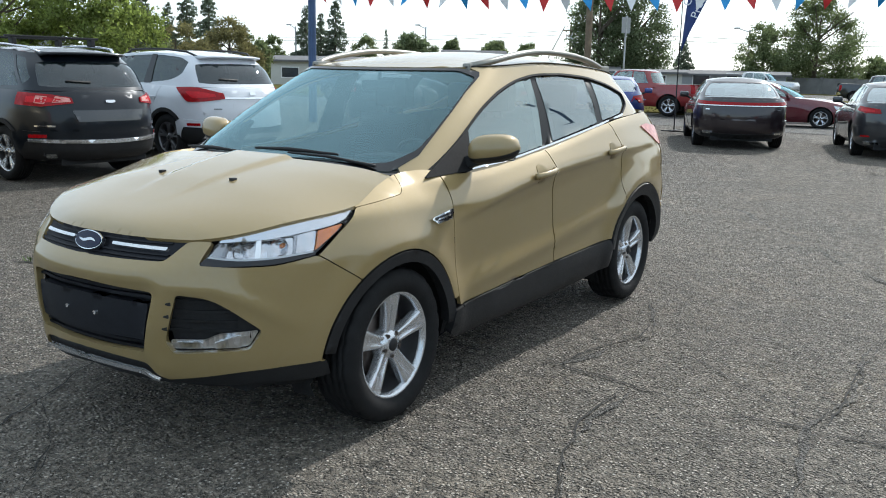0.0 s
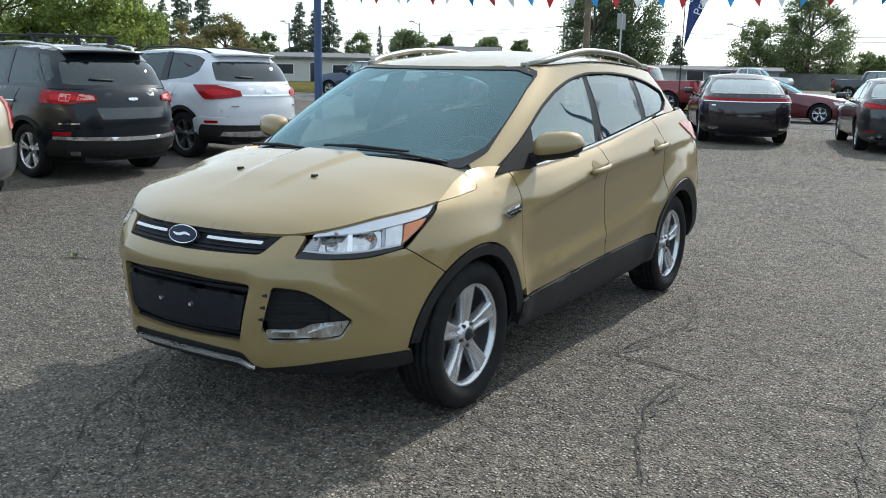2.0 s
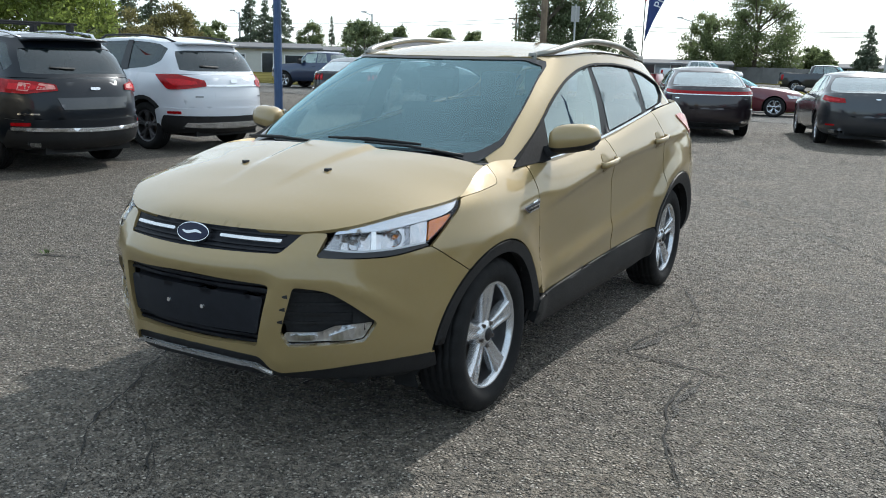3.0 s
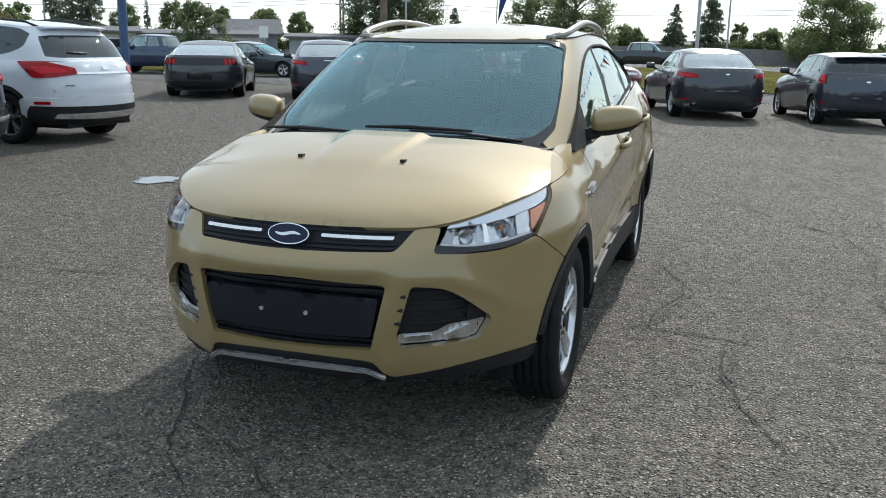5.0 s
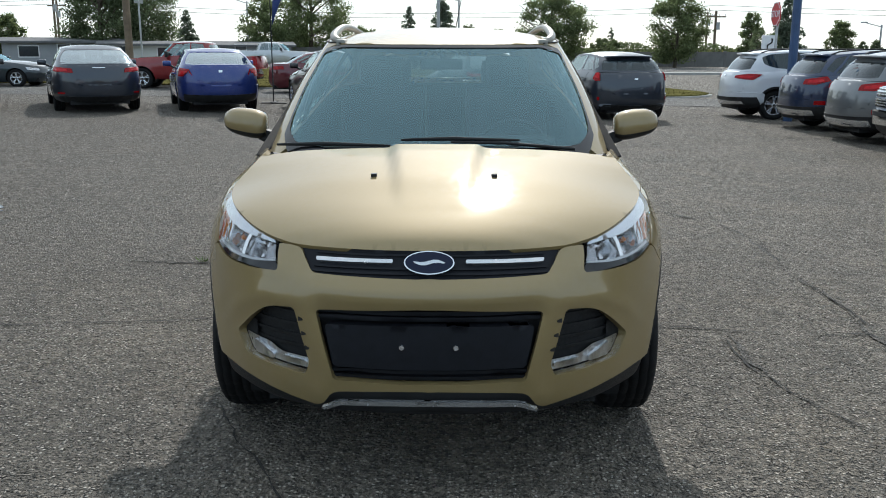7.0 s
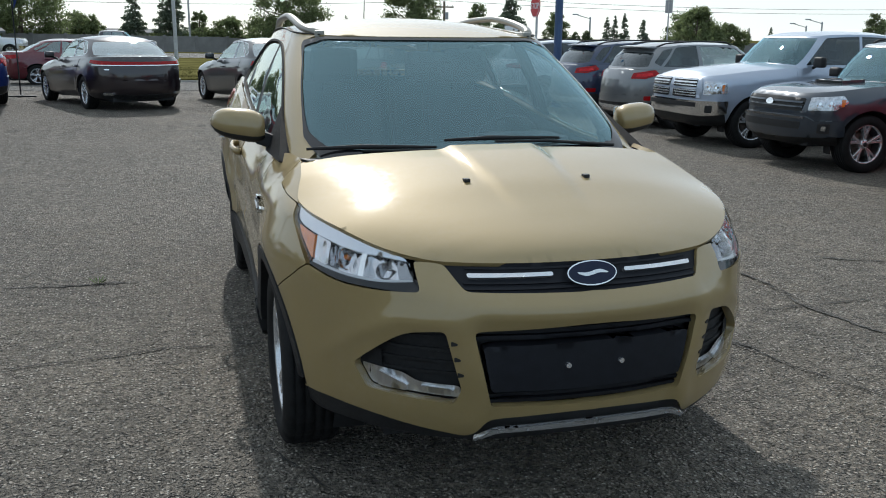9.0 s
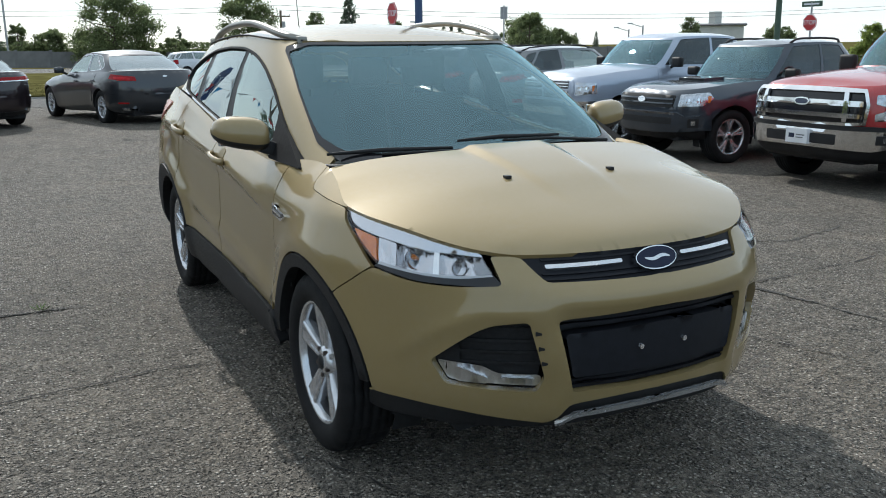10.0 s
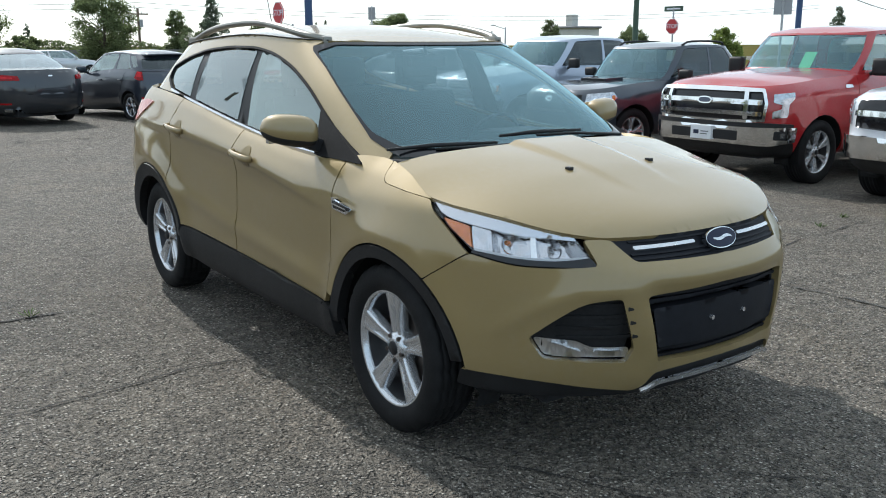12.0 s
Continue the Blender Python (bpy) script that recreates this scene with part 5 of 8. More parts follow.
    flat3 = lambda u, v: (tri[0] + u[:, None] * (tri[1] - tri[0]) + v[:, None] * (tri[2] - tri[0]), np.broadcast_to(np.cross(tri[1] - tri[0], tri[2] - tri[0]) / np.linalg.norm(np.cross(tri[1] - tri[0], tri[2] - tri[0])), (len(u), 3)).copy())
    sail = both("mirror_sail", sheet([(0, 0), (0, 1), (1, 0)], flat3, .2, depth=.055, r=.05), plain("sail_plastic", (0.009, 0.009, 0.010), 0.7, var=0.2, spec=0.2), car)
    rim = [tuple(p) for p in shrunk(np.array([tuple(p) for p in rounded([(p[0], p[1], *p[2:]) for p in dlo], .03, .02)]), -.004)]
    inner = [tuple(p) for p in shrunk(np.array(rim), .011)]
    both("window_trim", sheet([(y, z, 0.0) for y, z in rim], gz, 0.03, [[(y, z, 0.0) for y, z in inner]], off=.006, depth=.014, r=0), RUBBER, car, "black window surround")
    both("belt_trim", sheet([(.37, 1.050), (.6, 1.040, .05), (1.036, 1.061, .1), (1.584, 1.122, .1), (2.206, 1.198, .1), (2.62, 1.248), (2.62, 1.260), (2.206, 1.210, .1), (1.584, 1.132, .1), (1.036, 1.071, .1), (.6, 1.050, .05)], gz, 0.04, off=.009, depth=.01, r=.003), SATIN, car)
    across("rear_screen", sheet([(0, 1.29, 0), (0, 1.47, 0), (.5, 1.455), (.62, 1.42), (.66, 1.30)], G.tail, 0.06, centre=True, off=-.003, depth=.005), PRIVACY, car)
    across("rear_frame", sheet([(0, 1.26, 0), (0, 1.29, 0), (.66, 1.30), (.62, 1.42), (.5, 1.455), (0, 1.47, 0), (0, 1.50, 0), (.55, 1.49), (.72, 1.45), (.74, 1.27)], G.tail, 0.06, centre=True), GOLD, car)
    # roof
    yr = np.linspace(.99, 3.24, 60)
    ro = [(0, .985, 0)] + [(float(x), float(y), 0.0) for x, y in zip(roof.edge(yr), yr)] + [(0, 3.26, 0)]
    across("roof", sheet(ro, roof.over, 0.05, centre=True, depth=.01, r=.01), GOLD, car, "gold roof")
    lining = lambda x, y: (roof.over(x, y)[0] - np.array([0, 0, .035]), roof.over(x, y)[1])
    across("headliner", sheet([(0, 1.05, 0)] + [(float(x) * .95, float(y), 0.0) for x, y in zip(roof.edge(yr[4:]), yr[4:])] + [(0, 3.2, 0)], lining, 0.1, centre=True, depth=0, r=.01), plain("headliner_cloth", (0.16, 0.16, 0.155), 0.95), car)
    for sgn in (1, -1):
        xs = roof.edge(yr) + .002
        link("roof_seam", *tube([(sgn * float(x), float(y), float(roof.z(np.array([x]), np.array([y]))[0]) + .001) for x, y in zip(xs[2:-4:2], yr[2:-4:2])], (.006, .004), 6), TRIM, car, "black rubber roof seam")
    ry = np.linspace(1.10, 2.86, 26)
    for sgn in (1, -1):
        pts = []
        for y in ry:
            f = (y - 1.10) / 1.76
            lift = .056 * min(1, math.sin(math.pi * min(1, f * 2.2) / 2) if f < .45 else math.sin(math.pi * min(1, (1 - f) * 2.2) / 2)) ** .8 if 0 < f < 1 else 0
            x = float(roof.edge(y)) - .035
            pts.append((sgn * x, y, float(roof.z(np.array([x]), np.array([y]))[0]) + lift))
        rail = link("roof_rail", *tube(pts, (.022, .018), 10), RAILGREY, car, "satin grey roof rail")
        for a in (0, 24):
            bm = bmesh.new()
            x, y, z = pts[a]
            box(bm, x - .024, x + .024, y - .03, y + .10, z - .03, z + .016, .012)
            part("rail_foot", bm, RAILGREY, rail)
    # aerial, wipers
    bm = bmesh.new()
    rod(bm, (.05, 2.92, 1.585), (.10, 3.12, 1.86), .004, .0025, 8)
    rod(bm, (.05, 2.90, 1.56), (.05, 2.93, 1.60), .02, .01)
    part("aerial", bm, TRIM, car)
    for (x0, y0, z0), (x1, y1, z1), (x2, y2, z2) in (((.02, .12, 1.085), (-.28, .165, 1.088), (-.50, .205, 1.088)), ((.60, .20, 1.085), (.30, .215, 1.108), (.06, .205, 1.112))):
        w = link("wiper", *tube([(x0, y0, z0), (x1, y1, z1), (x2, y2, z2)], [(.011, .008), (.009, .007), (.006, .005)], 8), TRIM, car, "black windscreen wiper")
        d = (Vector((x2, y2, z2)) - Vector((x1, y1, z1))).normalized()
        c = Vector((x2, y2, z2))
        link("wiper_blade", *tube([c - d * .30 + Vector((0, .012, .012)), c + Vector((0, .014, .014)), c + d * .22 + Vector((0, .010, .006))], [(.004, .006), (.007, .011), (.004, .006)], 6), TRIM, w)
    across("cowl", sheet([(0, .070, 0), (.35, .080, .1), (.60, .11), (.70, .13), (.76, .35), (.5, .26), (0, .20, 0)], lambda x, y: (np.stack([x, y, 1.064 - .012 * x], -1), np.broadcast_to(np.array([0, 0, 1.0]), (len(x), 3)).copy()), .06, centre=True, depth=.02), TRIM, car)
    # mirrors
    for sgn in (1, -1):
        V, F = [], []
        rows = 14
        for i in range(rows + 1):
            f = i / rows
            x = .845 + .222 * f
            k = max(0.02, 1 - (2 * abs(f - .46) / 1.09) ** 3.2) ** .5
            for j in range(16):
                a = 2 * math.pi * j / 16
                ce, sn = math.cos(a), math.sin(a)
                dy = (.085 if ce < 0 else .05) * k * math.copysign(abs(ce) ** .75, ce)
                dz = .080 * k * math.copysign(abs(sn) ** .7, sn) * (1.0 if sn > 0 else .92)
                dz *= 1 - .26 * f * (1.2 if sn < 0 else .4)
                V.append((x, .66 + dy + .05 * f, 1.140 + .022 * f + dz))
        for i in range(rows):
            for j in range(16):
                l = (j + 1) % 16
                F.append((i * 16 + j, i * 16 + l, (i + 1) * 16 + l, (i + 1) * 16 + j))
        F += [tuple(range(16))[::-1], tuple(rows * 16 + j for j in range(16))]
        low = [1 if i < rows * 16 and 9 <= i % 16 <= 14 else 0 for i in range(len(F))]
        if sgn < 0:
            V, F = mirrored(V, F)
        mo = link("door_mirror", V, F, GOLD, car, "gold door mirror with black lower shell", mats=[GOLD, TRIM], index=low)
        bm = bmesh.new()
        box(bm, -.06, .06, -.035, .035, -.03, .03, .012, Matrix.Translation((sgn * .82, .66, 1.085)) @ Euler((0, sgn * -.35, 0)).to_matrix().to_4x4())
        part("mirror_arm", bm, TRIM, mo)
        bm = bmesh.new()
        box(bm, sgn * .95 - .085, sgn * .95 + .085, .722, .728, 1.10, 1.205, .01)
        part("mirror_glass", bm, CHROME, mo)
    # cabin
    bm = bmesh.new()
    box(bm, -.70, .70, .38, .80, .80, 1.045, .06)
    box(bm, -.62, .62, .32, .5, .98, 1.065, .03)
    box(bm, .18, .56, .55, .82, 1.0, 1.09, .04)
    part("dashboard", bm, DASH, car, "black dashboard")
    V, F = lathe([(.175, -.012), (.19, 0), (.175, .012), (.165, 0)], 28, "z", True)
    m = Matrix.Translation((.37, .93, 1.0)) @ Euler((radians(-62), 0, 0)).to_matrix().to_4x4()
    link("steering_wheel", [m @ Vector(v) for v in V], F, DASH, car)
    for x in (-.37, .37):
        for y, h in ((1.45, 1.28), (2.30, 1.25)):
            bm = bmesh.new()
            box(bm, x - .24, x + .24, y - .45, y + .08, .58, .74, .06)
            box(bm, x - .24, x + .24, -.07, .07, -.02, .60, .06, Matrix.Translation((0, y + .05, .66)) @ Euler((radians(-14), 0, 0)).to_matrix().to_4x4())
            box(bm, x - .13, x + .13, y + .15, y + .25, h, h + .19, .05)
            rod(bm, (x - .06, y + .2, h - .1), (x - .06, y + .2, h + .05), .008)
            rod(bm, (x + .06, y + .2, h - .1), (x + .06, y + .2, h + .05), .008)
            part("seat", bm, SEAT, car, "dark cloth seat with headrest")
    bm = bmesh.new()
    box(bm, -.72, .72, .4, 3.2, .40, .46)
    part("cabin_floor", bm, DARK, car)
    bm = bmesh.new()
    box(bm, -.11, .11, .985, 1.01, 1.405, 1.46, .012)
    rod(bm, (0, 1.0, 1.45), (0, 1.02, 1.53), .01)
    part("rear_view_mirror", bm, DASH, car)
    wheels(car, [(.785, 0), (-.785, 0), (.785, 2.69), (-.785, 2.69)], .343, .215, .234, spokes=5, split=False, blocks=True)
    return car


gold_suv(pose(0, 0, 0))


# ---- other vehicles ----
def vehicle(spec, paint, at, name, label, category="car", group="", trims=(), cell=0.07):
    """A parked vehicle from its main sizes. Front axle at y = 0, nose towards -y, ground at z = 0."""
    g = dict(nf=2.6, nr=2.8, clear=.22, hips=1.0, tumble=.76, nose=.78, tail=.98, arch=1.16, pillars=(1.40, 1.95, 2.45), doors=2, wheel=None, rails=False, seats=True, cladding=False, bed=None, pane=PRIVACY, front=PANE, mirror=None, hoodw=.84)
    g.update(spec)
    wb, fo, ro, W, belt, cowl, hood = g["wb"], g["fo"], g["ro"], g["w"] / 2, g["belt"], g["cowl"], g["hood"]
    head, back, rear, zr, R = g["head"], g["back"], g["rear"], g["zr"], g["R"]
    c0, noz, tlz, yR = g["clear"], g["nose"], g["tail"], wb + ro
    car = thing(name, label, category, group, at=at)
    bw = g.get("belt_w", .92)
    def lv(df, dr, w, zf, zm, zt, wf=None, n=None):
        ww = [(-fo, W * (wf or w)), (cowl - .25, W * (wf or w)), (cowl + .25, W * w), (wb + .4, W * w), (yR, W * w * .97)]
        return (-fo + df, .12, wb + .12, yR - dr, n or g["nf"], g["nr"], ww, [(-fo, zf), (cowl - .45, zf + (zm - zf) * .75), (cowl + .35, zm), (wb * .8, zm + g.get("wedge", .03)), (yR, zt)])
    L = [lv(.14, .14, .87, c0, c0 - .02, c0 + .05), lv(.03, .03, .955, c0 + .10, c0 + .07, c0 + .14), lv(0, 0, .985, c0 + .24, c0 + .24, c0 + .28),
         lv(.0, .0, 1.0, (noz + c0) / 2 + .06, belt * .62, tlz * .64), lv(.015, .02, .995, noz - .11, belt - .20, tlz - .20), lv(.05, .05, .97, noz - .04, belt - .08, tlz - .08, .95),
         lv(.12, .10, bw, noz, belt, tlz, g["hoodw"])]
    arches = lambda y, z: sum(0.02 * np.exp(-((np.hypot(y - cy, z - R) - R * g["arch"] - .02) / .06) ** 2) * (z > .2) for cy in (0, wb))
    S = Shell(L, arches)
    top = lambda q: S.curve(S.levels[-1], np.asarray(q))[2]
    sq = lambda y, z: float(1.25 * S.q_of(np.array([y]), np.array([z]))[0])
    zb = lambda y: float(np.interp(y, [0, wb], [c0 + .0, c0 + .0]))
    Ra = R * g["arch"]
    notch = lambda cy: [(sq(cy + Ra * math.cos(a), max(R * .95 + Ra * math.sin(a), c0 + .01)), max(R * .95 + Ra * math.sin(a), c0 + .01), 0.0) for a in np.linspace(radians(-10), radians(190), 15)]
    bot = lambda s: (s, float(S.curve(S.levels[0], s / 1.25)[2]) + .001, 0.0)
    f, r = notch(0), notch(wb)
    out = [bot(s) for s in np.arange(3.75, r[0][0] + .02, -.12)] + [bot(r[0][0])] + r + [bot(r[-1][0])] + [bot(s) for s in np.arange(r[-1][0] - .05, f[0][0] + .02, -.1)] + [bot(f[0][0])] + f + [bot(f[-1][0])] + [bot(s) for s in np.arange(f[-1][0] - .05, 0.03, -.1)] + [bot(0.0)]
    out += [(s, float(top(s / 1.25)) - 1e-4, 0.0) for s in np.concatenate([np.arange(0, 3.75, .045), [3.75]])]
    V, F = sheet(out, S.nose, cell, depth=.03, r=0)
    V = V.copy()
    V[np.abs(V[:, 0]) < 3e-4, 0] = 0
    across("body", (V, F), paint, car)
    bm = bmesh.new()
    box(bm, -W * .66, W * .66, -fo + .18, yR - .2, c0 - .02, c0 + .12)
    box(bm, -W * .66, W * .66, -fo + .3, cowl, c0 + .12, noz - .08)
    part("underbody", bm, DARK, car)
    for cy in (0, wb):
        V, F = [], []
        for i in range(15):
            a = radians(-15 + 210 * i / 14)
            yy, zz = cy + Ra * math.cos(a), R * .95 + Ra * math.sin(a)
            lip = float(S.side(np.array([yy]), np.array([max(zz, c0 + .02)]))[0][0][0]) - .012
            for x, rr in ((lip, Ra * 1.0), (W * .68, Ra * 1.0), (W * .66, .02)):
                V.append((x, cy + rr * math.cos(a), R * .95 + rr * math.sin(a)))
        for i in range(14):
            for j in range(2):
                F.append((i * 3 + j, i * 3 + j + 1, (i + 1) * 3 + j + 1, (i + 1) * 3 + j))
        both("wheel_house", (V, F), DARK, car)
    # bonnet and boot lid
    cap = Cap(S, [(-fo + .12, noz), (-fo + .3, noz + (hood - noz) * .5), (cowl - .2, hood), (cowl + .4, hood + .02), (wb * .7, belt + .05), (rear, tlz + .03), (yR - .10, tlz)], 2.6)
    q = np.concatenate([np.linspace(.01, .5, 26), np.linspace(.52, 1.2, 24)])
    x, y, _ = S.curve(S.levels[-1], q)
    o = [(0, -fo + .12, 0)] + [(float(a), float(b), 0.0) for a, b in zip(x, y) if b < cowl + .18] + [(float(cap.edge(cowl + .2)), cowl + .2, 0), (.3, cowl + .06, .1), (0, cowl + .04, 0)]
    across("bonnet", sheet(o, cap.over, cell, centre=True, depth=.02, r=.01), paint, car)
    q = np.concatenate([np.linspace(1.5, 2.45, 30), np.linspace(2.47, 2.99, 26)])
    x, y, _ = S.curve(S.levels[-1], q)
    y0 = g["deck"] if "deck" in g else rear - .12
    if g["bed"] is None:
        o = [(0, y0, 0), (float(cap.edge(y0)), y0, 0)] + [(float(a), float(b), 0.0) for a, b in zip(x, y) if b > y0 + .01] + [(0, yR - .10, 0)]
        across("boot_lid", sheet(o, cap.over, cell, centre=True, depth=.02, r=.01), paint, car)
    else:
        bm = bmesh.new()
        box(bm, -W * .80, W * .80, y0, yR - .14, c0 + .4, c0 + .46)
        part("load_bed", bm, DARK, car)
        V, F = sheet([(y0, tlz - .6), (y0, tlz - .01), (yR - .14, tlz - .01), (yR - .14, tlz - .6)], lambda u, v: (np.stack([np.full_like(u, W * .80), u, v], -1), np.broadcast_to(np.array([-1.0, 0, 0]), (len(u), 3)).copy()), .3, depth=.03)
        both("bed_side", (V, F), paint, car)
        bm = bmesh.new()
        box(bm, -W * .92, W * .92, y0 - .10, y0, c0 + .4, belt)
        box(bm, -W * .80, W * .80, yR - .18, yR - .10, c0 + .4, tlz - .01)
        part("bed_wall", bm, paint, car)
        V, F = [], []
        for yy in np.linspace(y0, yR - .14, 8):
            e = float(cap.edge(yy))
            zz = float(np.interp(yy, cap.c[1], cap.c[2]))
            V += [(W * .80, yy, tlz - .01), (W * .83, yy, zz + .012), (e, yy, zz)]
        for i in range(7):
            for j in range(2):
                F.append((i * 3 + j, i * 3 + j + 1, (i + 1) * 3 + j + 1, (i + 1) * 3 + j))
        both("bed_rail", (V, F), TRIM, car)
    # cabin
    tw = g["tumble"] * W
    zc = g.get("crown", zr + .06)
    bt = lambda yy: float(np.interp(yy, S.curve(L[-1], np.linspace(.3, 2.9, 200))[1], top(np.linspace(.3, 2.9, 200))))
    base_z = [(cowl, hood - .01), (cowl + .35, belt - .012), (wb * .8, belt + g.get("wedge", .03) - .012), (rear, bt(rear) + .01 if g["bed"] is None else belt - .01)]
    G0 = (cowl, cowl + .55, rear - .45, rear, 3.2, 3.0, [(cowl, W * bw * .94), (cowl + .6, W * (bw - .015)), (rear - .5, W * (bw - .015)), (rear, W * bw * .93)], base_z)
    m = lambda a, b, k=.5: a + (b - a) * k
    G1 = (m(cowl, head, .48), m(cowl + .55, head + .35), m(rear - .45, back - .4), m(rear, back, .42), 3.2, 3.0, [(0, m(W * (bw - .015), tw, .40))], [(cowl, m(hood, zr)), (m(cowl, head) + .4, m(belt, zr)), (rear, m(bt(rear), zr))])
    G2 = (head, head + .35, back - .4, back, 3.2, 3.0, [(head, tw * .97), (head + .5, tw), (back - .5, tw * .98), (back, tw * .9)], [(head, zr - .03), (head + .35, zr), (m(head, back), zr + .01), (back, zr - g.get("drop", .05))])
    G = Shell([G0, G1, G2])
    gz0, gz1 = (lambda s: G.curve(G.levels[0], s / 1.25)[2]), (lambda s: G.curve(G.levels[-1], s / 1.25)[2])
    def fr(s, v):
        s = np.asarray(s, float)
        a, b = gz0(np.clip(s, 0, 3.75)), gz1(np.clip(s, 0, 3.75))
        return G.placed(np.clip(s / 1.25, 0, 3), a + (b - a) * np.clip(v / .5, .002, .998))
    p1, p2, p3 = g["pillars"]
    ws = [(0, .02, 0), (.80, .03, .02), (.86, .12, .03), (.90, .46, .02), (.4, .475, .1), (0, .48, 0)]
    bw0, bw1 = g.get("screen", (.06, .46))
    rs = [(3.75, bw1, 0), (3.2, bw1 - .01, .05), (2.93, bw1 - .03, .03), (2.90, bw0 + .02, .03), (3.2, bw0, .05), (3.75, bw0, 0)]
    w1 = [(1.03, .05), (1.08, .25, .05), (1.16, .455, .05), (p2 - .03, .47), (p2 - .03, .045)]
    w2 = [(p2 + .03, .045), (p2 + .03, .47), (p3 - .04, .465, .05), (p3 + g.get("kick", .0), .06)]
    if g.get("swoop", False):
        w2 = [(p2 + .03, .045), (p2 + .03, .47), (2.52, .465, .05), (2.74, .40, .02), (2.48, .17, .08), (2.30, .09, .08)]
    panes = [w1, w2]
    if g.get("quarter", True):
        panes.append([(p3 + .04 + g.get("kick", .0), .08), (p3 + .01, .455, .03), (2.68, .42, .04), (2.76 + g.get("hofm", 0), .16, .03)])
    outline = [(0, 0, 0), (0, .02, 0)] + ws[1:-1] + [(0, .48, 0), (0, .5, 0), (3.75, .5, 0), (3.75, bw1, 0)] + rs[1:-1] + [(3.75, bw0, 0), (3.75, 0, 0)]
    VF = sheet(outline, fr, cell * .8, panes, depth=.02, r=.012)
    V = VF[0].copy()
    V[np.abs(V[:, 0]) < 3e-4, 0] = 0
    across("cabin_frame", (V, VF[1]), g.get("pillar_paint", paint), car)
    across("windscreen", sheet(ws, fr, cell, centre=True, off=-.004, depth=0, r=.012), WINDSCREEN, car)
    V, F = sheet(rs, fr, cell, off=-.004, depth=0, r=.012)
    across("rear_screen", (V, F), g.get("rear_glass", PRIVACY), car)
    for i, pn in enumerate(panes):
        both("side_window", sheet(pn, fr, cell, off=-.005, depth=0, r=.012), g["front"] if i == 0 else g["pane"], car)
    if g.get("bright", False):
        for pn in panes:
            oo = [tuple(p) for p in rounded(pn, .012, .05)]
            ii = [tuple(p) for p in shrunk(np.array(oo), .010)]
            both("window_trim", sheet([(*p, 0.0) for p in oo], fr, .06, [[(*p, 0.0) for p in ii]], off=.004, depth=.008, r=0), CHROME, car)
    rc = Cap(G, [(head, zr - .03), (head + .3, m(zr, zc, .75)), (m(head, back), zc), (back - .3, zc - g.get("drop", .05) * .6), (back, zr - g.get("drop", .05))], 2.4)
    q = np.concatenate([np.linspace(.01, .99, 24), np.linspace(1, 2, 12), np.linspace(2.02, 2.99, 20)])
    x, y, _ = G.curve(G.levels[-1], q)
    across("roof", sheet([(0, head, 0)] + [(float(a), float(b), 0.0) for a, b in zip(x, y)] + [(0, back, 0)], rc.over, cell, centre=True, depth=.01, r=.005), paint, car)
    if g["rails"]:
        for sg in (1, -1):
            pts = []
            for yy in np.linspace(head + .25, back - .15, 12):
                k = min(1, (yy - head - .25) / .15, (back - .15 - yy) / .15)
                e = float(rc.edge(yy)) - .05
                pts.append((sg * e, yy, float(rc.z(np.array([e]), np.array([yy]))[0]) + .05 * k ** .5))
            link("roof_rail", *tube(pts, (.02, .016), 8), g.get("rail_mat", TRIM), car)
    # doors and their handles
    d0 = cowl + .12
    ends = [d0, m(d0, rear, .40), m(d0, rear, .74)][: g["doors"] + 1] if g["bed"] is None else [d0, d0 + (y0 - d0) * .52, y0 - .06][: g["doors"] + 1]
    for i in range(g["doors"]):
        a, b = ends[i], ends[i + 1]
        if g["bed"] is None and i == g["doors"] - 1 and g["doors"] == 2:
            b = min(b, wb - Ra * .35)
            low = [(wb - Ra - .03, c0 + .3, .08), (wb - Ra - .06, c0 + .16)]
        else:
            low = [(b, c0 + .16)]
        o = [(a, c0 + .16), (a, bt(a) - .012)] + [(yy, bt(yy) - .012, 0.0) for yy in np.linspace(a + .1, b - .1, 5)] + [(b, bt(b) - .012)] + low
        ds = both("door", sheet(o, S.side, cell, off=.004, depth=.01, r=.02), paint, car)
        hz = belt - .13 + .02 * i
        for k, d in enumerate(ds):
            sg = -1 if k else 1
            xx = float(S.side(np.array([b - .14]), np.array([hz]))[0][0][0])
            link("door_handle", *tube([(sg * (xx + o2), b - .14 + dy, hz) for dy, o2 in ((-.09, .004), (-.07, .035), (.06, .038), (.08, .004))], (.012, .014), 6), g.get("handle", paint), d)
    if g["cladding"]:
        lo = [(Ra + .0, c0 - .01), (Ra + .02, c0 + .13), (wb - Ra - .02, c0 + .15), (wb - Ra, c0 + .01)]
        both("sill_cladding", sheet(lo, S.side, cell, off=.010, depth=.02), TRIM, car)
        for cy in (0, wb):
            ang = np.linspace(5, 175, 14)
            rg = [(cy + Ra * 1.13 * math.cos(radians(a)), R * .95 + Ra * 1.13 * math.sin(radians(a)), 0.0) for a in ang] + [(cy + Ra * 1.0 * math.cos(radians(a)), R * .95 + Ra * 1.0 * math.sin(radians(a)), 0.0) for a in ang[::-1]]
            both("arch_cladding", sheet(rg, S.side, cell, off=.010, depth=.02, r=0), TRIM, car)
    # door mirrors
    mh = g.get("mirror_size", (.10, .065))
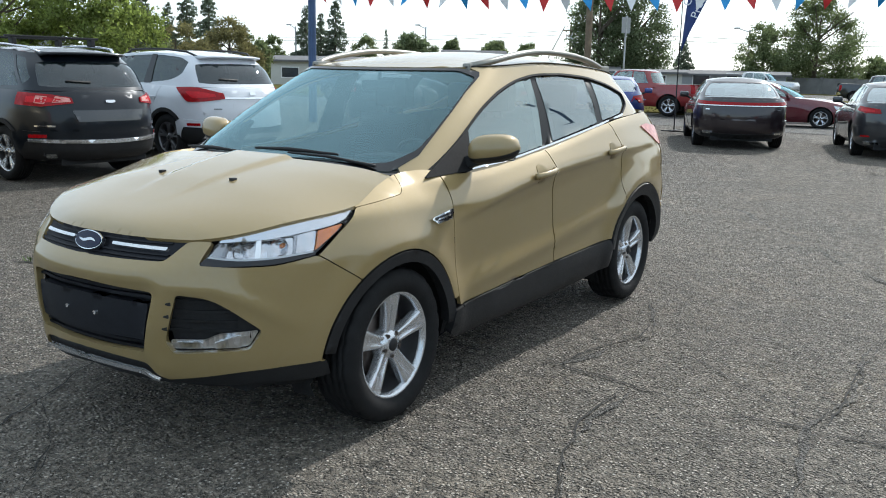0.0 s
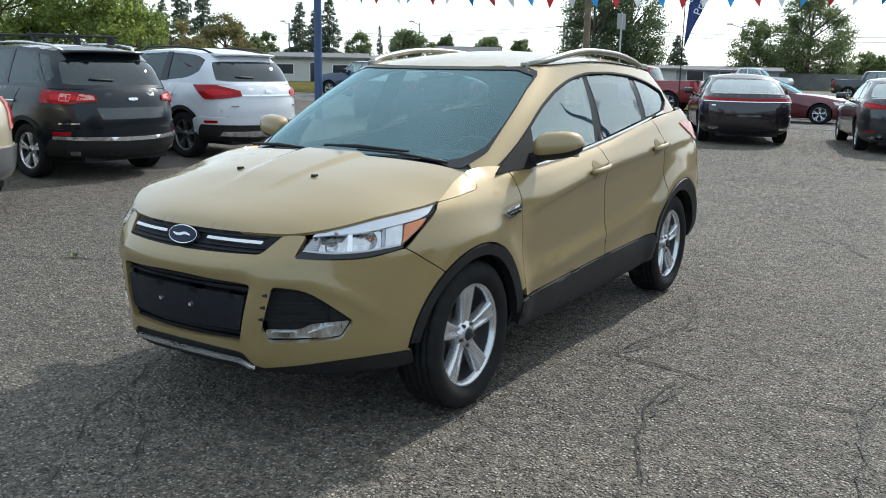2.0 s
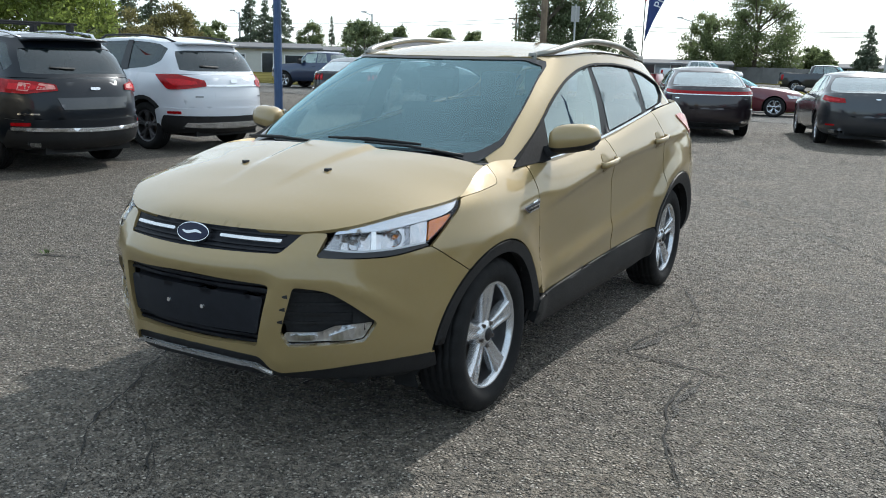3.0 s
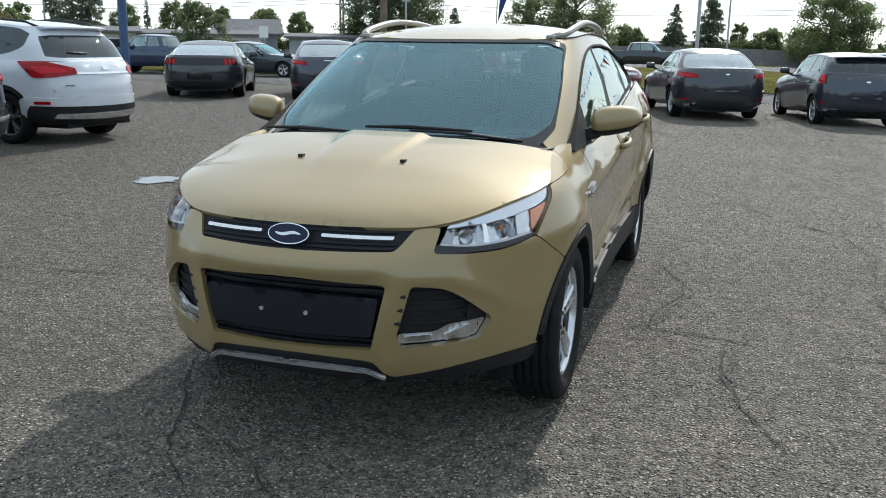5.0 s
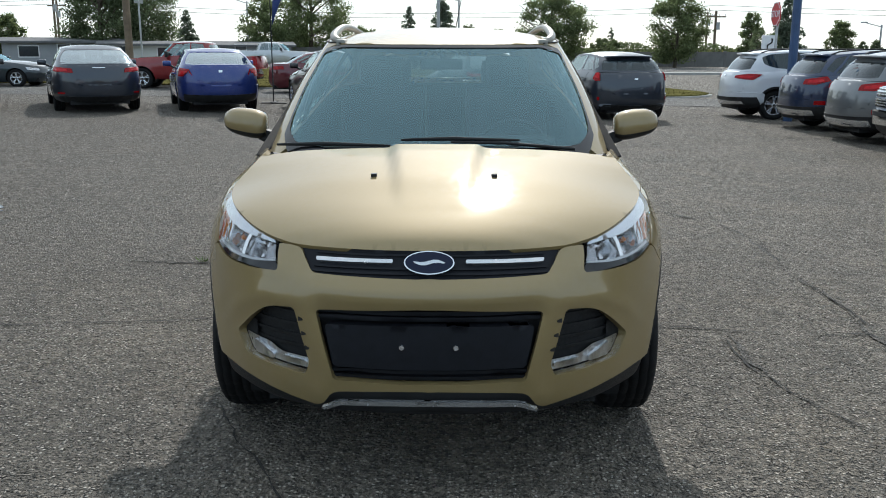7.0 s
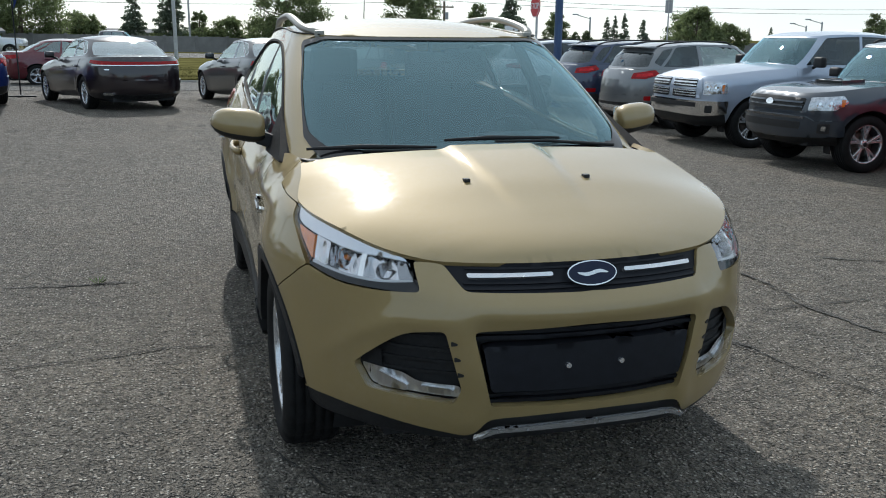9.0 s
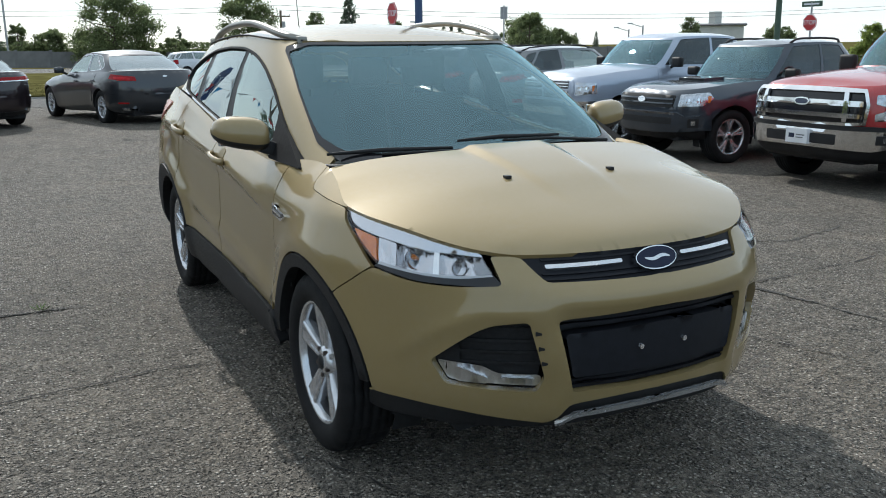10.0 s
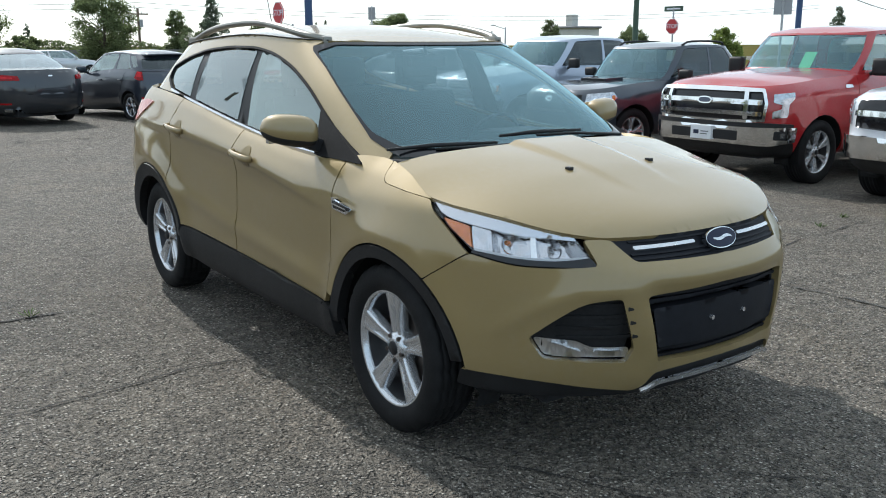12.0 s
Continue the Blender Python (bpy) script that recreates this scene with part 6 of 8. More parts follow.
    for sg in (1, -1):
        bm = bmesh.new()
        my = cowl + .42
        box(bm, -.10, .10, -.05, .05, -mh[1], mh[1], .04, Matrix.Translation((sg * (W + .10), my, belt + .09)) @ Matrix.Diagonal((mh[0] / .10, 1, 1, 1)))
        mo = part("door_mirror", bm, g["mirror"] or paint, car, smooth=True)
        bm = bmesh.new()
        rod(bm, (sg * (W - .06), my, belt + .0), (sg * (W + .04), my, belt + .05), .025)
        part("mirror_arm", bm, TRIM, mo)
    # seats
    if g["seats"]:
        for xx in (-W * .42, W * .42):
            for yy in (m(head, back, .25), m(head, back, .75))[: 2 if g["doors"] == 2 else 1]:
                bm = bmesh.new()
                box(bm, xx - .22, xx + .22, yy, yy + .14, c0 + .3, belt + .08, .05)
                box(bm, xx - .12, xx + .12, yy + .03, yy + .11, belt + .10, belt + .26, .03)
                part("seat", bm, SEAT, car)
        bm = bmesh.new()
        box(bm, -W * .8, W * .8, cowl + .15, cowl + .55, belt - .25, hood - .03, .05)
        box(bm, -W * .85, W * .85, cowl + .1, rear - .1, c0 + .1, c0 + .3)
        part("dashboard", bm, DASH, car)
    # rear bumper and boot lid or tailgate, proud of the body
    zbump = c0 + (tlz - c0) * g.get("bumper", .45)
    if g["bed"] is None and g.get("panels", True):
        across("rear_bumper", sheet([(0, c0 + .03, 0), (0, zbump, 0), (.80, zbump + .005), (1.10, zbump + .02), (1.18, zbump - .02), (1.18, c0 + .10), (.9, c0 + .05)], S.tail, cell, centre=True, off=.022, depth=.03, r=.02), paint, car)
        across("boot_panel", sheet([(0, zbump + .008, 0), (0, tlz - .035, 0), (.74, tlz - .04), (.80, tlz - .12), (.70, zbump + .012)], S.tail, cell, centre=True, off=.003, depth=.02, r=.03), paint, car)
    if g.get("spoiler", False):
        V, F, xs = [], [], np.linspace(-.80, .80, 17)
        for xx in xs:
            f = 1 - abs(xx) ** 3
            yy = back - .10 - .16 * (1 - f)
            e = abs(xx) * float(rc.edge(min(yy, back - .02)) + .02) / .8 * .8
            e = min(abs(xx) * tw * 1.06, float(rc.edge(back - .25)) + .01)
            z0 = float(rc.z(np.array([min(e, float(rc.edge(yy)) - .01)]), np.array([yy]))[0])
            for dy, dz in ((-.06, .002), (.10, .012), (.20, -.004), (.205, -.022), (.16, -.036), (.02, -.05)):
                V.append((math.copysign(e, xx), yy + dy + .02, z0 + dz))
        for i in range(len(xs) - 1):
            for j in range(6):
                k = (j + 1) % 6
                F.append((i * 6 + j, (i + 1) * 6 + j, (i + 1) * 6 + k, i * 6 + k))
        F += [tuple(range(6)), tuple((len(xs) - 1) * 6 + j for j in range(6))[::-1]]
        link("spoiler", V, F, paint, car)
    # lamps, grilles and other trim, given as (name, plane, outline, material, offset, depth)
    for t in trims:
        nm, plane, o, mt = t[:4]
        off, dp = (t[4] if len(t) > 4 else .006), (t[5] if len(t) > 5 else .02)
        if plane.startswith("tail") and g["bed"] is None:
            off += .024 if max(p[1] for p in o) < zbump + .03 else .008
        where = {"nose": S.nose, "tail": S.tail, "side": S.side, "top": cap.over, "glass": fr, "pane": fr}[plane.split("+")[0]]
        c = plane.endswith("+")
        VF = sheet(o, where, cell * .7, off=off, depth=dp, centre=c, r=.012)
        if plane == "glass":
            link(nm, *VF, mt, car)
        else:
            (across if c else both)(nm, VF, mt, car)
        if nm == "head_lamp" and cell < .1 and len(o) < 8:
            cs, cz = np.mean([p[0] for p in o]), np.mean([p[1] for p in o])
            hs, hz = (max(p[0] for p in o) - min(p[0] for p in o)) / 2, (max(p[1] for p in o) - min(p[1] for p in o)) / 2
            ring = lambda u, v, k: [(cs + u * hs + k * hz * .55 * math.cos(a), cz + v * hz + k * hz * .48 * math.sin(a), 0.0) for a in np.linspace(0, 2 * math.pi, 15)[:-1]]
            for u, v in ((-.45, -.06), (.10, .05)):
                both("lamp_bowl", sheet(ring(u, v, 1.15), where, .05, off=off + .002, depth=.01, r=0), FACETS, car)
                both("bulb", sheet(ring(u, v, .4), where, .05, off=off + .006, depth=.01, r=0), CHROME, car)
            both("indicator", sheet([(cs + hs * .62, cz - hz * .45), (cs + hs * .60, cz + hz * .5), (cs + hs * .80, cz + hz * .5), (cs + hs * .74, cz - hz * .35)], where, .05, off=off + .005, depth=.01, r=.01), AMBER, car)
        if nm == "tail_lamp" and not c and cell < .1:
            cs, cz = np.mean([p[0] for p in o]), np.mean([p[1] for p in o])
            both("lamp_band", sheet([(cs + (p[0] - cs) * .62, cz + (p[1] - cz) * .45) for p in o], where, .05, off=off + .004, depth=.01, r=.008), BRIGHTRED, car)
    tr = W - g.get("tyre", .225) / 2 - .015
    wheels(car, [(tr, 0), (-tr, 0), (tr, wb), (-tr, wb)], R, g.get("tyre", .225), g.get("rim", R * .66), seg=28, **(g["wheel"] or {}))
    return car


def rim_quad(s0, s1, z0, z1, d0=0.0, d1=0.0):
    return [(s0, z0), (s0, z1), (s1, z1 + d1), (s1, z0 + d0)]


SEDAN = dict(rear_glass=BACKGLASS, wb=2.85, fo=.92, ro=1.10, w=1.85, belt=.96, cowl=.62, hood=.97, head=1.42, back=2.75, rear=3.35, zr=1.39, crown=1.46, R=.335, tail=1.06, nose=.72, clear=.2, tumble=.70, drop=.02, doors=2, wedge=.05, deck=3.2, screen=(.03, .46), kick=.05, hofm=-.05)
SUV = dict(wb=2.70, fo=.90, ro=.98, w=1.86, belt=1.08, cowl=.45, hood=1.08, head=1.12, back=3.15, rear=3.50, zr=1.60, crown=1.66, R=.35, tail=1.12, nose=.86, clear=.24, tumble=.73, drop=.06, cladding=True, rails=True, wedge=.07, screen=(.05, .40), kick=.04)
HATCH = dict(rear_glass=TINTED, spoiler=True, wb=2.49, fo=.82, ro=.66, w=1.72, belt=.97, cowl=.38, hood=.98, head=1.02, back=2.72, rear=3.02, zr=1.41, crown=1.475, R=.305, tail=1.02, nose=.75, clear=.19, tumble=.72, drop=.05, wedge=.09, tyre=.195, screen=(.06, .40), kick=.05)
TRUCK = dict(wb=3.7, fo=.95, ro=1.25, w=2.02, belt=1.28, cowl=.62, hood=1.28, head=1.12, back=2.85, rear=3.05, zr=1.83, crown=1.90, R=.40, tail=1.32, nose=1.18, clear=.36, tumble=.78, drop=.02, bed=True, deck=3.12, nf=4.5, nr=5, tyre=.27, quarter=False, pillars=(1.4, 1.95, 2.60), wedge=.0, arch=1.20, hoodw=.88, mirror=TRIM, mirror_size=(.12, .11), belt_w=.93)
SEDAN_LAMPS = [("head_lamp", "nose", [(.45, .60), (.48, .68), (.92, .74), (.86, .63)], REFLECTOR)]


def tail_plate(z, w=.16, h=.13, mt=None):
    return ("plate_recess", "tail+", [(0, z, 0), (0, z + h, 0), (w, z + h), (w, z)], mt or GLOSSBLACK, .003)


def spot(x, y, rz, z=None):
    return pose(x, y, height(x, y) if z is None else z, 0, 0, rz)


def rear_at(spec, x, y, rz):
    """The pose that sets the middle of the rear axle at (x, y)."""
    a = radians(rz)
    return spot(x - spec["wb"] * -math.sin(a), y - spec["wb"] * math.cos(a), rz, height(x, y))


# the row at the street
must = dict(SEDAN, wb=2.72, fo=.93, ro=1.13, w=1.90, zr=1.30, crown=1.37, belt=.93, cowl=.80, head=1.55, back=2.35, rear=3.25, deck=3.05, doors=1, R=.345, tail=1.02, pillars=(1.4, 2.1, 2.6), tyre=.26, wheel=dict(metal=DARKALLOY))
vehicle(must, CHARCOAL, rear_at(must, -11.25, 15.9, 205), "coupe", "dark grey muscle coupe with three-bar tail lamps, parked by the street", "car", "cars in the row at the street", [
    *[("tail_lamp", "tail", rim_quad(.42 + .12 * i, .50 + .12 * i, .80, .94), REDLAMP, .012) for i in range(3)],
    ("tail_panel", "tail+", [(0, .78, 0), (0, .96, 0), (.84, .955), (.84, .79)], GLOSSBLACK, .004), tail_plate(.45),
    ("diffuser", "tail+", [(0, .24, 0), (0, .42, 0), (.75, .42), (.8, .24)], TRIM, .006)])
chry = dict(SEDAN, wb=2.74, ro=1.12, R=.33)
vehicle(chry, SLATE, rear_at(chry, -8.2, 16.6, 207), "saloon_car", "slate grey saloon with red wrap-round tail lamps", "car", "cars in the row at the street", [
    ("tail_lamp", "tail", [(.38, .86), (.42, .95), (.98, .99), (1.02, .89, .05)], REDLAMP, .010),
    ("wing_badge", "tail+", [(0, .955, 0), (0, .972, 0), (.055, .972), (.055, .96)], CHROME, .012), tail_plate(.62, .18, .13, SLATE),
    ("reflector", "tail", rim_quad(.62, .85, .42, .45), REDLAMP), ("diffuser", "tail+", [(0, .24, 0), (0, .36, 0), (.8, .38), (.9, .24)], TRIM, .006)] + SEDAN_LAMPS)
civ = dict(SEDAN, wb=2.70, ro=1.05, w=1.80, zr=1.37, crown=1.42)
vehicle(civ, BLUE, rear_at(civ, -5.6, 17.2, 201), "saloon_car", "bright blue saloon with hooked red tail lamps", "car", "cars in the row at the street", [
    ("tail_lamp", "tail", [(.50, .82), (.60, .96), (1.0, .99), (1.04, .80, .05), (.80, .80), (.62, .92)], REDLAMP, .010),
    ("badge", "tail+", [(0, .89, 0), (0, .94, 0), (.012, .94), (.01, .89)], CHROME, .008), tail_plate(.66, .18, .13, BLUE), ("diffuser", "tail+", [(0, .24, 0), (0, .40, 0), (.8, .42), (.9, .24)], TRIM, .006)] + SEDAN_LAMPS)
linc = dict(SEDAN, bright=True, wheel=dict(spokes=10))
vehicle(linc, PLUM, rear_at(linc, -2.25, 16.5, 202), "saloon_car", "very dark plum saloon with a full-width tail lamp band", "car", "cars in the row at the street", [
    ("tail_lamp", "tail+", [(0, .885, 0), (0, .955, 0), (.60, .965), (1.02, .985), (1.04, .93), (.6, .885)], REDLAMP, .010),
    ("lamp_strip", "tail+", [(0, .880, 0), (0, .895, 0), (.95, .90), (.95, .885)], CHROME, .015),
    ("exhaust_tip", "tail", rim_quad(.52, .74, .33, .37), CHROME, .01), ("model_badge", "tail", [(.55, .80), (.55, .82), (.66, .82), (.66, .80)], CHROME, .006), ("diffuser", "tail+", [(0, .24, 0), (0, .33, 0), (.8, .35), (.9, .24)], TRIM, .006)] + SEDAN_LAMPS)
mal = dict(SEDAN, bright=True, wheel=dict(spokes=10))
vehicle(mal, CHARCOAL, rear_at(mal, .95, 16.5, 196), "saloon_car", "charcoal saloon with bright window surrounds", "car", "cars in the row at the street", [
    ("tail_lamp", "tail", [(.42, .86), (.45, .94), (1.0, .985), (1.05, .90), (.75, .86)], REDLAMP, .010), tail_plate(.68, .18, .13, CHARCOAL),
    ("badge", "tail+", [(0, .925, 0), (0, .95, 0), (.012, .95), (.012, .93)], CHROME, .008), ("exhaust_tip", "tail", rim_quad(.62, .78, .30, .34), CHROME, .01), ("reflector", "tail", rim_quad(.62, .85, .42, .45), REDLAMP)] + SEDAN_LAMPS)
vehicle(HATCH, SLATE, rear_at(HATCH, 3.76, 16.5, 194), "hatchback", "slate blue five-door hatchback with high red tail lamps", "car", "cars in the row at the street", [
    ("tail_lamp", "tail", [(.80, .86), (.84, .98), (.90, 1.09), (1.02, 1.08), (1.12, .90), (.95, .85)], REDLAMP, .014), ("plate_recess", "tail+", [(0, .60, 0), (0, .72, 0), (.22, .72), (.22, .60)], SLATE, -.004),
    ("badge", "tail+", [(0, .88, 0), (0, .91, 0), (.012, .91), (.012, .88)], CHROME, .008), ("reflector", "tail", [(.82, .45), (.82, .52), (.90, .52), (.90, .45)], REDLAMP), ("diffuser", "tail+", [(0, .22, 0), (0, .34, 0), (.7, .36), (.8, .22)], TRIM, .006)] + SEDAN_LAMPS)

SUV_PILLARS = [("pillar_cover", "pane", [(1.89, .035), (1.89, .48), (2.01, .48), (2.01, .035)], GLOSSBLACK, .003, .004), ("pillar_cover", "pane", [(2.46, .045), (2.38, .475), (2.49, .475), (2.56, .055)], GLOSSBLACK, .003, .004)]

# the two SUVs with their tails to the yard, and a gold one beside them
eq = dict(SUV, rear_glass=REARTINT, pane=TINTED, front=TINTED, zr=1.64, crown=1.70, rail_mat=SATIN, wheel=dict(spokes=5), spoiler=True, handle=CHROME)
vehicle(eq, BLACKPAINT, rear_at(eq, -7.7, 4.2, -92), "suv", "black SUV with a roof rack and red and white tail lamps", "car", "SUVs with tails to the yard", [
    ("tail_lamp", "tail", [(.34, .985), (.36, 1.05), (.62, 1.085), (1.10, 1.11), (1.12, .965), (.74, .945)], REDLAMP, .010), ("lamp_window", "tail", [(.37, 1.0), (.385, 1.043), (.56, 1.065), (.60, .99)], PALELAMP, .014), ("lamp_window", "tail", [(.70, .975), (.66, 1.06), (.82, 1.07), (.84, .985)], PALELAMP, .014),
    ("plate_recess", "tail+", [(0, .76, 0), (0, .90, 0), (.36, .90), (.30, .76)], CHARCOAL, .004), ("badge", "tail+", [(0, .985, 0), (0, 1.02, 0), (.022, 1.02), (.022, .99)], SATIN, .012),
    ("lower_bumper", "tail+", [(0, .30, 0), (0, .50, 0), (1.0, .52), (1.1, .32)], TRIM, .008), ("bumper_strip", "tail+", [(0, .49, 0), (0, .535, 0), (.95, .56), (.95, .52)], SATIN, .018),
    ("reflector", "tail", rim_quad(.70, .95, .57, .61), REDLAMP), ("exhaust_tip", "tail", rim_quad(.60, .74, .34, .38), CHROME, .012), ("letter_bar", "tail", rim_quad(.58, .86, .70, .72), CHROME, .006), ("rear_wiper", "glass", [(3.70, .105), (3.70, .125), (3.40, .14), (3.40, .125)], TRIM, .02, .02)])
sf = dict(SUV, swoop=True, quarter=False, rear_glass=REARTINT, pane=TINTED, front=TINTED, spoiler=True, zr=1.63, crown=1.69, wb=2.70, R=.36, wheel=dict(metal=DARKALLOY))
vehicle(sf, WHITE, rear_at(sf, -8.0, 7.0, -93), "suv", "pearl white SUV with large red tail lamps and dark alloy wheels", "car", "SUVs with tails to the yard", SUV_PILLARS[:1] + [
    ("tail_lamp", "tail", [(.36, .96), (.38, 1.04), (.80, 1.12), (1.20, 1.12), (.98, .91, .05), (.70, .92)], REDLAMP, .010), ("chrome_strip", "tail+", [(0, .955, 0), (0, .98, 0), (.42, .98), (.40, .96)], CHROME, .008),
    ("badge", "tail+", [(0, 1.01, 0), (0, 1.06, 0), (.018, 1.06), (.018, 1.01)], CHROME, .010), ("plate_recess", "tail+", [(0, .80, 0), (0, .92, 0), (.24, .92), (.24, .80)], WHITE, -.004),
    ("lower_bumper", "tail+", [(0, .30, 0), (0, .52, 0), (1.05, .54), (1.15, .30)], TRIM, .008), ("bumper_strip", "tail+", [(0, .36, 0), (0, .44, 0), (.7, .44), (.75, .38)], SATIN, .014), ("reflector", "tail", rim_quad(.78, 1.0, .56, .60), REDLAMP), ("letter_bar", "tail", rim_quad(.42, .55, .80, .82), GREY, .006), ("rear_wiper", "glass", [(3.70, .105), (3.70, .125), (3.40, .14), (3.40, .125)], TRIM, .02, .02)])
gs2 = dict(SUV, wb=2.75)
vehicle(gs2, car_paint("champagne_paint", (0.50, 0.44, 0.32), 0.4), rear_at(gs2, -6.7, 1.25, -90), "suv", "champagne SUV with red and clear tail lamps", "car", "SUVs with tails to the yard", [
    ("tail_lamp", "tail", [(.62, .80), (.66, 1.12), (1.0, 1.16), (1.06, .84)], PALELAMP, .010), ("reversing_lamp", "tail", [(.70, .86), (.72, .98), (.95, .98), (.95, .86)], REDLAMP, .014), ("lower_bumper", "tail+", [(0, .30, 0), (0, .62, 0), (1.05, .64), (1.15, .30)], GREY, .02)])

# tails to the yard on the far right
vehicle(dict(SUV, swoop=True, quarter=False, rear_glass=REARTINT, pane=TINTED, front=TINTED, spoiler=True), WHITE, rear_at(SUV, 7.62, 18.85, 92), "suv", "white SUV with large red tail lamps", "car", "SUVs beyond the trucks", SUV_PILLARS[:1] + [
    ("tail_lamp", "tail", [(.40, .98), (.42, 1.04), (.80, 1.08), (1.12, 1.07), (.95, .94, .05), (.70, .95)], REDLAMP, .010), ("badge", "tail+", [(0, 1.01, 0), (0, 1.05, 0), (.018, 1.05), (.018, 1.01)], CHROME, .010),
    ("lower_bumper", "tail+", [(0, .30, 0), (0, .52, 0), (1.05, .54), (1.15, .30)], TRIM, .008), ("bumper_strip", "tail+", [(0, .36, 0), (0, .44, 0), (.7, .44), (.75, .38)], SATIN, .014)])
for y, pt, lb in ((15.6, NAVY, "dark blue compact SUV with red tail lamps"), (13.0, GREY, "grey compact SUV with a silver skid strip")):
    vehicle(dict(SUV, bright=False, rear_glass=REARTINT, spoiler=True, pane=TINTED), pt, rear_at(SUV, 8.0, y, 92), "suv", lb, "car", "SUVs beyond the trucks", [
        ("tail_lamp", "tail", [(.46, .96), (.50, 1.06), (.98, 1.12), (1.06, 1.04), (.78, .96)], REDLAMP, .010), ("plate_recess", "tail+", [(0, .80, 0), (0, .93, 0), (.26, .93), (.26, .80)], pt, -.004),
        ("lower_bumper", "tail+", [(0, .30, 0), (0, .50, 0), (1.05, .52), (1.15, .30)], TRIM, .008), ("skid_strip", "tail+", [(0, .34, 0), (0, .45, 0), (.75, .45), (.8, .36)], SATIN, .016), ("reflector", "tail", rim_quad(.78, 1.0, .56, .64), REDLAMP)])


# ---- trucks with their noses to the yard ----
def nose_bar(z0, z1, s, d=0.0):
    return [(0, z0, 0), (0, z1, 0), (s, z1 + d), (s, z0 + d)]


red = dict(TRUCK, belt=1.33, hood=1.39, nose=1.20, zr=1.88, crown=1.96, pane=TINTED, wheel=dict(spokes=6, split=True, metal=ALLOY))
RED_TRIM = [
    ("grille_field", "nose+", [(0, .80, 0), (0, 1.16, 0), (.44, 1.15), (.48, 1.02), (.45, .82)], GLOSSBLACK, .006),
    ("grille_surround", "nose+", [(0, 1.135, 0), (0, 1.175, 0), (.47, 1.165), (.52, 1.02), (.49, .80), (0, .775, 0), (0, .81, 0), (.45, .83), (.475, 1.02), (.435, 1.13)], CHROME, .042, .05),
    ("grille_bar", "nose+", nose_bar(1.0, 1.06, .44, -.005), CHROME, .045, .03), ("grille_bar", "nose+", nose_bar(.87, .92, .44, -.005), CHROME, .045, .03),
    ("badge", "nose+", [(0, .985, 0), (0, 1.075, 0), (.0028, 1.065), (.0056, 1.03), (.0028, .995)], CHROME, .062, .03), ("badge_field", "nose+", [(0, 1.0, 0), (0, 1.06, 0), (.0016, 1.055), (.0040, 1.03), (.0016, 1.005)], NAVY, .067, .01),
    ("head_lamp", "nose", [(.60, .84), (.60, .92), (.74, .95), (.74, 1.0), (.60, 1.03), (.60, 1.12), (.94, 1.14), (.94, 1.07), (.86, 1.0), (.86, .90), (.84, .85)], REFLECTOR, .012), ("grille_post", "nose", rim_quad(.21, .26, .83, 1.13), CHROME, .05, .03),
    ("chrome_bumper", "nose+", [(0, .53, 0), (0, .73, 0), (.60, .735), (.98, .73), (.98, .56), (.6, .52)], CHROME, .05, .05),
    ("bumper_inset", "nose", rim_quad(.012, .17, .57, .68), TRIM, .055), ("fog_recess", "nose", rim_quad(.64, .83, .59, .69), TRIM, .055), ("fog_lamp", "nose", rim_quad(.73, .80, .61, .67), REFLECTOR, .06),
    ("bumper_gap", "nose+", [(0, .70, 0), (0, .785, 0), (.6, .785), (.93, .77), (.93, .70)], TRIM, .044, .03), ("air_dam", "nose+", [(0, .30, 0), (0, .52, 0), (.98, .54), (1.0, .32)], TRIM, .01), ("wing_badge", "side", [(.44, 1.17), (.46, 1.21), (.60, 1.21), (.60, 1.17)], CHROME, .01), ("side_step", "side", [(.65, .36), (.65, .41), (2.9, .41), (2.9, .36)], TRIM, .06, .06)]
RX = 7.55
red_truck = vehicle(red, RED, spot(RX, 4.35, -91), "pickup_truck", "bright red crew-cab pickup with a chrome grille and chrome bumper", "truck", "trucks with noses to the yard", RED_TRIM)
ram = dict(TRUCK, mirror_size=(.11, .085), front=TINTED, pane=TINTED, nose=1.12, hood=1.33, belt=1.28, zr=1.80, crown=1.87, w=2.0, wheel=dict(spokes=5))
vehicle(ram, SILVERBLUE, spot(7.65, 10.05, -91), "pickup_truck", "silver-blue pickup with a crosshair grille and chrome bumper", "truck", "trucks with noses to the yard", [
    ("grille_surround", "nose+", [(0, .78, 0), (0, 1.12, 0), (.46, 1.10), (.50, .95), (.46, .80)], SILVERBLUE, .015, .04),
    *[("grille_field", "nose", rim_quad(.0012, .36, z, z + .13), GLOSSBLACK, .02) for z in (.80, .96)],
    *[("grille_bar", "nose", rim_quad(.0012, .36, z, z + .018), SATIN, .03, .02) for z in (.825, .865, .905, .985, 1.025, 1.065)],
    ("head_lamp", "nose", [(.52, .85), (.52, 1.06), (.97, 1.05), (1.0, .88)], REFLECTOR, .012),
    ("chrome_bumper", "nose+", [(0, .54, 0), (0, .76, 0), (.60, .76), (1.0, .76), (1.0, .56), (.6, .53)], CHROME, .05, .05), ("bumper_slot", "nose+", nose_bar(.66, .73, .40), TRIM, .055), ("fog_recess", "nose", rim_quad(.60, .74, .58, .69), TRIM, .055), ("air_dam", "nose+", [(0, .32, 0), (0, .53, 0), (.98, .55), (1.0, .34)], TRIM, .01)])
GREY_DARK = car_paint("graphite_paint", (0.030, 0.040, 0.055), 0.4, 0.32, 0.02)
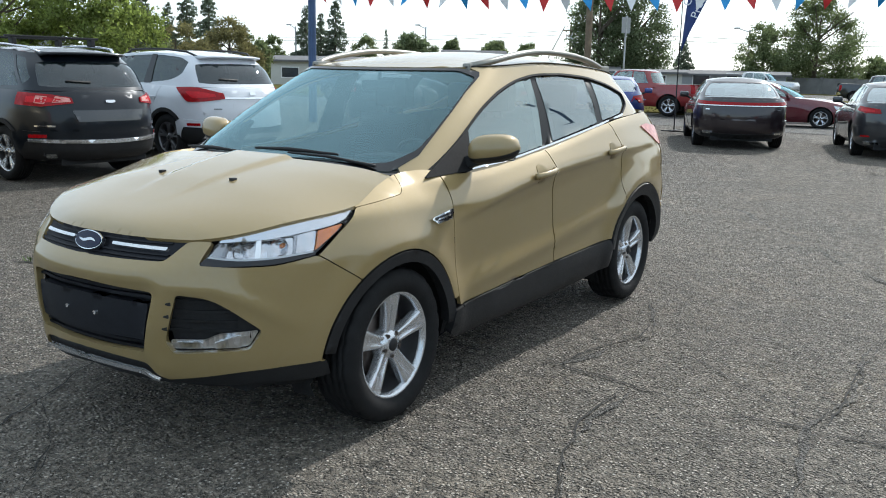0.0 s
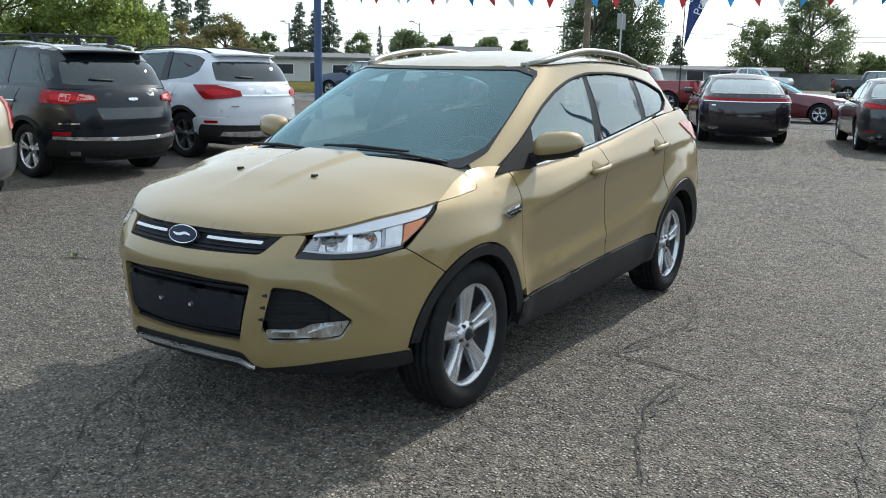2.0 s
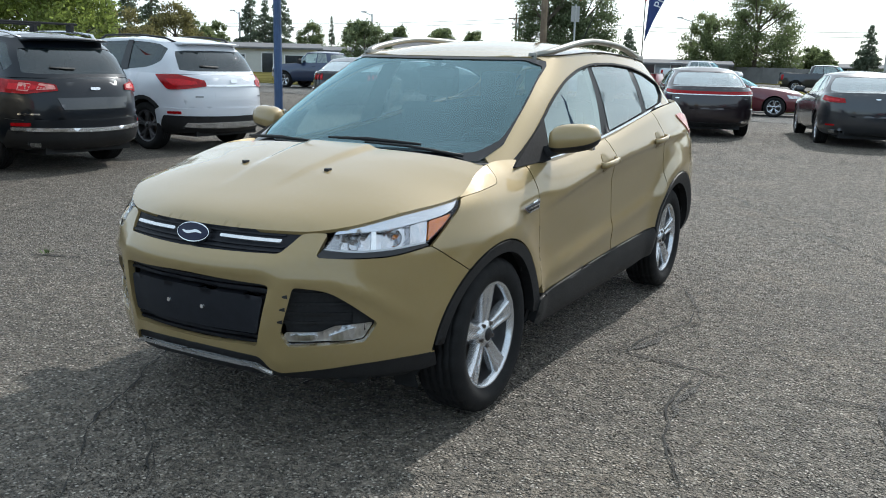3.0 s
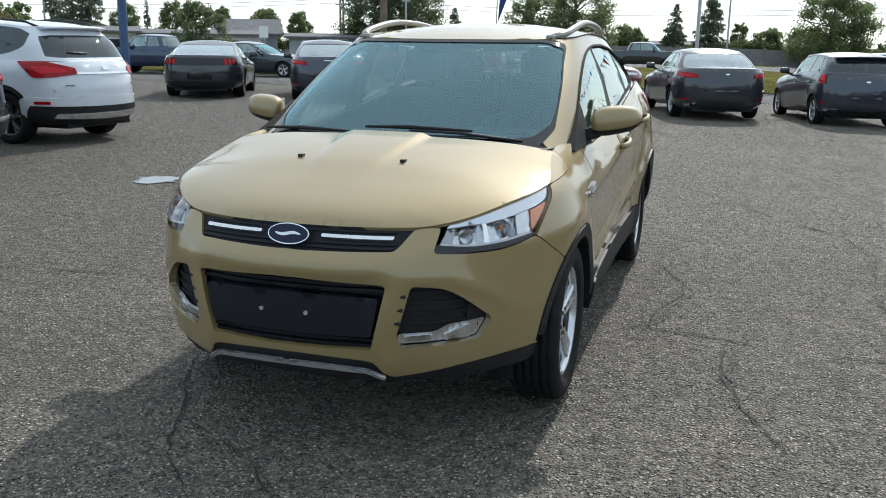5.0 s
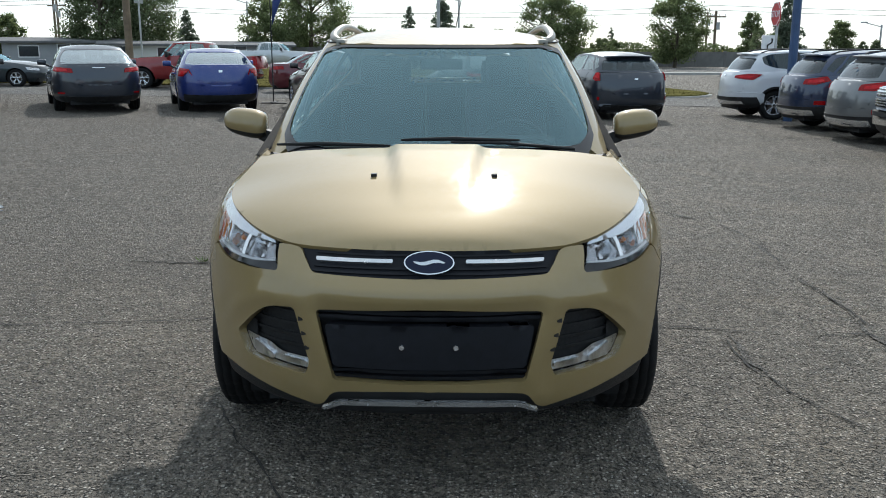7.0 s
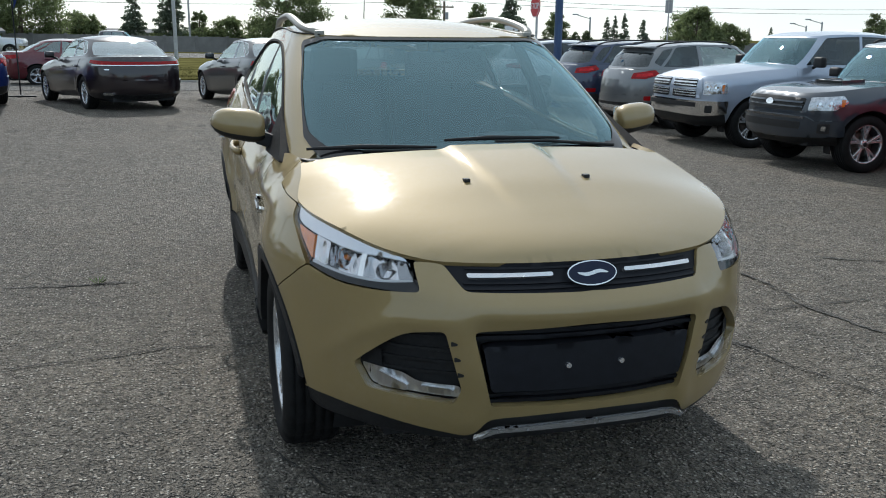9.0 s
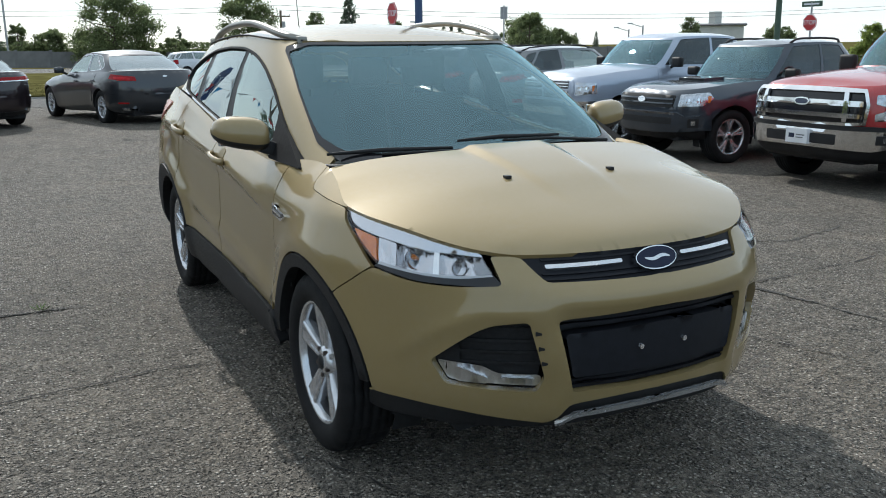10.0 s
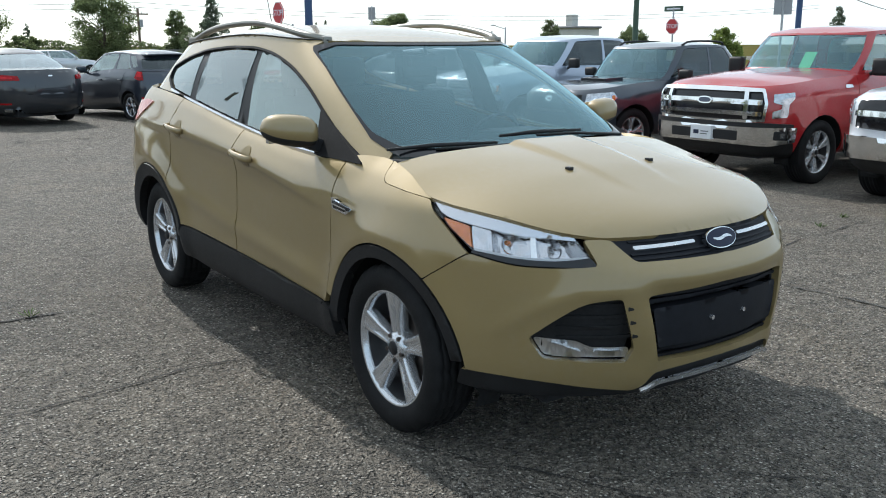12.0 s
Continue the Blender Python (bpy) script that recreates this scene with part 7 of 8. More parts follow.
tac = dict(TRUCK, mirror_size=(.11, .07), front=TINTED, pane=TINTED, wb=3.25, fo=.88, ro=1.2, w=1.88, nose=1.02, hood=1.16, belt=1.16, cowl=.55, head=1.02, back=2.55, rear=2.78, deck=2.85, zr=1.68, crown=1.74, tail=1.18, R=.385, rails=True, nf=3.2, wheel=dict(spokes=5))
vehicle(tac, GREY_DARK, spot(7.5, 7.3, -91), "pickup_truck", "graphite mid-size pickup with a bonnet scoop and roof rails", "truck", "trucks with noses to the yard", [
    ("grille_field", "nose+", [(0, .80, 0), (0, .98, 0), (.42, .97), (.38, .81)], TRIM, .008), *[("grille_bar", "nose+", nose_bar(z, z + .02, .39), GREY_DARK, .02, .02) for z in (.85, .91)],
    ("badge", "nose+", [(0, .86, 0), (0, .94, 0), (.011, .925), (.017, .90), (.011, .875)], CHROME, .03), ("head_lamp", "nose", [(.47, .82), (.50, .98), (.95, 1.01), (1.0, .93), (.86, .83)], REFLECTOR, .012), ("front_bumper", "nose+", [(0, .46, 0), (0, .745, 0), (.46, .74), (.58, .69), (.95, .70), (.98, .50)], GREY_DARK, .045, .06), ("bumper_lip", "nose+", [(0, .715, 0), (0, .745, 0), (.44, .74), (.44, .712)], SMOKED, .05, .02),
    ("bumper_inset", "nose+", nose_bar(.58, .67, .40), TRIM, .05), ("fog_recess", "nose", rim_quad(.64, .80, .54, .66), TRIM, .05), ("fog_lamp", "nose", rim_quad(.69, .75, .57, .63), REFLECTOR, .055), ("air_dam", "nose+", [(0, .33, 0), (0, .46, 0), (.9, .48), (.95, .34)], TRIM, .01),
    ("bonnet_scoop", "top+", [(0, .0, 0), (.28, .02), (.30, .38), (0, .40, 0)], GREY_DARK, .04, .06), ("scoop_mouth", "top+", [(0, -.012, 0), (.26, .006), (.26, .02), (0, .004, 0)], DARK, .028, .02)])
wt = dict(TRUCK, wheel=dict(spokes=6))
vehicle(wt, WHITE, spot(7.35, 1.55, -91), "pickup_truck", "white pickup with a chrome bumper and stacked headlamps", "truck", "trucks with noses to the yard", [
    ("grille_field", "nose+", [(0, .82, 0), (0, 1.14, 0), (.44, 1.12), (.44, .84)], GLOSSBLACK, .006), ("grille_bar", "nose+", nose_bar(.96, 1.02, .44), CHROME, .03, .03), ("head_lamp", "nose", [(.56, .86), (.56, 1.10), (.92, 1.12), (.94, .88)], REFLECTOR, .012), ("fog_recess", "nose", rim_quad(.64, .83, .59, .69), TRIM, .055),
    ("chrome_bumper", "nose+", [(0, .53, 0), (0, .75, 0), (.60, .755), (1.0, .75), (1.0, .56), (.6, .52)], CHROME, .05, .05), ("air_dam", "nose+", [(0, .30, 0), (0, .52, 0), (.98, .54), (1.0, .32)], TRIM, .01)])

bm = bmesh.new()
box(bm, -.16, .16, -1.045, -.99, .55, .72, .006)
pl = part("dealer_plate", bm, WHITEPLASTIC, red_truck, "white dealer plate with a blue mark")
for x0, x1, z0, z1, mt in ((-.11, -.03, .61, .66, NAVY), (0, .12, .64, .652, GREY), (0, .10, .61, .62, GREY)):
    bm = bmesh.new()
    box(bm, x0, x1, -1.049, -1.044, z0, z1)
    part("text_bar", bm, mt, pl)
# ---- vehicles on the street ----
vehicle(dict(SEDAN, nf=2.4), TEAL, spot(-16.6, 30.6, 93), "saloon_car", "dark teal saloon standing on the street", "car", "vehicles on the street", SEDAN_LAMPS + [("tail_lamp", "tail", [(.5, .84), (.5, .95), (1.0, .97), (1.04, .86)], REDLAMP)], .12)
vehicle(dict(SEDAN, nf=2.4), MAROON, spot(-2.7, 28.3, 95), "saloon_car", "maroon saloon standing on the street", "car", "vehicles on the street", SEDAN_LAMPS + [("tail_lamp", "tail", [(.5, .84), (.5, .95), (1.0, .97), (1.04, .86)], REDLAMP)], .12)
STREET_TRUCK = [("tail_lamp", "tail", [(.78, .85), (.78, 1.2), (.98, 1.2), (.98, .85)], REDLAMP), ("chrome_bumper", "nose+", [(0, .53, 0), (0, .73, 0), (.9, .73), (.98, .56)], CHROME, .04, .06), ("chrome_bumper", "tail+", [(0, .53, 0), (0, .73, 0), (.9, .73), (.98, .56)], CHROME, .04, .06), ("head_lamp", "nose", [(.56, .86), (.56, 1.10), (.92, 1.12), (.94, .88)], REFLECTOR, .012)]
STREET_PICKUP = dict(TRUCK, wb=3.25, fo=.88, ro=1.2, w=1.88, nose=1.02, hood=1.16, belt=1.16, cowl=.55, head=1.02, back=2.55, rear=2.78, deck=2.85, zr=1.66, crown=1.72, tail=1.18, R=.385)
vehicle(STREET_PICKUP, car_paint("dark_red_paint", (0.22, 0.012, 0.015), 0.2), spot(-11.7, 30.1, -85), "pickup_truck", "dark red pickup standing on the street", "truck", "vehicles on the street", STREET_TRUCK, .12)
vehicle(STREET_PICKUP, NAVY, spot(-25.3, 30.8, -86), "pickup_truck", "navy pickup standing on the street", "truck", "vehicles on the street", STREET_TRUCK, .12)
vehicle(dict(TRUCK), SILVER, spot(-12.0, 63.5, 90), "pickup_truck", "silver pickup on the far road", "truck", "vehicles on the far road", STREET_TRUCK, .15)
vehicle(dict(TRUCK), CHARCOAL, spot(-3.6, 64.0, 90), "pickup_truck", "charcoal pickup on the far road", "truck", "vehicles on the far road", STREET_TRUCK, .15)
vehicle(dict(SUV, wb=3.0, ro=1.1, back=3.7, rear=3.95, rails=False, cladding=False), SILVER, spot(12.6, 58.5, 96), "minivan", "silver minivan on the far road", "car", "vehicles on the far road", [("tail_lamp", "tail", [(.7, .85), (.7, 1.2), (1.0, 1.2), (1.04, .85)], REDLAMP)], .15)


# ---- trees ----
def leaf_mat(name, colour):
    m, n, l, b = material(name)
    g = n.new("ShaderNodeNewGeometry")
    c = mixed(n, l, tuple(x * .55 for x in colour), tuple(x * 1.5 for x in colour), g.outputs["Random Per Island"])
    l.new(c, b.inputs["Base Color"])
    b.inputs["Roughness"].default_value = 0.75
    t, x = n.new("ShaderNodeBsdfTranslucent"), n.new("ShaderNodeMixShader")
    l.new(c, t.inputs[0])
    x.inputs[0].default_value = 0.62
    l.new(b.outputs[0], x.inputs[1])
    l.new(t.outputs[0], x.inputs[2])
    l.new(x.outputs[0], n["Material Output"].inputs[0])
    return m


LEAF_A, LEAF_B, LEAF_C = leaf_mat("leaf_green", (0.155, 0.19, 0.085)), leaf_mat("leaf_dark", (0.14, 0.175, 0.09)), leaf_mat("leaf_fresh", (0.19, 0.24, 0.06))
LEAF_O = leaf_mat("leaf_olive", (0.18, 0.165, 0.07))
NEEDLE, BARK = leaf_mat("needle", (0.15, 0.185, 0.13)), plain("bark", (0.10, 0.08, 0.06), 0.95, var=0.4, scale=4, bump=0.8, bump_scale=20)


def leaves(P, size, nr, flat=.32):
    """A quad leaf at each point, turned at random."""
    n = len(P)
    u = nr.normal(size=(n, 3))
    u /= np.linalg.norm(u, axis=1, keepdims=True)
    v = np.cross(u, nr.normal(size=(n, 3)))
    v /= np.maximum(np.linalg.norm(v, axis=1, keepdims=True), 1e-6)
    s = (size * nr.uniform(.5, 1.25, n))[:, None]
    V = np.stack([P - u * s * .5, P + v * s * flat, P + u * s * .5, P - v * s * flat * .94], 1).reshape(-1, 3)
    return V, np.arange(4 * n).reshape(-1, 4)


def leafy_tree(x, y, h, w, mt, label, seed, leaf=.2, count=9000, base=.14, name="tree", gaps=1.0):
    rnd, nr = random.Random(seed), np.random.default_rng(seed)
    tr = thing(name, label, "tree", at=pose(x, y, height(x, y) - .05))
    bm = bmesh.new()
    lean = .04 * w * rnd.uniform(-1, 1)
    rod(bm, (0, 0, 0), (lean * .5, 0, h * .3), .028 * h, .022 * h, 8)
    rod(bm, (lean * .5, 0, h * .3), (lean, 0, h * .78), .022 * h, .008 * h, 8)
    for k in range(12):
        a, f = rnd.uniform(0, 6.28), rnd.uniform(.22, .62)
        p = Vector((lean * f, 0, h * f))
        q = p + Vector((math.cos(a) * w * .38, math.sin(a) * w * .38, h * rnd.uniform(.10, .32)))
        rod(bm, p, q, .010 * h, .003 * h, 5)
    part("trunk", bm, BARK, tr)
    # clumps of many sizes, set on the limbs, with air between them
    n = int(44 + w * 5)
    f = nr.random(n)
    r = w * .5 * np.sin(np.pi * np.clip(.14 + .78 * f, 0, 1) ** .85) ** .75 * nr.uniform(.25, 1.0, n) ** .7
    a = nr.uniform(0, 6.28, n)
    C = np.stack([r * np.cos(a) + lean, r * np.sin(a), h * (base + (.97 - base) * f)], -1)
    R = nr.uniform(.07, .15, n) * (w + h) * .5 * (1.15 - .45 * f)
    pick = nr.choice(n, count, p=R ** 2 / (R ** 2).sum())
    d = nr.normal(size=(count, 3)) * (1, 1, .72)
    d /= np.linalg.norm(d, axis=1, keepdims=True)
    P = C[pick] + d * (R[pick] * nr.random(count) ** .42)[:, None] * (1 + .25 * nr.normal(size=(count, 1)) * gaps)
    P = P[P[:, 2] > h * .06]
    tagged(link("crown", *leaves(P, leaf, nr), mt, tr, smooth=False), kind="stuff")
    return tr


def conifer(x, y, h, w, label, seed, name="conifer", count=9000):
    rnd, nr = random.Random(seed), np.random.default_rng(seed)
    tr = thing(name, label, "tree", at=pose(x, y, height(x, y) - .05))
    bm = bmesh.new()
    rod(bm, (0, 0, 0), (0, 0, h * .97), .016 * h, .003 * h, 8)
    part("trunk", bm, BARK, tr)
    # drooping boughs, each a spray of needles, uneven in length
    m = int(90 + 16 * h)
    f = np.sort(nr.random(m) ** 1.15)
    L = w * .5 * (1 - f) ** .8 * nr.uniform(.55, 1.12, m) + .06 * w
    a = nr.uniform(0, 6.28, m)
    wgt = L ** 1.3
    pick = nr.choice(m, count, p=wgt / wgt.sum())
    g = nr.random(count) ** .62
    sp = nr.normal(size=count) * .13 * L[pick] * (1.15 - g)
    ca, sa = np.cos(a[pick]), np.sin(a[pick])
    rr = g * L[pick]
    z = h * (.05 + .95 * f[pick]) - rr * .34 + .10 * rr * g - np.abs(nr.normal(size=count)) * .035 * w
    P = np.stack([rr * ca - sp * sa, rr * sa + sp * ca, np.clip(z, .04 * h, None)], -1)
    V, F = leaves(P, .10 * w ** .5 + .06, nr, .26)
    tagged(link("crown", V, F, NEEDLE, tr, smooth=False), kind="stuff")
    return tr


def far(az, d, eye=(0, -3)):
    """A place seen in a direction (degrees from +y towards +x) from the yard."""
    return eye[0] + d * math.sin(radians(az)), eye[1] + d * math.cos(radians(az))


E0, E6, E12 = (3.07, -2.98), (.82, -3.66), (-2.64, -2.84)
LEAFY = "broad-leaved tree with an uneven green crown"
for i, (x, y, h, w, mt) in enumerate([
    (-24.6, 16.6, 4.9, 4.4, LEAF_C), (-26.6, 14.4, 4.9, 4.0, LEAF_C), (-25.4, 18.6, 4.2, 2.6, LEAF_C), (-43.0, 35.4, 4.1, 5.0, LEAF_O), (-43.7, 40.7, 4.8, 4.2, LEAF_O), (-46.8, 46.1, 3.9, 2.6, LEAF_A), (-40.5, 30.5, 3.6, 4.0, LEAF_A), (-59.6, 61.5, 4.6, 2.8, LEAF_A), (-59.0, 75.3, 5.2, 3.4, LEAF_A), (-55.2, 78.1, 5.4, 4.2, LEAF_A), (-52.6, 91.7, 5.3, 3.9, LEAF_A), (-49.0, 93.7, 5.1, 2.8, LEAF_A),
    (-30.0, 71.8, 9.6, 5.4, LEAF_B), (-27.6, 75.0, 10.2, 6.2, LEAF_B), (-19.2, 86.0, 6.6, 5.5, LEAF_A), (-15.8, 91.9, 9.4, 8.0, LEAF_A), (-12.4, 105.6, 3.9, 4.6, LEAF_A), (-23.9, 34.7, 3.4, 3.2, LEAF_B), (-46.2, 72.6, 4.6, 2.4, LEAF_A), (-44.6, 78.2, 4.5, 3.8, LEAF_A), (-42.7, 81.5, 4.5, 3.0, LEAF_A), (-10.1, 95.7, 3.5, 3.8, LEAF_A), (1.0, 96.3, 4.3, 2.2, LEAF_A), (3.8, 93.3, 3.7, 4.2, LEAF_A),
    (8.9, 88.0, 7.2, 8.6, LEAF_A), (21.3, 86.0, 7.2, 6.2, LEAF_A), (38.4, 88.6, 4.6, 3.0, LEAF_A), (54.6, 86.9, 5.1, 7.2, LEAF_A), (58.6, 86.7, 3.6, 4.4, LEAF_A), (51.3, 81.4, 5.2, 4.4, LEAF_A), (71.5, 78.5, 5.0, 2.5, LEAF_A), (82.2, 74.8, 4.0, 4.2, LEAF_A), (46.8, 34.6, 2.9, 2.6, LEAF_C), (30.4, 91.6, 5.6, 2.4, LEAF_A), (15.1, 90.5, 2.9, 4.0, LEAF_A)]):
    near = math.hypot(x, y) < 60
    leafy_tree(x, y, h, w, mt, LEAFY if mt != LEAF_O else "broad-leaved tree with a browning olive crown", 100 + i, .15 if near else .23, int((1500 if near else 1000) * w * h ** .5) + 2500)
for i, (x, y, h, w) in enumerate([
    (-59.9, 46.3, 8.6, 3.6), (-60.2, 49.2, 7.0, 3.0), (-57.6, 49.1, 8.8, 3.4), (-59.4, 53.1, 9.0, 3.4), (-67.4, 74.7, 8.6, 4.6), (-68.2, 78.1, 8.0, 3.6), (-64.9, 76.9, 9.3, 4.6), (-64.6, 86.1, 6.5, 1.5), (-57.6, 91.0, 5.9, 2.4), (-27.0, 85.8, 5.2, 3.2), (-5.5, 94.1, 6.0, 3.7), (-1.9, 94.3, 7.2, 4.8),
    (16.4, 95.1, 4.2, 1.8), (31.0, 82.9, 6.8, 4.4), (47.8, 95.3, 4.6, 1.8), (49.5, 96.6, 4.7, 1.7), (49.6, 94.3, 4.9, 1.9), (51.5, 93.3, 4.2, 2.3), (79.7, 46.5, 5.6, 3.0), (78.7, 111.7, 3.7, 1.6), (81.2, 109.9, 3.8, 1.6)]):
    conifer(x, y, h, w, "dark green spruce with drooping branches", 300 + i, count=int(2500 + 330 * w * h))
for i, (x, y, h, w) in enumerate([(27.4, 80.1, 3.6, 2.2), (28.9, 81.0, 3.3, 1.8), (40.3, 87.7, 2.6, 1.3), (41.5, 87.2, 2.8, 1.4)]):
    leafy_tree(x, y, h, w, LEAF_B, "clipped dark cedar with a dense rounded crown", 400 + i, .14, 5200, .05, "cedar", .2)
# hedge behind the far wall
rnd = random.Random(8)
V, F = [], []
for k in range(9000):
    x = rnd.uniform(-4, 30)
    y, z = 94 + rnd.uniform(-1, 1), rnd.uniform(.2, 1.9 + .5 * noise.noise((x * .35, 0, 3)) + .3 * math.sin(x * .8))
    p, s = Vector((x, y, z)), rnd.uniform(.15, .38)
    u = Vector((rnd.gauss(0, 1), rnd.gauss(0, 1), rnd.gauss(0, 1))).normalized()
    v = u.orthogonal().normalized()
    n0 = len(V)
    V += [p - u * s * .5, p + v * s * .4, p + u * s * .5, p - v * s * .4]
    F.append((n0, n0 + 1, n0 + 2, n0 + 3))
tagged(link("hedge", V, F, LEAF_A, smooth=False), "long uneven green hedge behind a low wall", "hedge", kind="stuff")

# ---- walls and houses ----
WALLC = plain("wall_block", (0.20, 0.195, 0.19), 0.9, var=0.2, scale=1.2, bump=0.4, bump_scale=20)
fence = thing("boundary_wall", "long low grey wall of concrete panels beyond the far road", "wall", kind="structure")
bm = bmesh.new()
box(bm, -1.46, 1.46, -.10, .10, -.3, 1.42, .02)
panel = part("panel", bm, WALLC, fence)
bm = bmesh.new()
box(bm, -.14, .14, -.16, .16, -.3, 1.50, .02)
post = part("post", bm, WALLC, fence)
for k in range(44):
    x = -52 + 3.0 * k
    m = pose(x, 90 + .02 * x, height(x, 90) + .1, 0, 0, 1.1)
    (panel if k == 0 else copy_thing(panel, m)).matrix_local = m
    m = pose(x + 1.5, 90 + .02 * (x + 1.5), height(x, 90) + .1, 0, 0, 1.1)
    (post if k == 0 else copy_thing(post, m)).matrix_local = m
SIDING = plain("pale_siding", (0.55, 0.54, 0.50), 0.8, var=0.08, scale=1)
GREYSIDING = plain("grey_siding", (0.32, 0.33, 0.34), 0.8, var=0.1, scale=1)
ROOFING = plain("roof_shingle", (0.13, 0.13, 0.135), 0.9, var=0.25, scale=2, bump=0.5, bump_scale=15)
FRAME = plain("white_frame", (0.75, 0.75, 0.74), 0.6, var=0.05)
DARKGLASS = plain("house_glass", (0.03, 0.035, 0.04), 0.06, var=0.2)


def house(x, y, rz, w, d, h, pitch, mt, label, windows):
    ho = thing("house", label, "house", at=pose(x, y, height(x, y) - .1, 0, 0, rz))
    bm = bmesh.new()
    box(bm, -w / 2, w / 2, -d / 2, d / 2, 0, h)
    part("wall", bm, mt, ho)
    e, t = .45, .16
    V = [(-w / 2 - e, -d / 2 - e, h - .05), (w / 2 + e, -d / 2 - e, h - .05), (w / 2 + e, d / 2 + e, h - .05), (-w / 2 - e, d / 2 + e, h - .05), (-w / 2 - e, 0, h + pitch), (w / 2 + e, 0, h + pitch)]
    V += [(a, b, c + t) for a, b, c in V]
    F = [(0, 1, 5, 4), (2, 3, 4, 5), (6, 10, 11, 7), (8, 11, 10, 9), (0, 6, 7, 1), (2, 8, 9, 3), (1, 7, 11, 5), (5, 11, 8, 2), (3, 9, 10, 4), (4, 10, 6, 0)]
    link("roof", V, F, ROOFING, ho, smooth=False)
    for wx, wz, ww, wh in windows:
        bm = bmesh.new()
        box(bm, wx - ww / 2 - .08, wx + ww / 2 + .08, -d / 2 - .05, -d / 2 + .02, wz - wh / 2 - .08, wz + wh / 2 + .08)
        fr = part("window", bm, FRAME, ho)
        bm = bmesh.new()
        box(bm, wx - ww / 2, wx + ww / 2, -d / 2 - .06, -d / 2 - .045, wz - wh / 2, wz + wh / 2)
        part("pane", bm, DARKGLASS, fr)
    return ho


W3 = [(-2.6, 1.25, 1.4, .8), (0, 1.0, .9, 1.6), (2.4, 1.25, 1.8, .8)]
for x, y, rz, w, dp, h, pi, mt, lb, wn in [
    (-51.0, 58.5, 41, 8.5, 6, 2.2, .35, SIDING, "white bungalow with a low grey roof", W3), (-48.5, 64.5, 38, 8, 6, 2.1, .3, GREYSIDING, "grey bungalow with a long low roof", W3), (-45.0, 67.5, 34, 10, 6, 2.1, .3, SIDING, "pale bungalow with a long low roof", W3),
    (-43.5, 72.5, 31, 5.5, 6, 2.2, 1.3, GREYSIDING, "pale house with a steep gable roof", [(-1.2, 1.3, .9, .9), (1.2, 1.3, .9, .9)]), (-32.7, 70.6, 24, 9.0, 5, 1.95, .25, GREYSIDING, "grey trailer home with a shallow roof", W3), (-25.2, 69.4, 20, 7.0, 5, 1.75, .18, SIDING, "white trailer home with a shallow roof", [(-2, 1.2, 1.2, .9), (1.4, 1.1, 1.6, .9)]),
    (-20.5, 80.5, 15, 9, 6, 1.7, .25, GREYSIDING, "grey bungalow beyond the wall", W3), (-23.7, 95.5, 15, 9, 7, 1.8, .3, SIDING, "pale bungalow beyond the wall", W3), (-18.0, 108.5, 11, 12, 8, 1.7, .4, GREYSIDING, "low grey house beyond the wall", W3), (-9.5, 111.0, 8, 12, 8, 1.8, .4, GREYSIDING, "grey bungalow beyond the wall", W3),
    (-47.5, 25.0, 58, 9, 7, 3.4, .2, GREYSIDING, "grey flat-roofed building beyond the green trees", W3), (102.6, 106.2, -44, 7.0, 7, 4.6, .2, SIDING, "white building with a small square tower on its roof", W3)]:
    house(x, y, rz, w, dp, h, pi, mt, lb, wn)
bm = bmesh.new()
box(bm, 100.9, 102.3, 105.7, 107.1, 4.4, 6.3, .05)
tagged(part("roof_tower", bm, SIDING), "small square plant tower on a roof", "building")

# ---- poles, wires, signs ----
POLE_BLUE = plain("blue_pole_paint", (0.035, 0.075, 0.17), 0.45, var=0.2, scale=3)
POLE_GREEN = plain("green_pole_paint", (0.05, 0.09, 0.06), 0.5, var=0.2, scale=3)
WOOD = plain("pole_wood", (0.17, 0.13, 0.09), 0.95, var=0.3, scale=3, bump=0.6, bump_scale=25)
GALV = plain("galvanised", (0.42, 0.43, 0.44), 0.5, 0.6, 0.15)
WIRE = plain("wire", (0.03, 0.03, 0.03), 0.7, var=0.1)


def mast(x, y, h, r, mt, name, label, arm=None, cross=False):
    p = thing(name, label, "pole", at=pose(x, y, height(x, y) - .02))
    bm = bmesh.new()
    rod(bm, (0, 0, 0), (0, 0, h), r, r * .8, 14)
    part("shaft", bm, mt, p)
    if arm:
        az, L = arm
        c, s = math.sin(radians(az)), math.cos(radians(az))
        bm = bmesh.new()
        rod(bm, (0, 0, h - .2), (c * L, s * L, h + .25), r * .4, seg=6)
        part("arm", bm, mt, p)
        bm = bmesh.new()
        box(bm, c * L - .3, c * L + .3, s * L - .15, s * L + .15, h + .18, h + .32, .05)
        part("lamp_head", bm, GALV, p)
    if cross:
        bm = bmesh.new()
        box(bm, -1.1, 1.1, -.06, .06, h - .7, h - .55)
        part("crossarm", bm, WOOD, p)
        for k in (-1.0, -.4, .4, 1.0):
            bm = bmesh.new()
            rod(bm, (k, 0, h - .55), (k, 0, h - .35), .04, .03, 8)
            part("insulator", bm, GALV, p)
        bm = bmesh.new()
        rod(bm, (.25, -.15, h - 2.0), (.25, -.15, h - 1.2), .2, seg=10)
        part("transformer", bm, GALV, p)
    return p


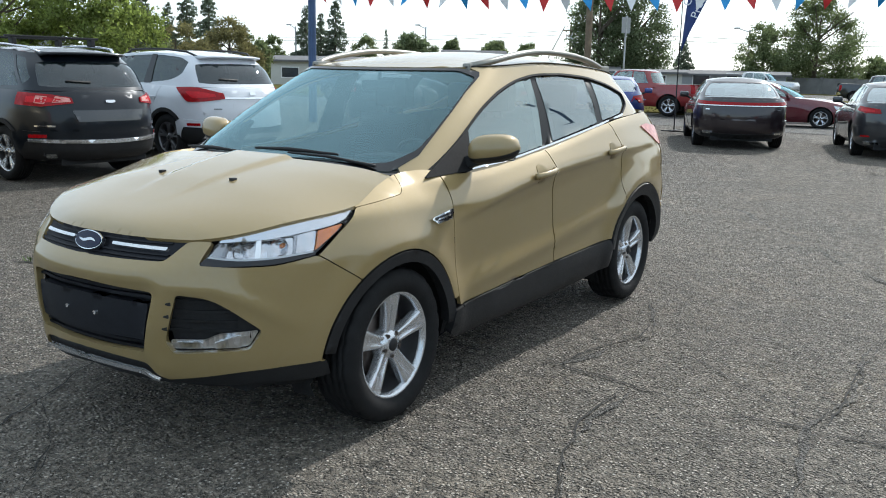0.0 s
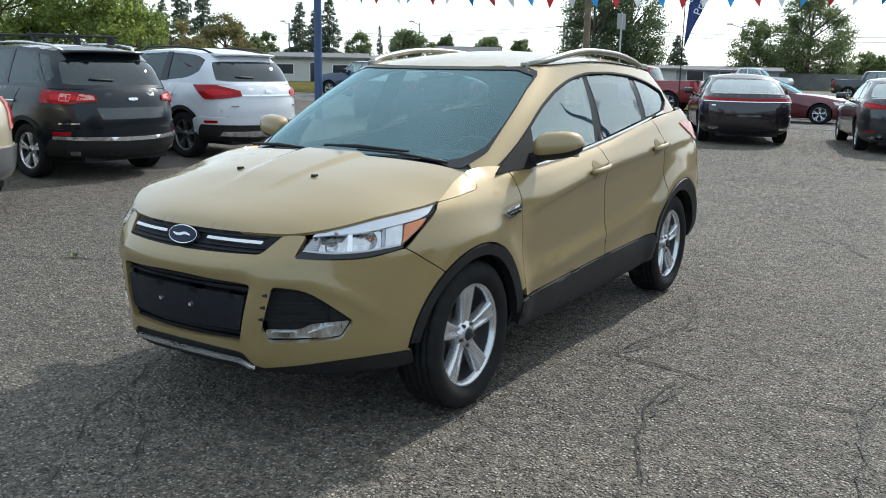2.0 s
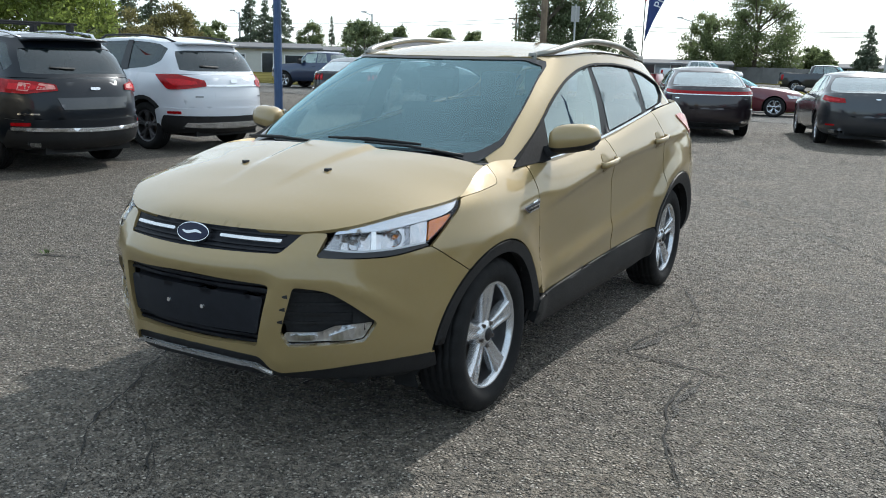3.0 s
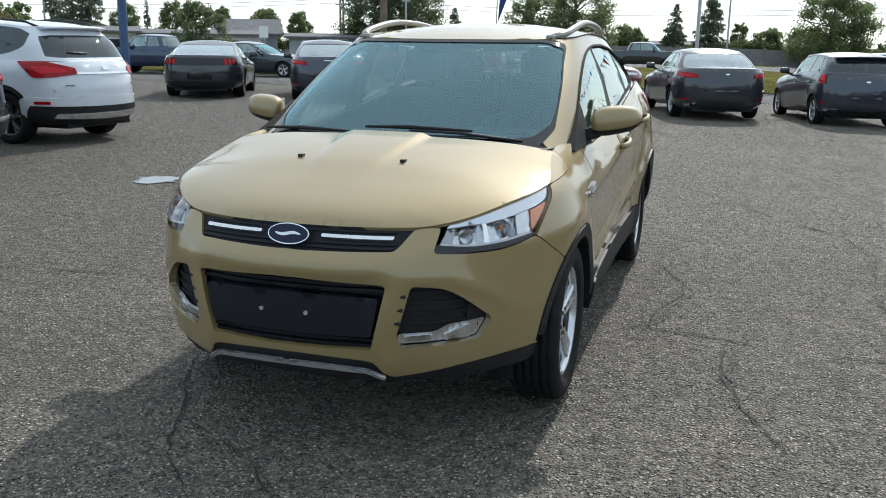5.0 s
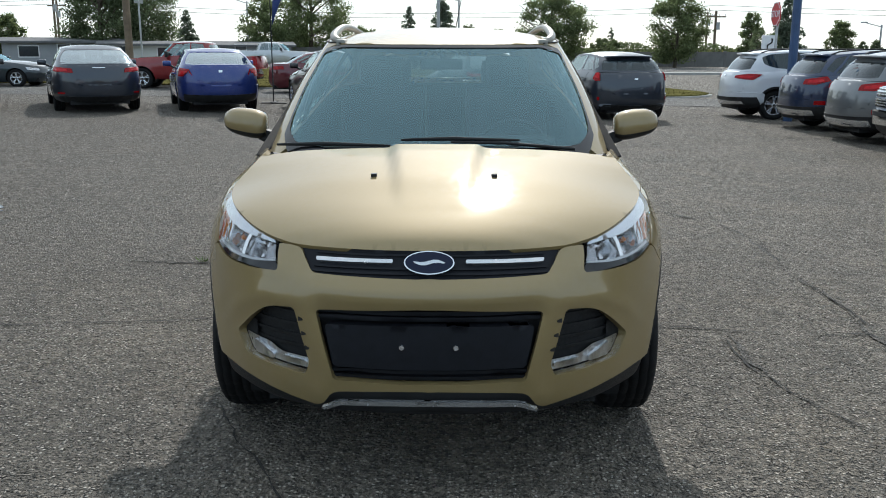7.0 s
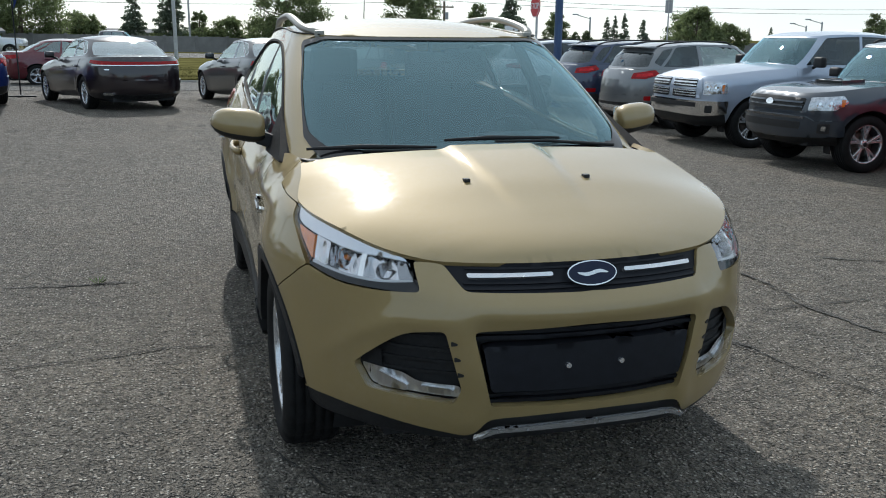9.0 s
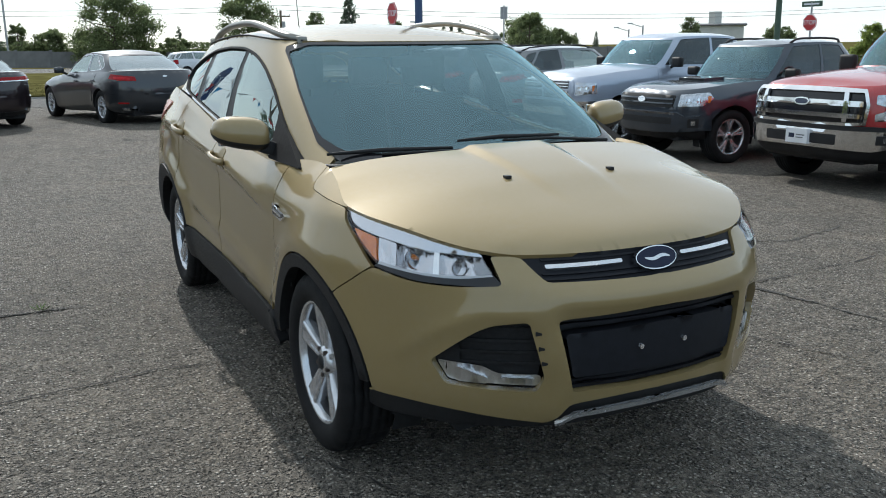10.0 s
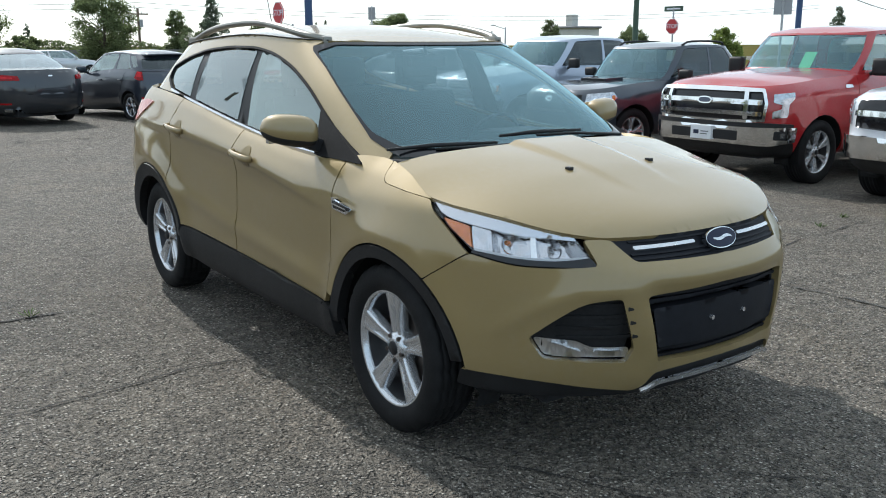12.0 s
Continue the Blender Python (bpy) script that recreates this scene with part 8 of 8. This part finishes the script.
BP = "round blue-painted steel lamp post"
for x, y in ((-12.4, 14.3), (7.85, 17.55)):
    mast(x, y, 7.5, .105, POLE_BLUE, "lamp_post", BP)
mast(*far(56.9, 34, E12), 6.5, .11, POLE_BLUE, "lamp_post", BP)
mast(45.5, 41.2, 9.5, .21, POLE_GREEN, "lamp_post", "tall green-painted steel post by the junction")
mast(-13.67, 33.7, 9, .16, WOOD, "utility_pole", "weathered wooden pole on the verge")
mast(-37.6, 21.0, 9, .17, GALV, "lamp_post", "grey steel post behind the dark SUV")
UP = "wooden utility pole with a crossarm"
ups = [(-48.5, 105.4), (-47.9, 103.2), (28.0, 96.6), (36.5, 131.6)]
for (x, y), h in zip(ups, (7.0, 7.6, 5.9, 7.2)):
    mast(x, y, h, .16, WOOD, "utility_pole", UP, cross=True)
for x, y, h in ((-56.7, 83.2, 6.5), (-68.3, 73.9, 6.2), (-22.7, 93.4, 6.3), (-.1, 91.3, 6.6), (41.7, 87.1, 4.2), (69.6, 87.4, 3.6), (69.1, 84.1, 4.0), (-17.5, 95.0, 6.0)):
    mast(x, y, h, .11, GALV, "street_lamp", "slim grey street lamp with a short arm", arm=(-70, 1.6))
mast(-1.4, 57.4, 7.5, .13, GALV, "lamp_post", "tall grey steel post on the verge")


def wire(a, b, sag, r, name="wire", label="thin dark overhead wire"):
    pts = [Vector(a).lerp(Vector(b), t) - Vector((0, 0, sag * 4 * t * (1 - t))) for t in np.linspace(0, 1, 22)]
    return tagged(link(name, *tube(pts, r, 5), WIRE), label, "wire")


for dz in (0, .5):
    wire((-130, 105, 6.8 + dz), (ups[0][0], ups[0][1], 6.6 + dz), .8, .022)
    wire((ups[0][0], ups[0][1], 6.6 + dz), (ups[2][0], ups[2][1], 5.6 + dz), 1.2, .022)
    wire((ups[2][0], ups[2][1], 5.6 + dz), (130, 80, 7.0 + dz), 1.6, .022)
wire((18, 12, 3.9), (60, 30, 3.6), .3, .02)

# pennant string between the blue posts
PENN = [plain("pennant_" + n, c, 0.6, var=0.1) for n, c in (("red", (0.55, 0.03, 0.03)), ("white", (0.70, 0.70, 0.70)), ("blue", (0.02, 0.26, 0.58)))]


def pennants(a, b, sag, n, seed, size=.20):
    rnd = random.Random(seed)
    st = thing("pennant_string", "string of small red, white and blue pennants", "bunting")
    P = lambda t: Vector(a).lerp(Vector(b), t) - Vector((0, 0, sag * 4 * t * (1 - t)))
    link("cord", *tube([P(t) for t in np.linspace(0, 1, 40)], .006, 5), WIRE, st)
    d = (Vector(b) - Vector(a)).normalized()
    for k in range(n):
        p = P((k + .5) / n)
        sw = Vector((rnd.uniform(-.5, .5), rnd.uniform(-.5, .5), -1)).normalized() * size * 1.2
        tw = (d + Vector((rnd.uniform(-.3, .3), rnd.uniform(-.3, .3), 0))).normalized() * size * .5
        nn = tw.cross(sw).normalized() * .003
        V = [p - tw + nn, p + tw + nn, p + sw + nn, p - tw - nn, p + tw - nn, p + sw - nn]
        link("pennant", V, [(0, 1, 2), (5, 4, 3), (0, 3, 4, 1), (1, 4, 5, 2), (2, 5, 3, 0)], PENN[k % 3], st, smooth=False)


pennants((-12.4, 14.3, 3.4), (7.85, 17.55, 3.4), .28, 42, 2, .25)
pennants((-12.4, 14.3, 4.6), (-12.0, -12, 4.6), .9, 40, 3)
pennants((10, -12, 4.8), (-12.0, -12, 4.6), .9, 34, 4)

# feather flag
FLAGBLUE = plain("flag_navy", (0.025, 0.05, 0.17), 0.7, var=0.12, scale=4)
fl = thing("feather_flag", "navy feather flag with white lettering on a thin pole", "flag", at=pose(-4.9, 20.2, height(-4.9, 20.2)))
bm = bmesh.new()
rod(bm, (0, 0, 0), (0, 0, 3.6), .018, .012, 8)
part("pole", bm, TRIM, fl)
bm = bmesh.new()
box(bm, -.35, .35, -.05, .05, 0, .03, .01)
box(bm, -.05, .05, -.35, .35, 0.031, .055, .01)
part("foot", bm, TRIM, fl)
prof = [(2.05, .02, .05), (2.6, .06, .26), (3.1, .10, .50), (3.6, .16, .72), (4.1, .26, .86), (4.6, .42, .92), (4.9, .66, .90)]
V, F = [], []
for z, a, b in prof:
    for j in range(6):
        k = j / 5
        V.append((a + (b - a) * k, .05 * math.sin(k * 3 + z), z))
for i in range(len(prof) - 1):
    for j in range(5):
        F.append((i * 6 + j, i * 6 + j + 1, (i + 1) * 6 + j + 1, (i + 1) * 6 + j))
cl = link("cloth", V, F, FLAGBLUE, fl)
so = cl.modifiers.new("thick", "SOLIDIFY")
so.thickness = .008


def lettering(text, size, m, mt, parent, name="lettering"):
    cu = bpy.data.curves.new(name, "FONT")
    cu.body, cu.size, cu.extrude, cu.align_x, cu.align_y = text, size, .003, "CENTER", "CENTER"
    cu.materials.append(mt)
    ob = new(name, cu)
    ob.parent = parent
    ob.matrix_local = m
    return ob


LETTER = plain("white_letter", (0.75, 0.76, 0.8), 0.6, var=0.05)
lettering("Certified", .30, pose(.30, -.09, 3.75, 90, -72, 0), LETTER, fl)
lettering("Pre-Owned", .30, pose(.58, -.09, 3.60, 90, -72, 0), LETTER, fl)


def sign_post(x, y, z, rz, label, kind_of, mt_face, text=None, plate=False, h=None):
    sg = thing("street_sign", label, "sign", at=pose(x, y, height(x, y), 0, 0, rz))
    bm = bmesh.new()
    rod(bm, (0, 0, 0), (0, 0, z + (.75 if plate else .3)), .035, seg=8)
    part("post", bm, GALV, sg)
    if kind_of == "stop":
        V, F = lathe([(.001, -.012), (.32, -.012), (.32, .012), (.001, .012)], 8, "z")
        m = Matrix.Translation((0, -.05, z)) @ Euler((radians(90), 0, 0)).to_matrix().to_4x4() @ Euler((0, 0, radians(22.5))).to_matrix().to_4x4()
        f = link("plate", [m @ Vector(v) for v in V], F, mt_face, sg, smooth=False)
        V, F = lathe([(.295, 0), (.315, 0), (.315, .004), (.295, .004)], 8, "z", True)
        m = Matrix.Translation((0, -.066, z)) @ Euler((radians(90), 0, 0)).to_matrix().to_4x4() @ Euler((0, 0, radians(22.5))).to_matrix().to_4x4()
        link("border", [m @ Vector(v) for v in V], F, LETTER, f, smooth=False)
        lettering("STOP", .23, pose(0, -.072, z, 90, 0, 0), LETTER, f)
    else:
        bm = bmesh.new()
        box(bm, -.3, .3, -.06, -.04, z - .38, z + .38, .01)
        f = part("plate", bm, mt_face, sg)
        if kind_of == "keep":
            link("arrow", *tube([(-.05, -.064, z - .25), (-.05, -.064, z - .05), (.12, -.064, z + .08), (.12, -.064, z + .25)], .035, 6), TRIM, f)
    if plate:
        bm = bmesh.new()
        box(bm, -.45, .45, -.02, .02, z + .58, z + .78, .01)
        b = part("name_plate", bm, POLE_GREEN, sg)
        bm = bmesh.new()
        box(bm, -.33, .33, -.03, -.021, z + .65, z + .71)
        part("text_bar", bm, LETTER, b)
    return sg


SIGNRED = plain("sign_red", (0.50, 0.03, 0.035), 0.5, var=0.1)
sign_post(8.34, 20.2, 2.58, -88, "red octagonal stop sign on a steel post", "stop", SIGNRED)
sign_post(25.9, 21.3, 2.45, -88, "red octagonal stop sign below a green street name plate", "stop", SIGNRED, plate=True)
sign_post(13.43, 35.8, 2.05, -19, "white traffic sign with a black bent arrow", "keep", WHITEPLASTIC)
sign_post(*far(-29.0, 62, E6), 2.1, 28, "small white traffic sign on a steel post", "plain", WHITEPLASTIC)


def banner(x, y, h, rz, label):
    b = thing("banner_post", label, "banner", at=pose(x, y, height(x, y), 0, 0, rz))
    bm = bmesh.new()
    rod(bm, (0, 0, 0), (0, 0, h), .06, seg=8)
    part("post", bm, GALV, b)
    for k in (-1, 1):
        bm = bmesh.new()
        box(bm, k * .24 - .18, k * .24 + .18, -.012, .012, h - 1.15, h - .1, .004)
        part("banner_cloth", bm, GREYSIDING, b)
    return b


banner(-20.8, 55.3, 5.4, 70, "grey post with two pale hanging banners")
banner(38.6, 65.4, 5.2, -75, "grey post with two pale hanging banners")
banner(*far(56.0, 48, E12), 4.35, -56, "grey post with two pale hanging banners")

# small things on the vehicles beyond
bm = bmesh.new()
box(bm, -.085, .085, -.004, .004, -.14, .14, 0, Matrix.Translation((8.36, 4.15, height(8, 4) + 1.50)) @ Euler((0, 0, radians(-91))).to_matrix().to_4x4() @ Euler((radians(-35), 0, 0)).to_matrix().to_4x4())
tagged(part("price_card", bm, plain("green_card", (0.10, 0.62, 0.22), 0.6, var=0.05)), "bright green card behind the windscreen of the red truck", "card")
rk = thing("roof_rack", "pair of black roof bars on the black SUV", "roof rack", at=pose(-7.7, 4.2, height(-7.7, 4.2) + 1.76, 0, 0, -92))
for y in (-1.05, -.25):
    bm = bmesh.new()
    box(bm, -.66, .66, y - .03, y + .03, .03, .06, .01)
    part("bar", bm, TRIM, rk)
    for x in (-.56, .56):
        bm = bmesh.new()
        box(bm, x - .03, x + .03, y - .05, y + .05, -.06, .03, .01)
        part("bar_foot", bm, TRIM, rk)
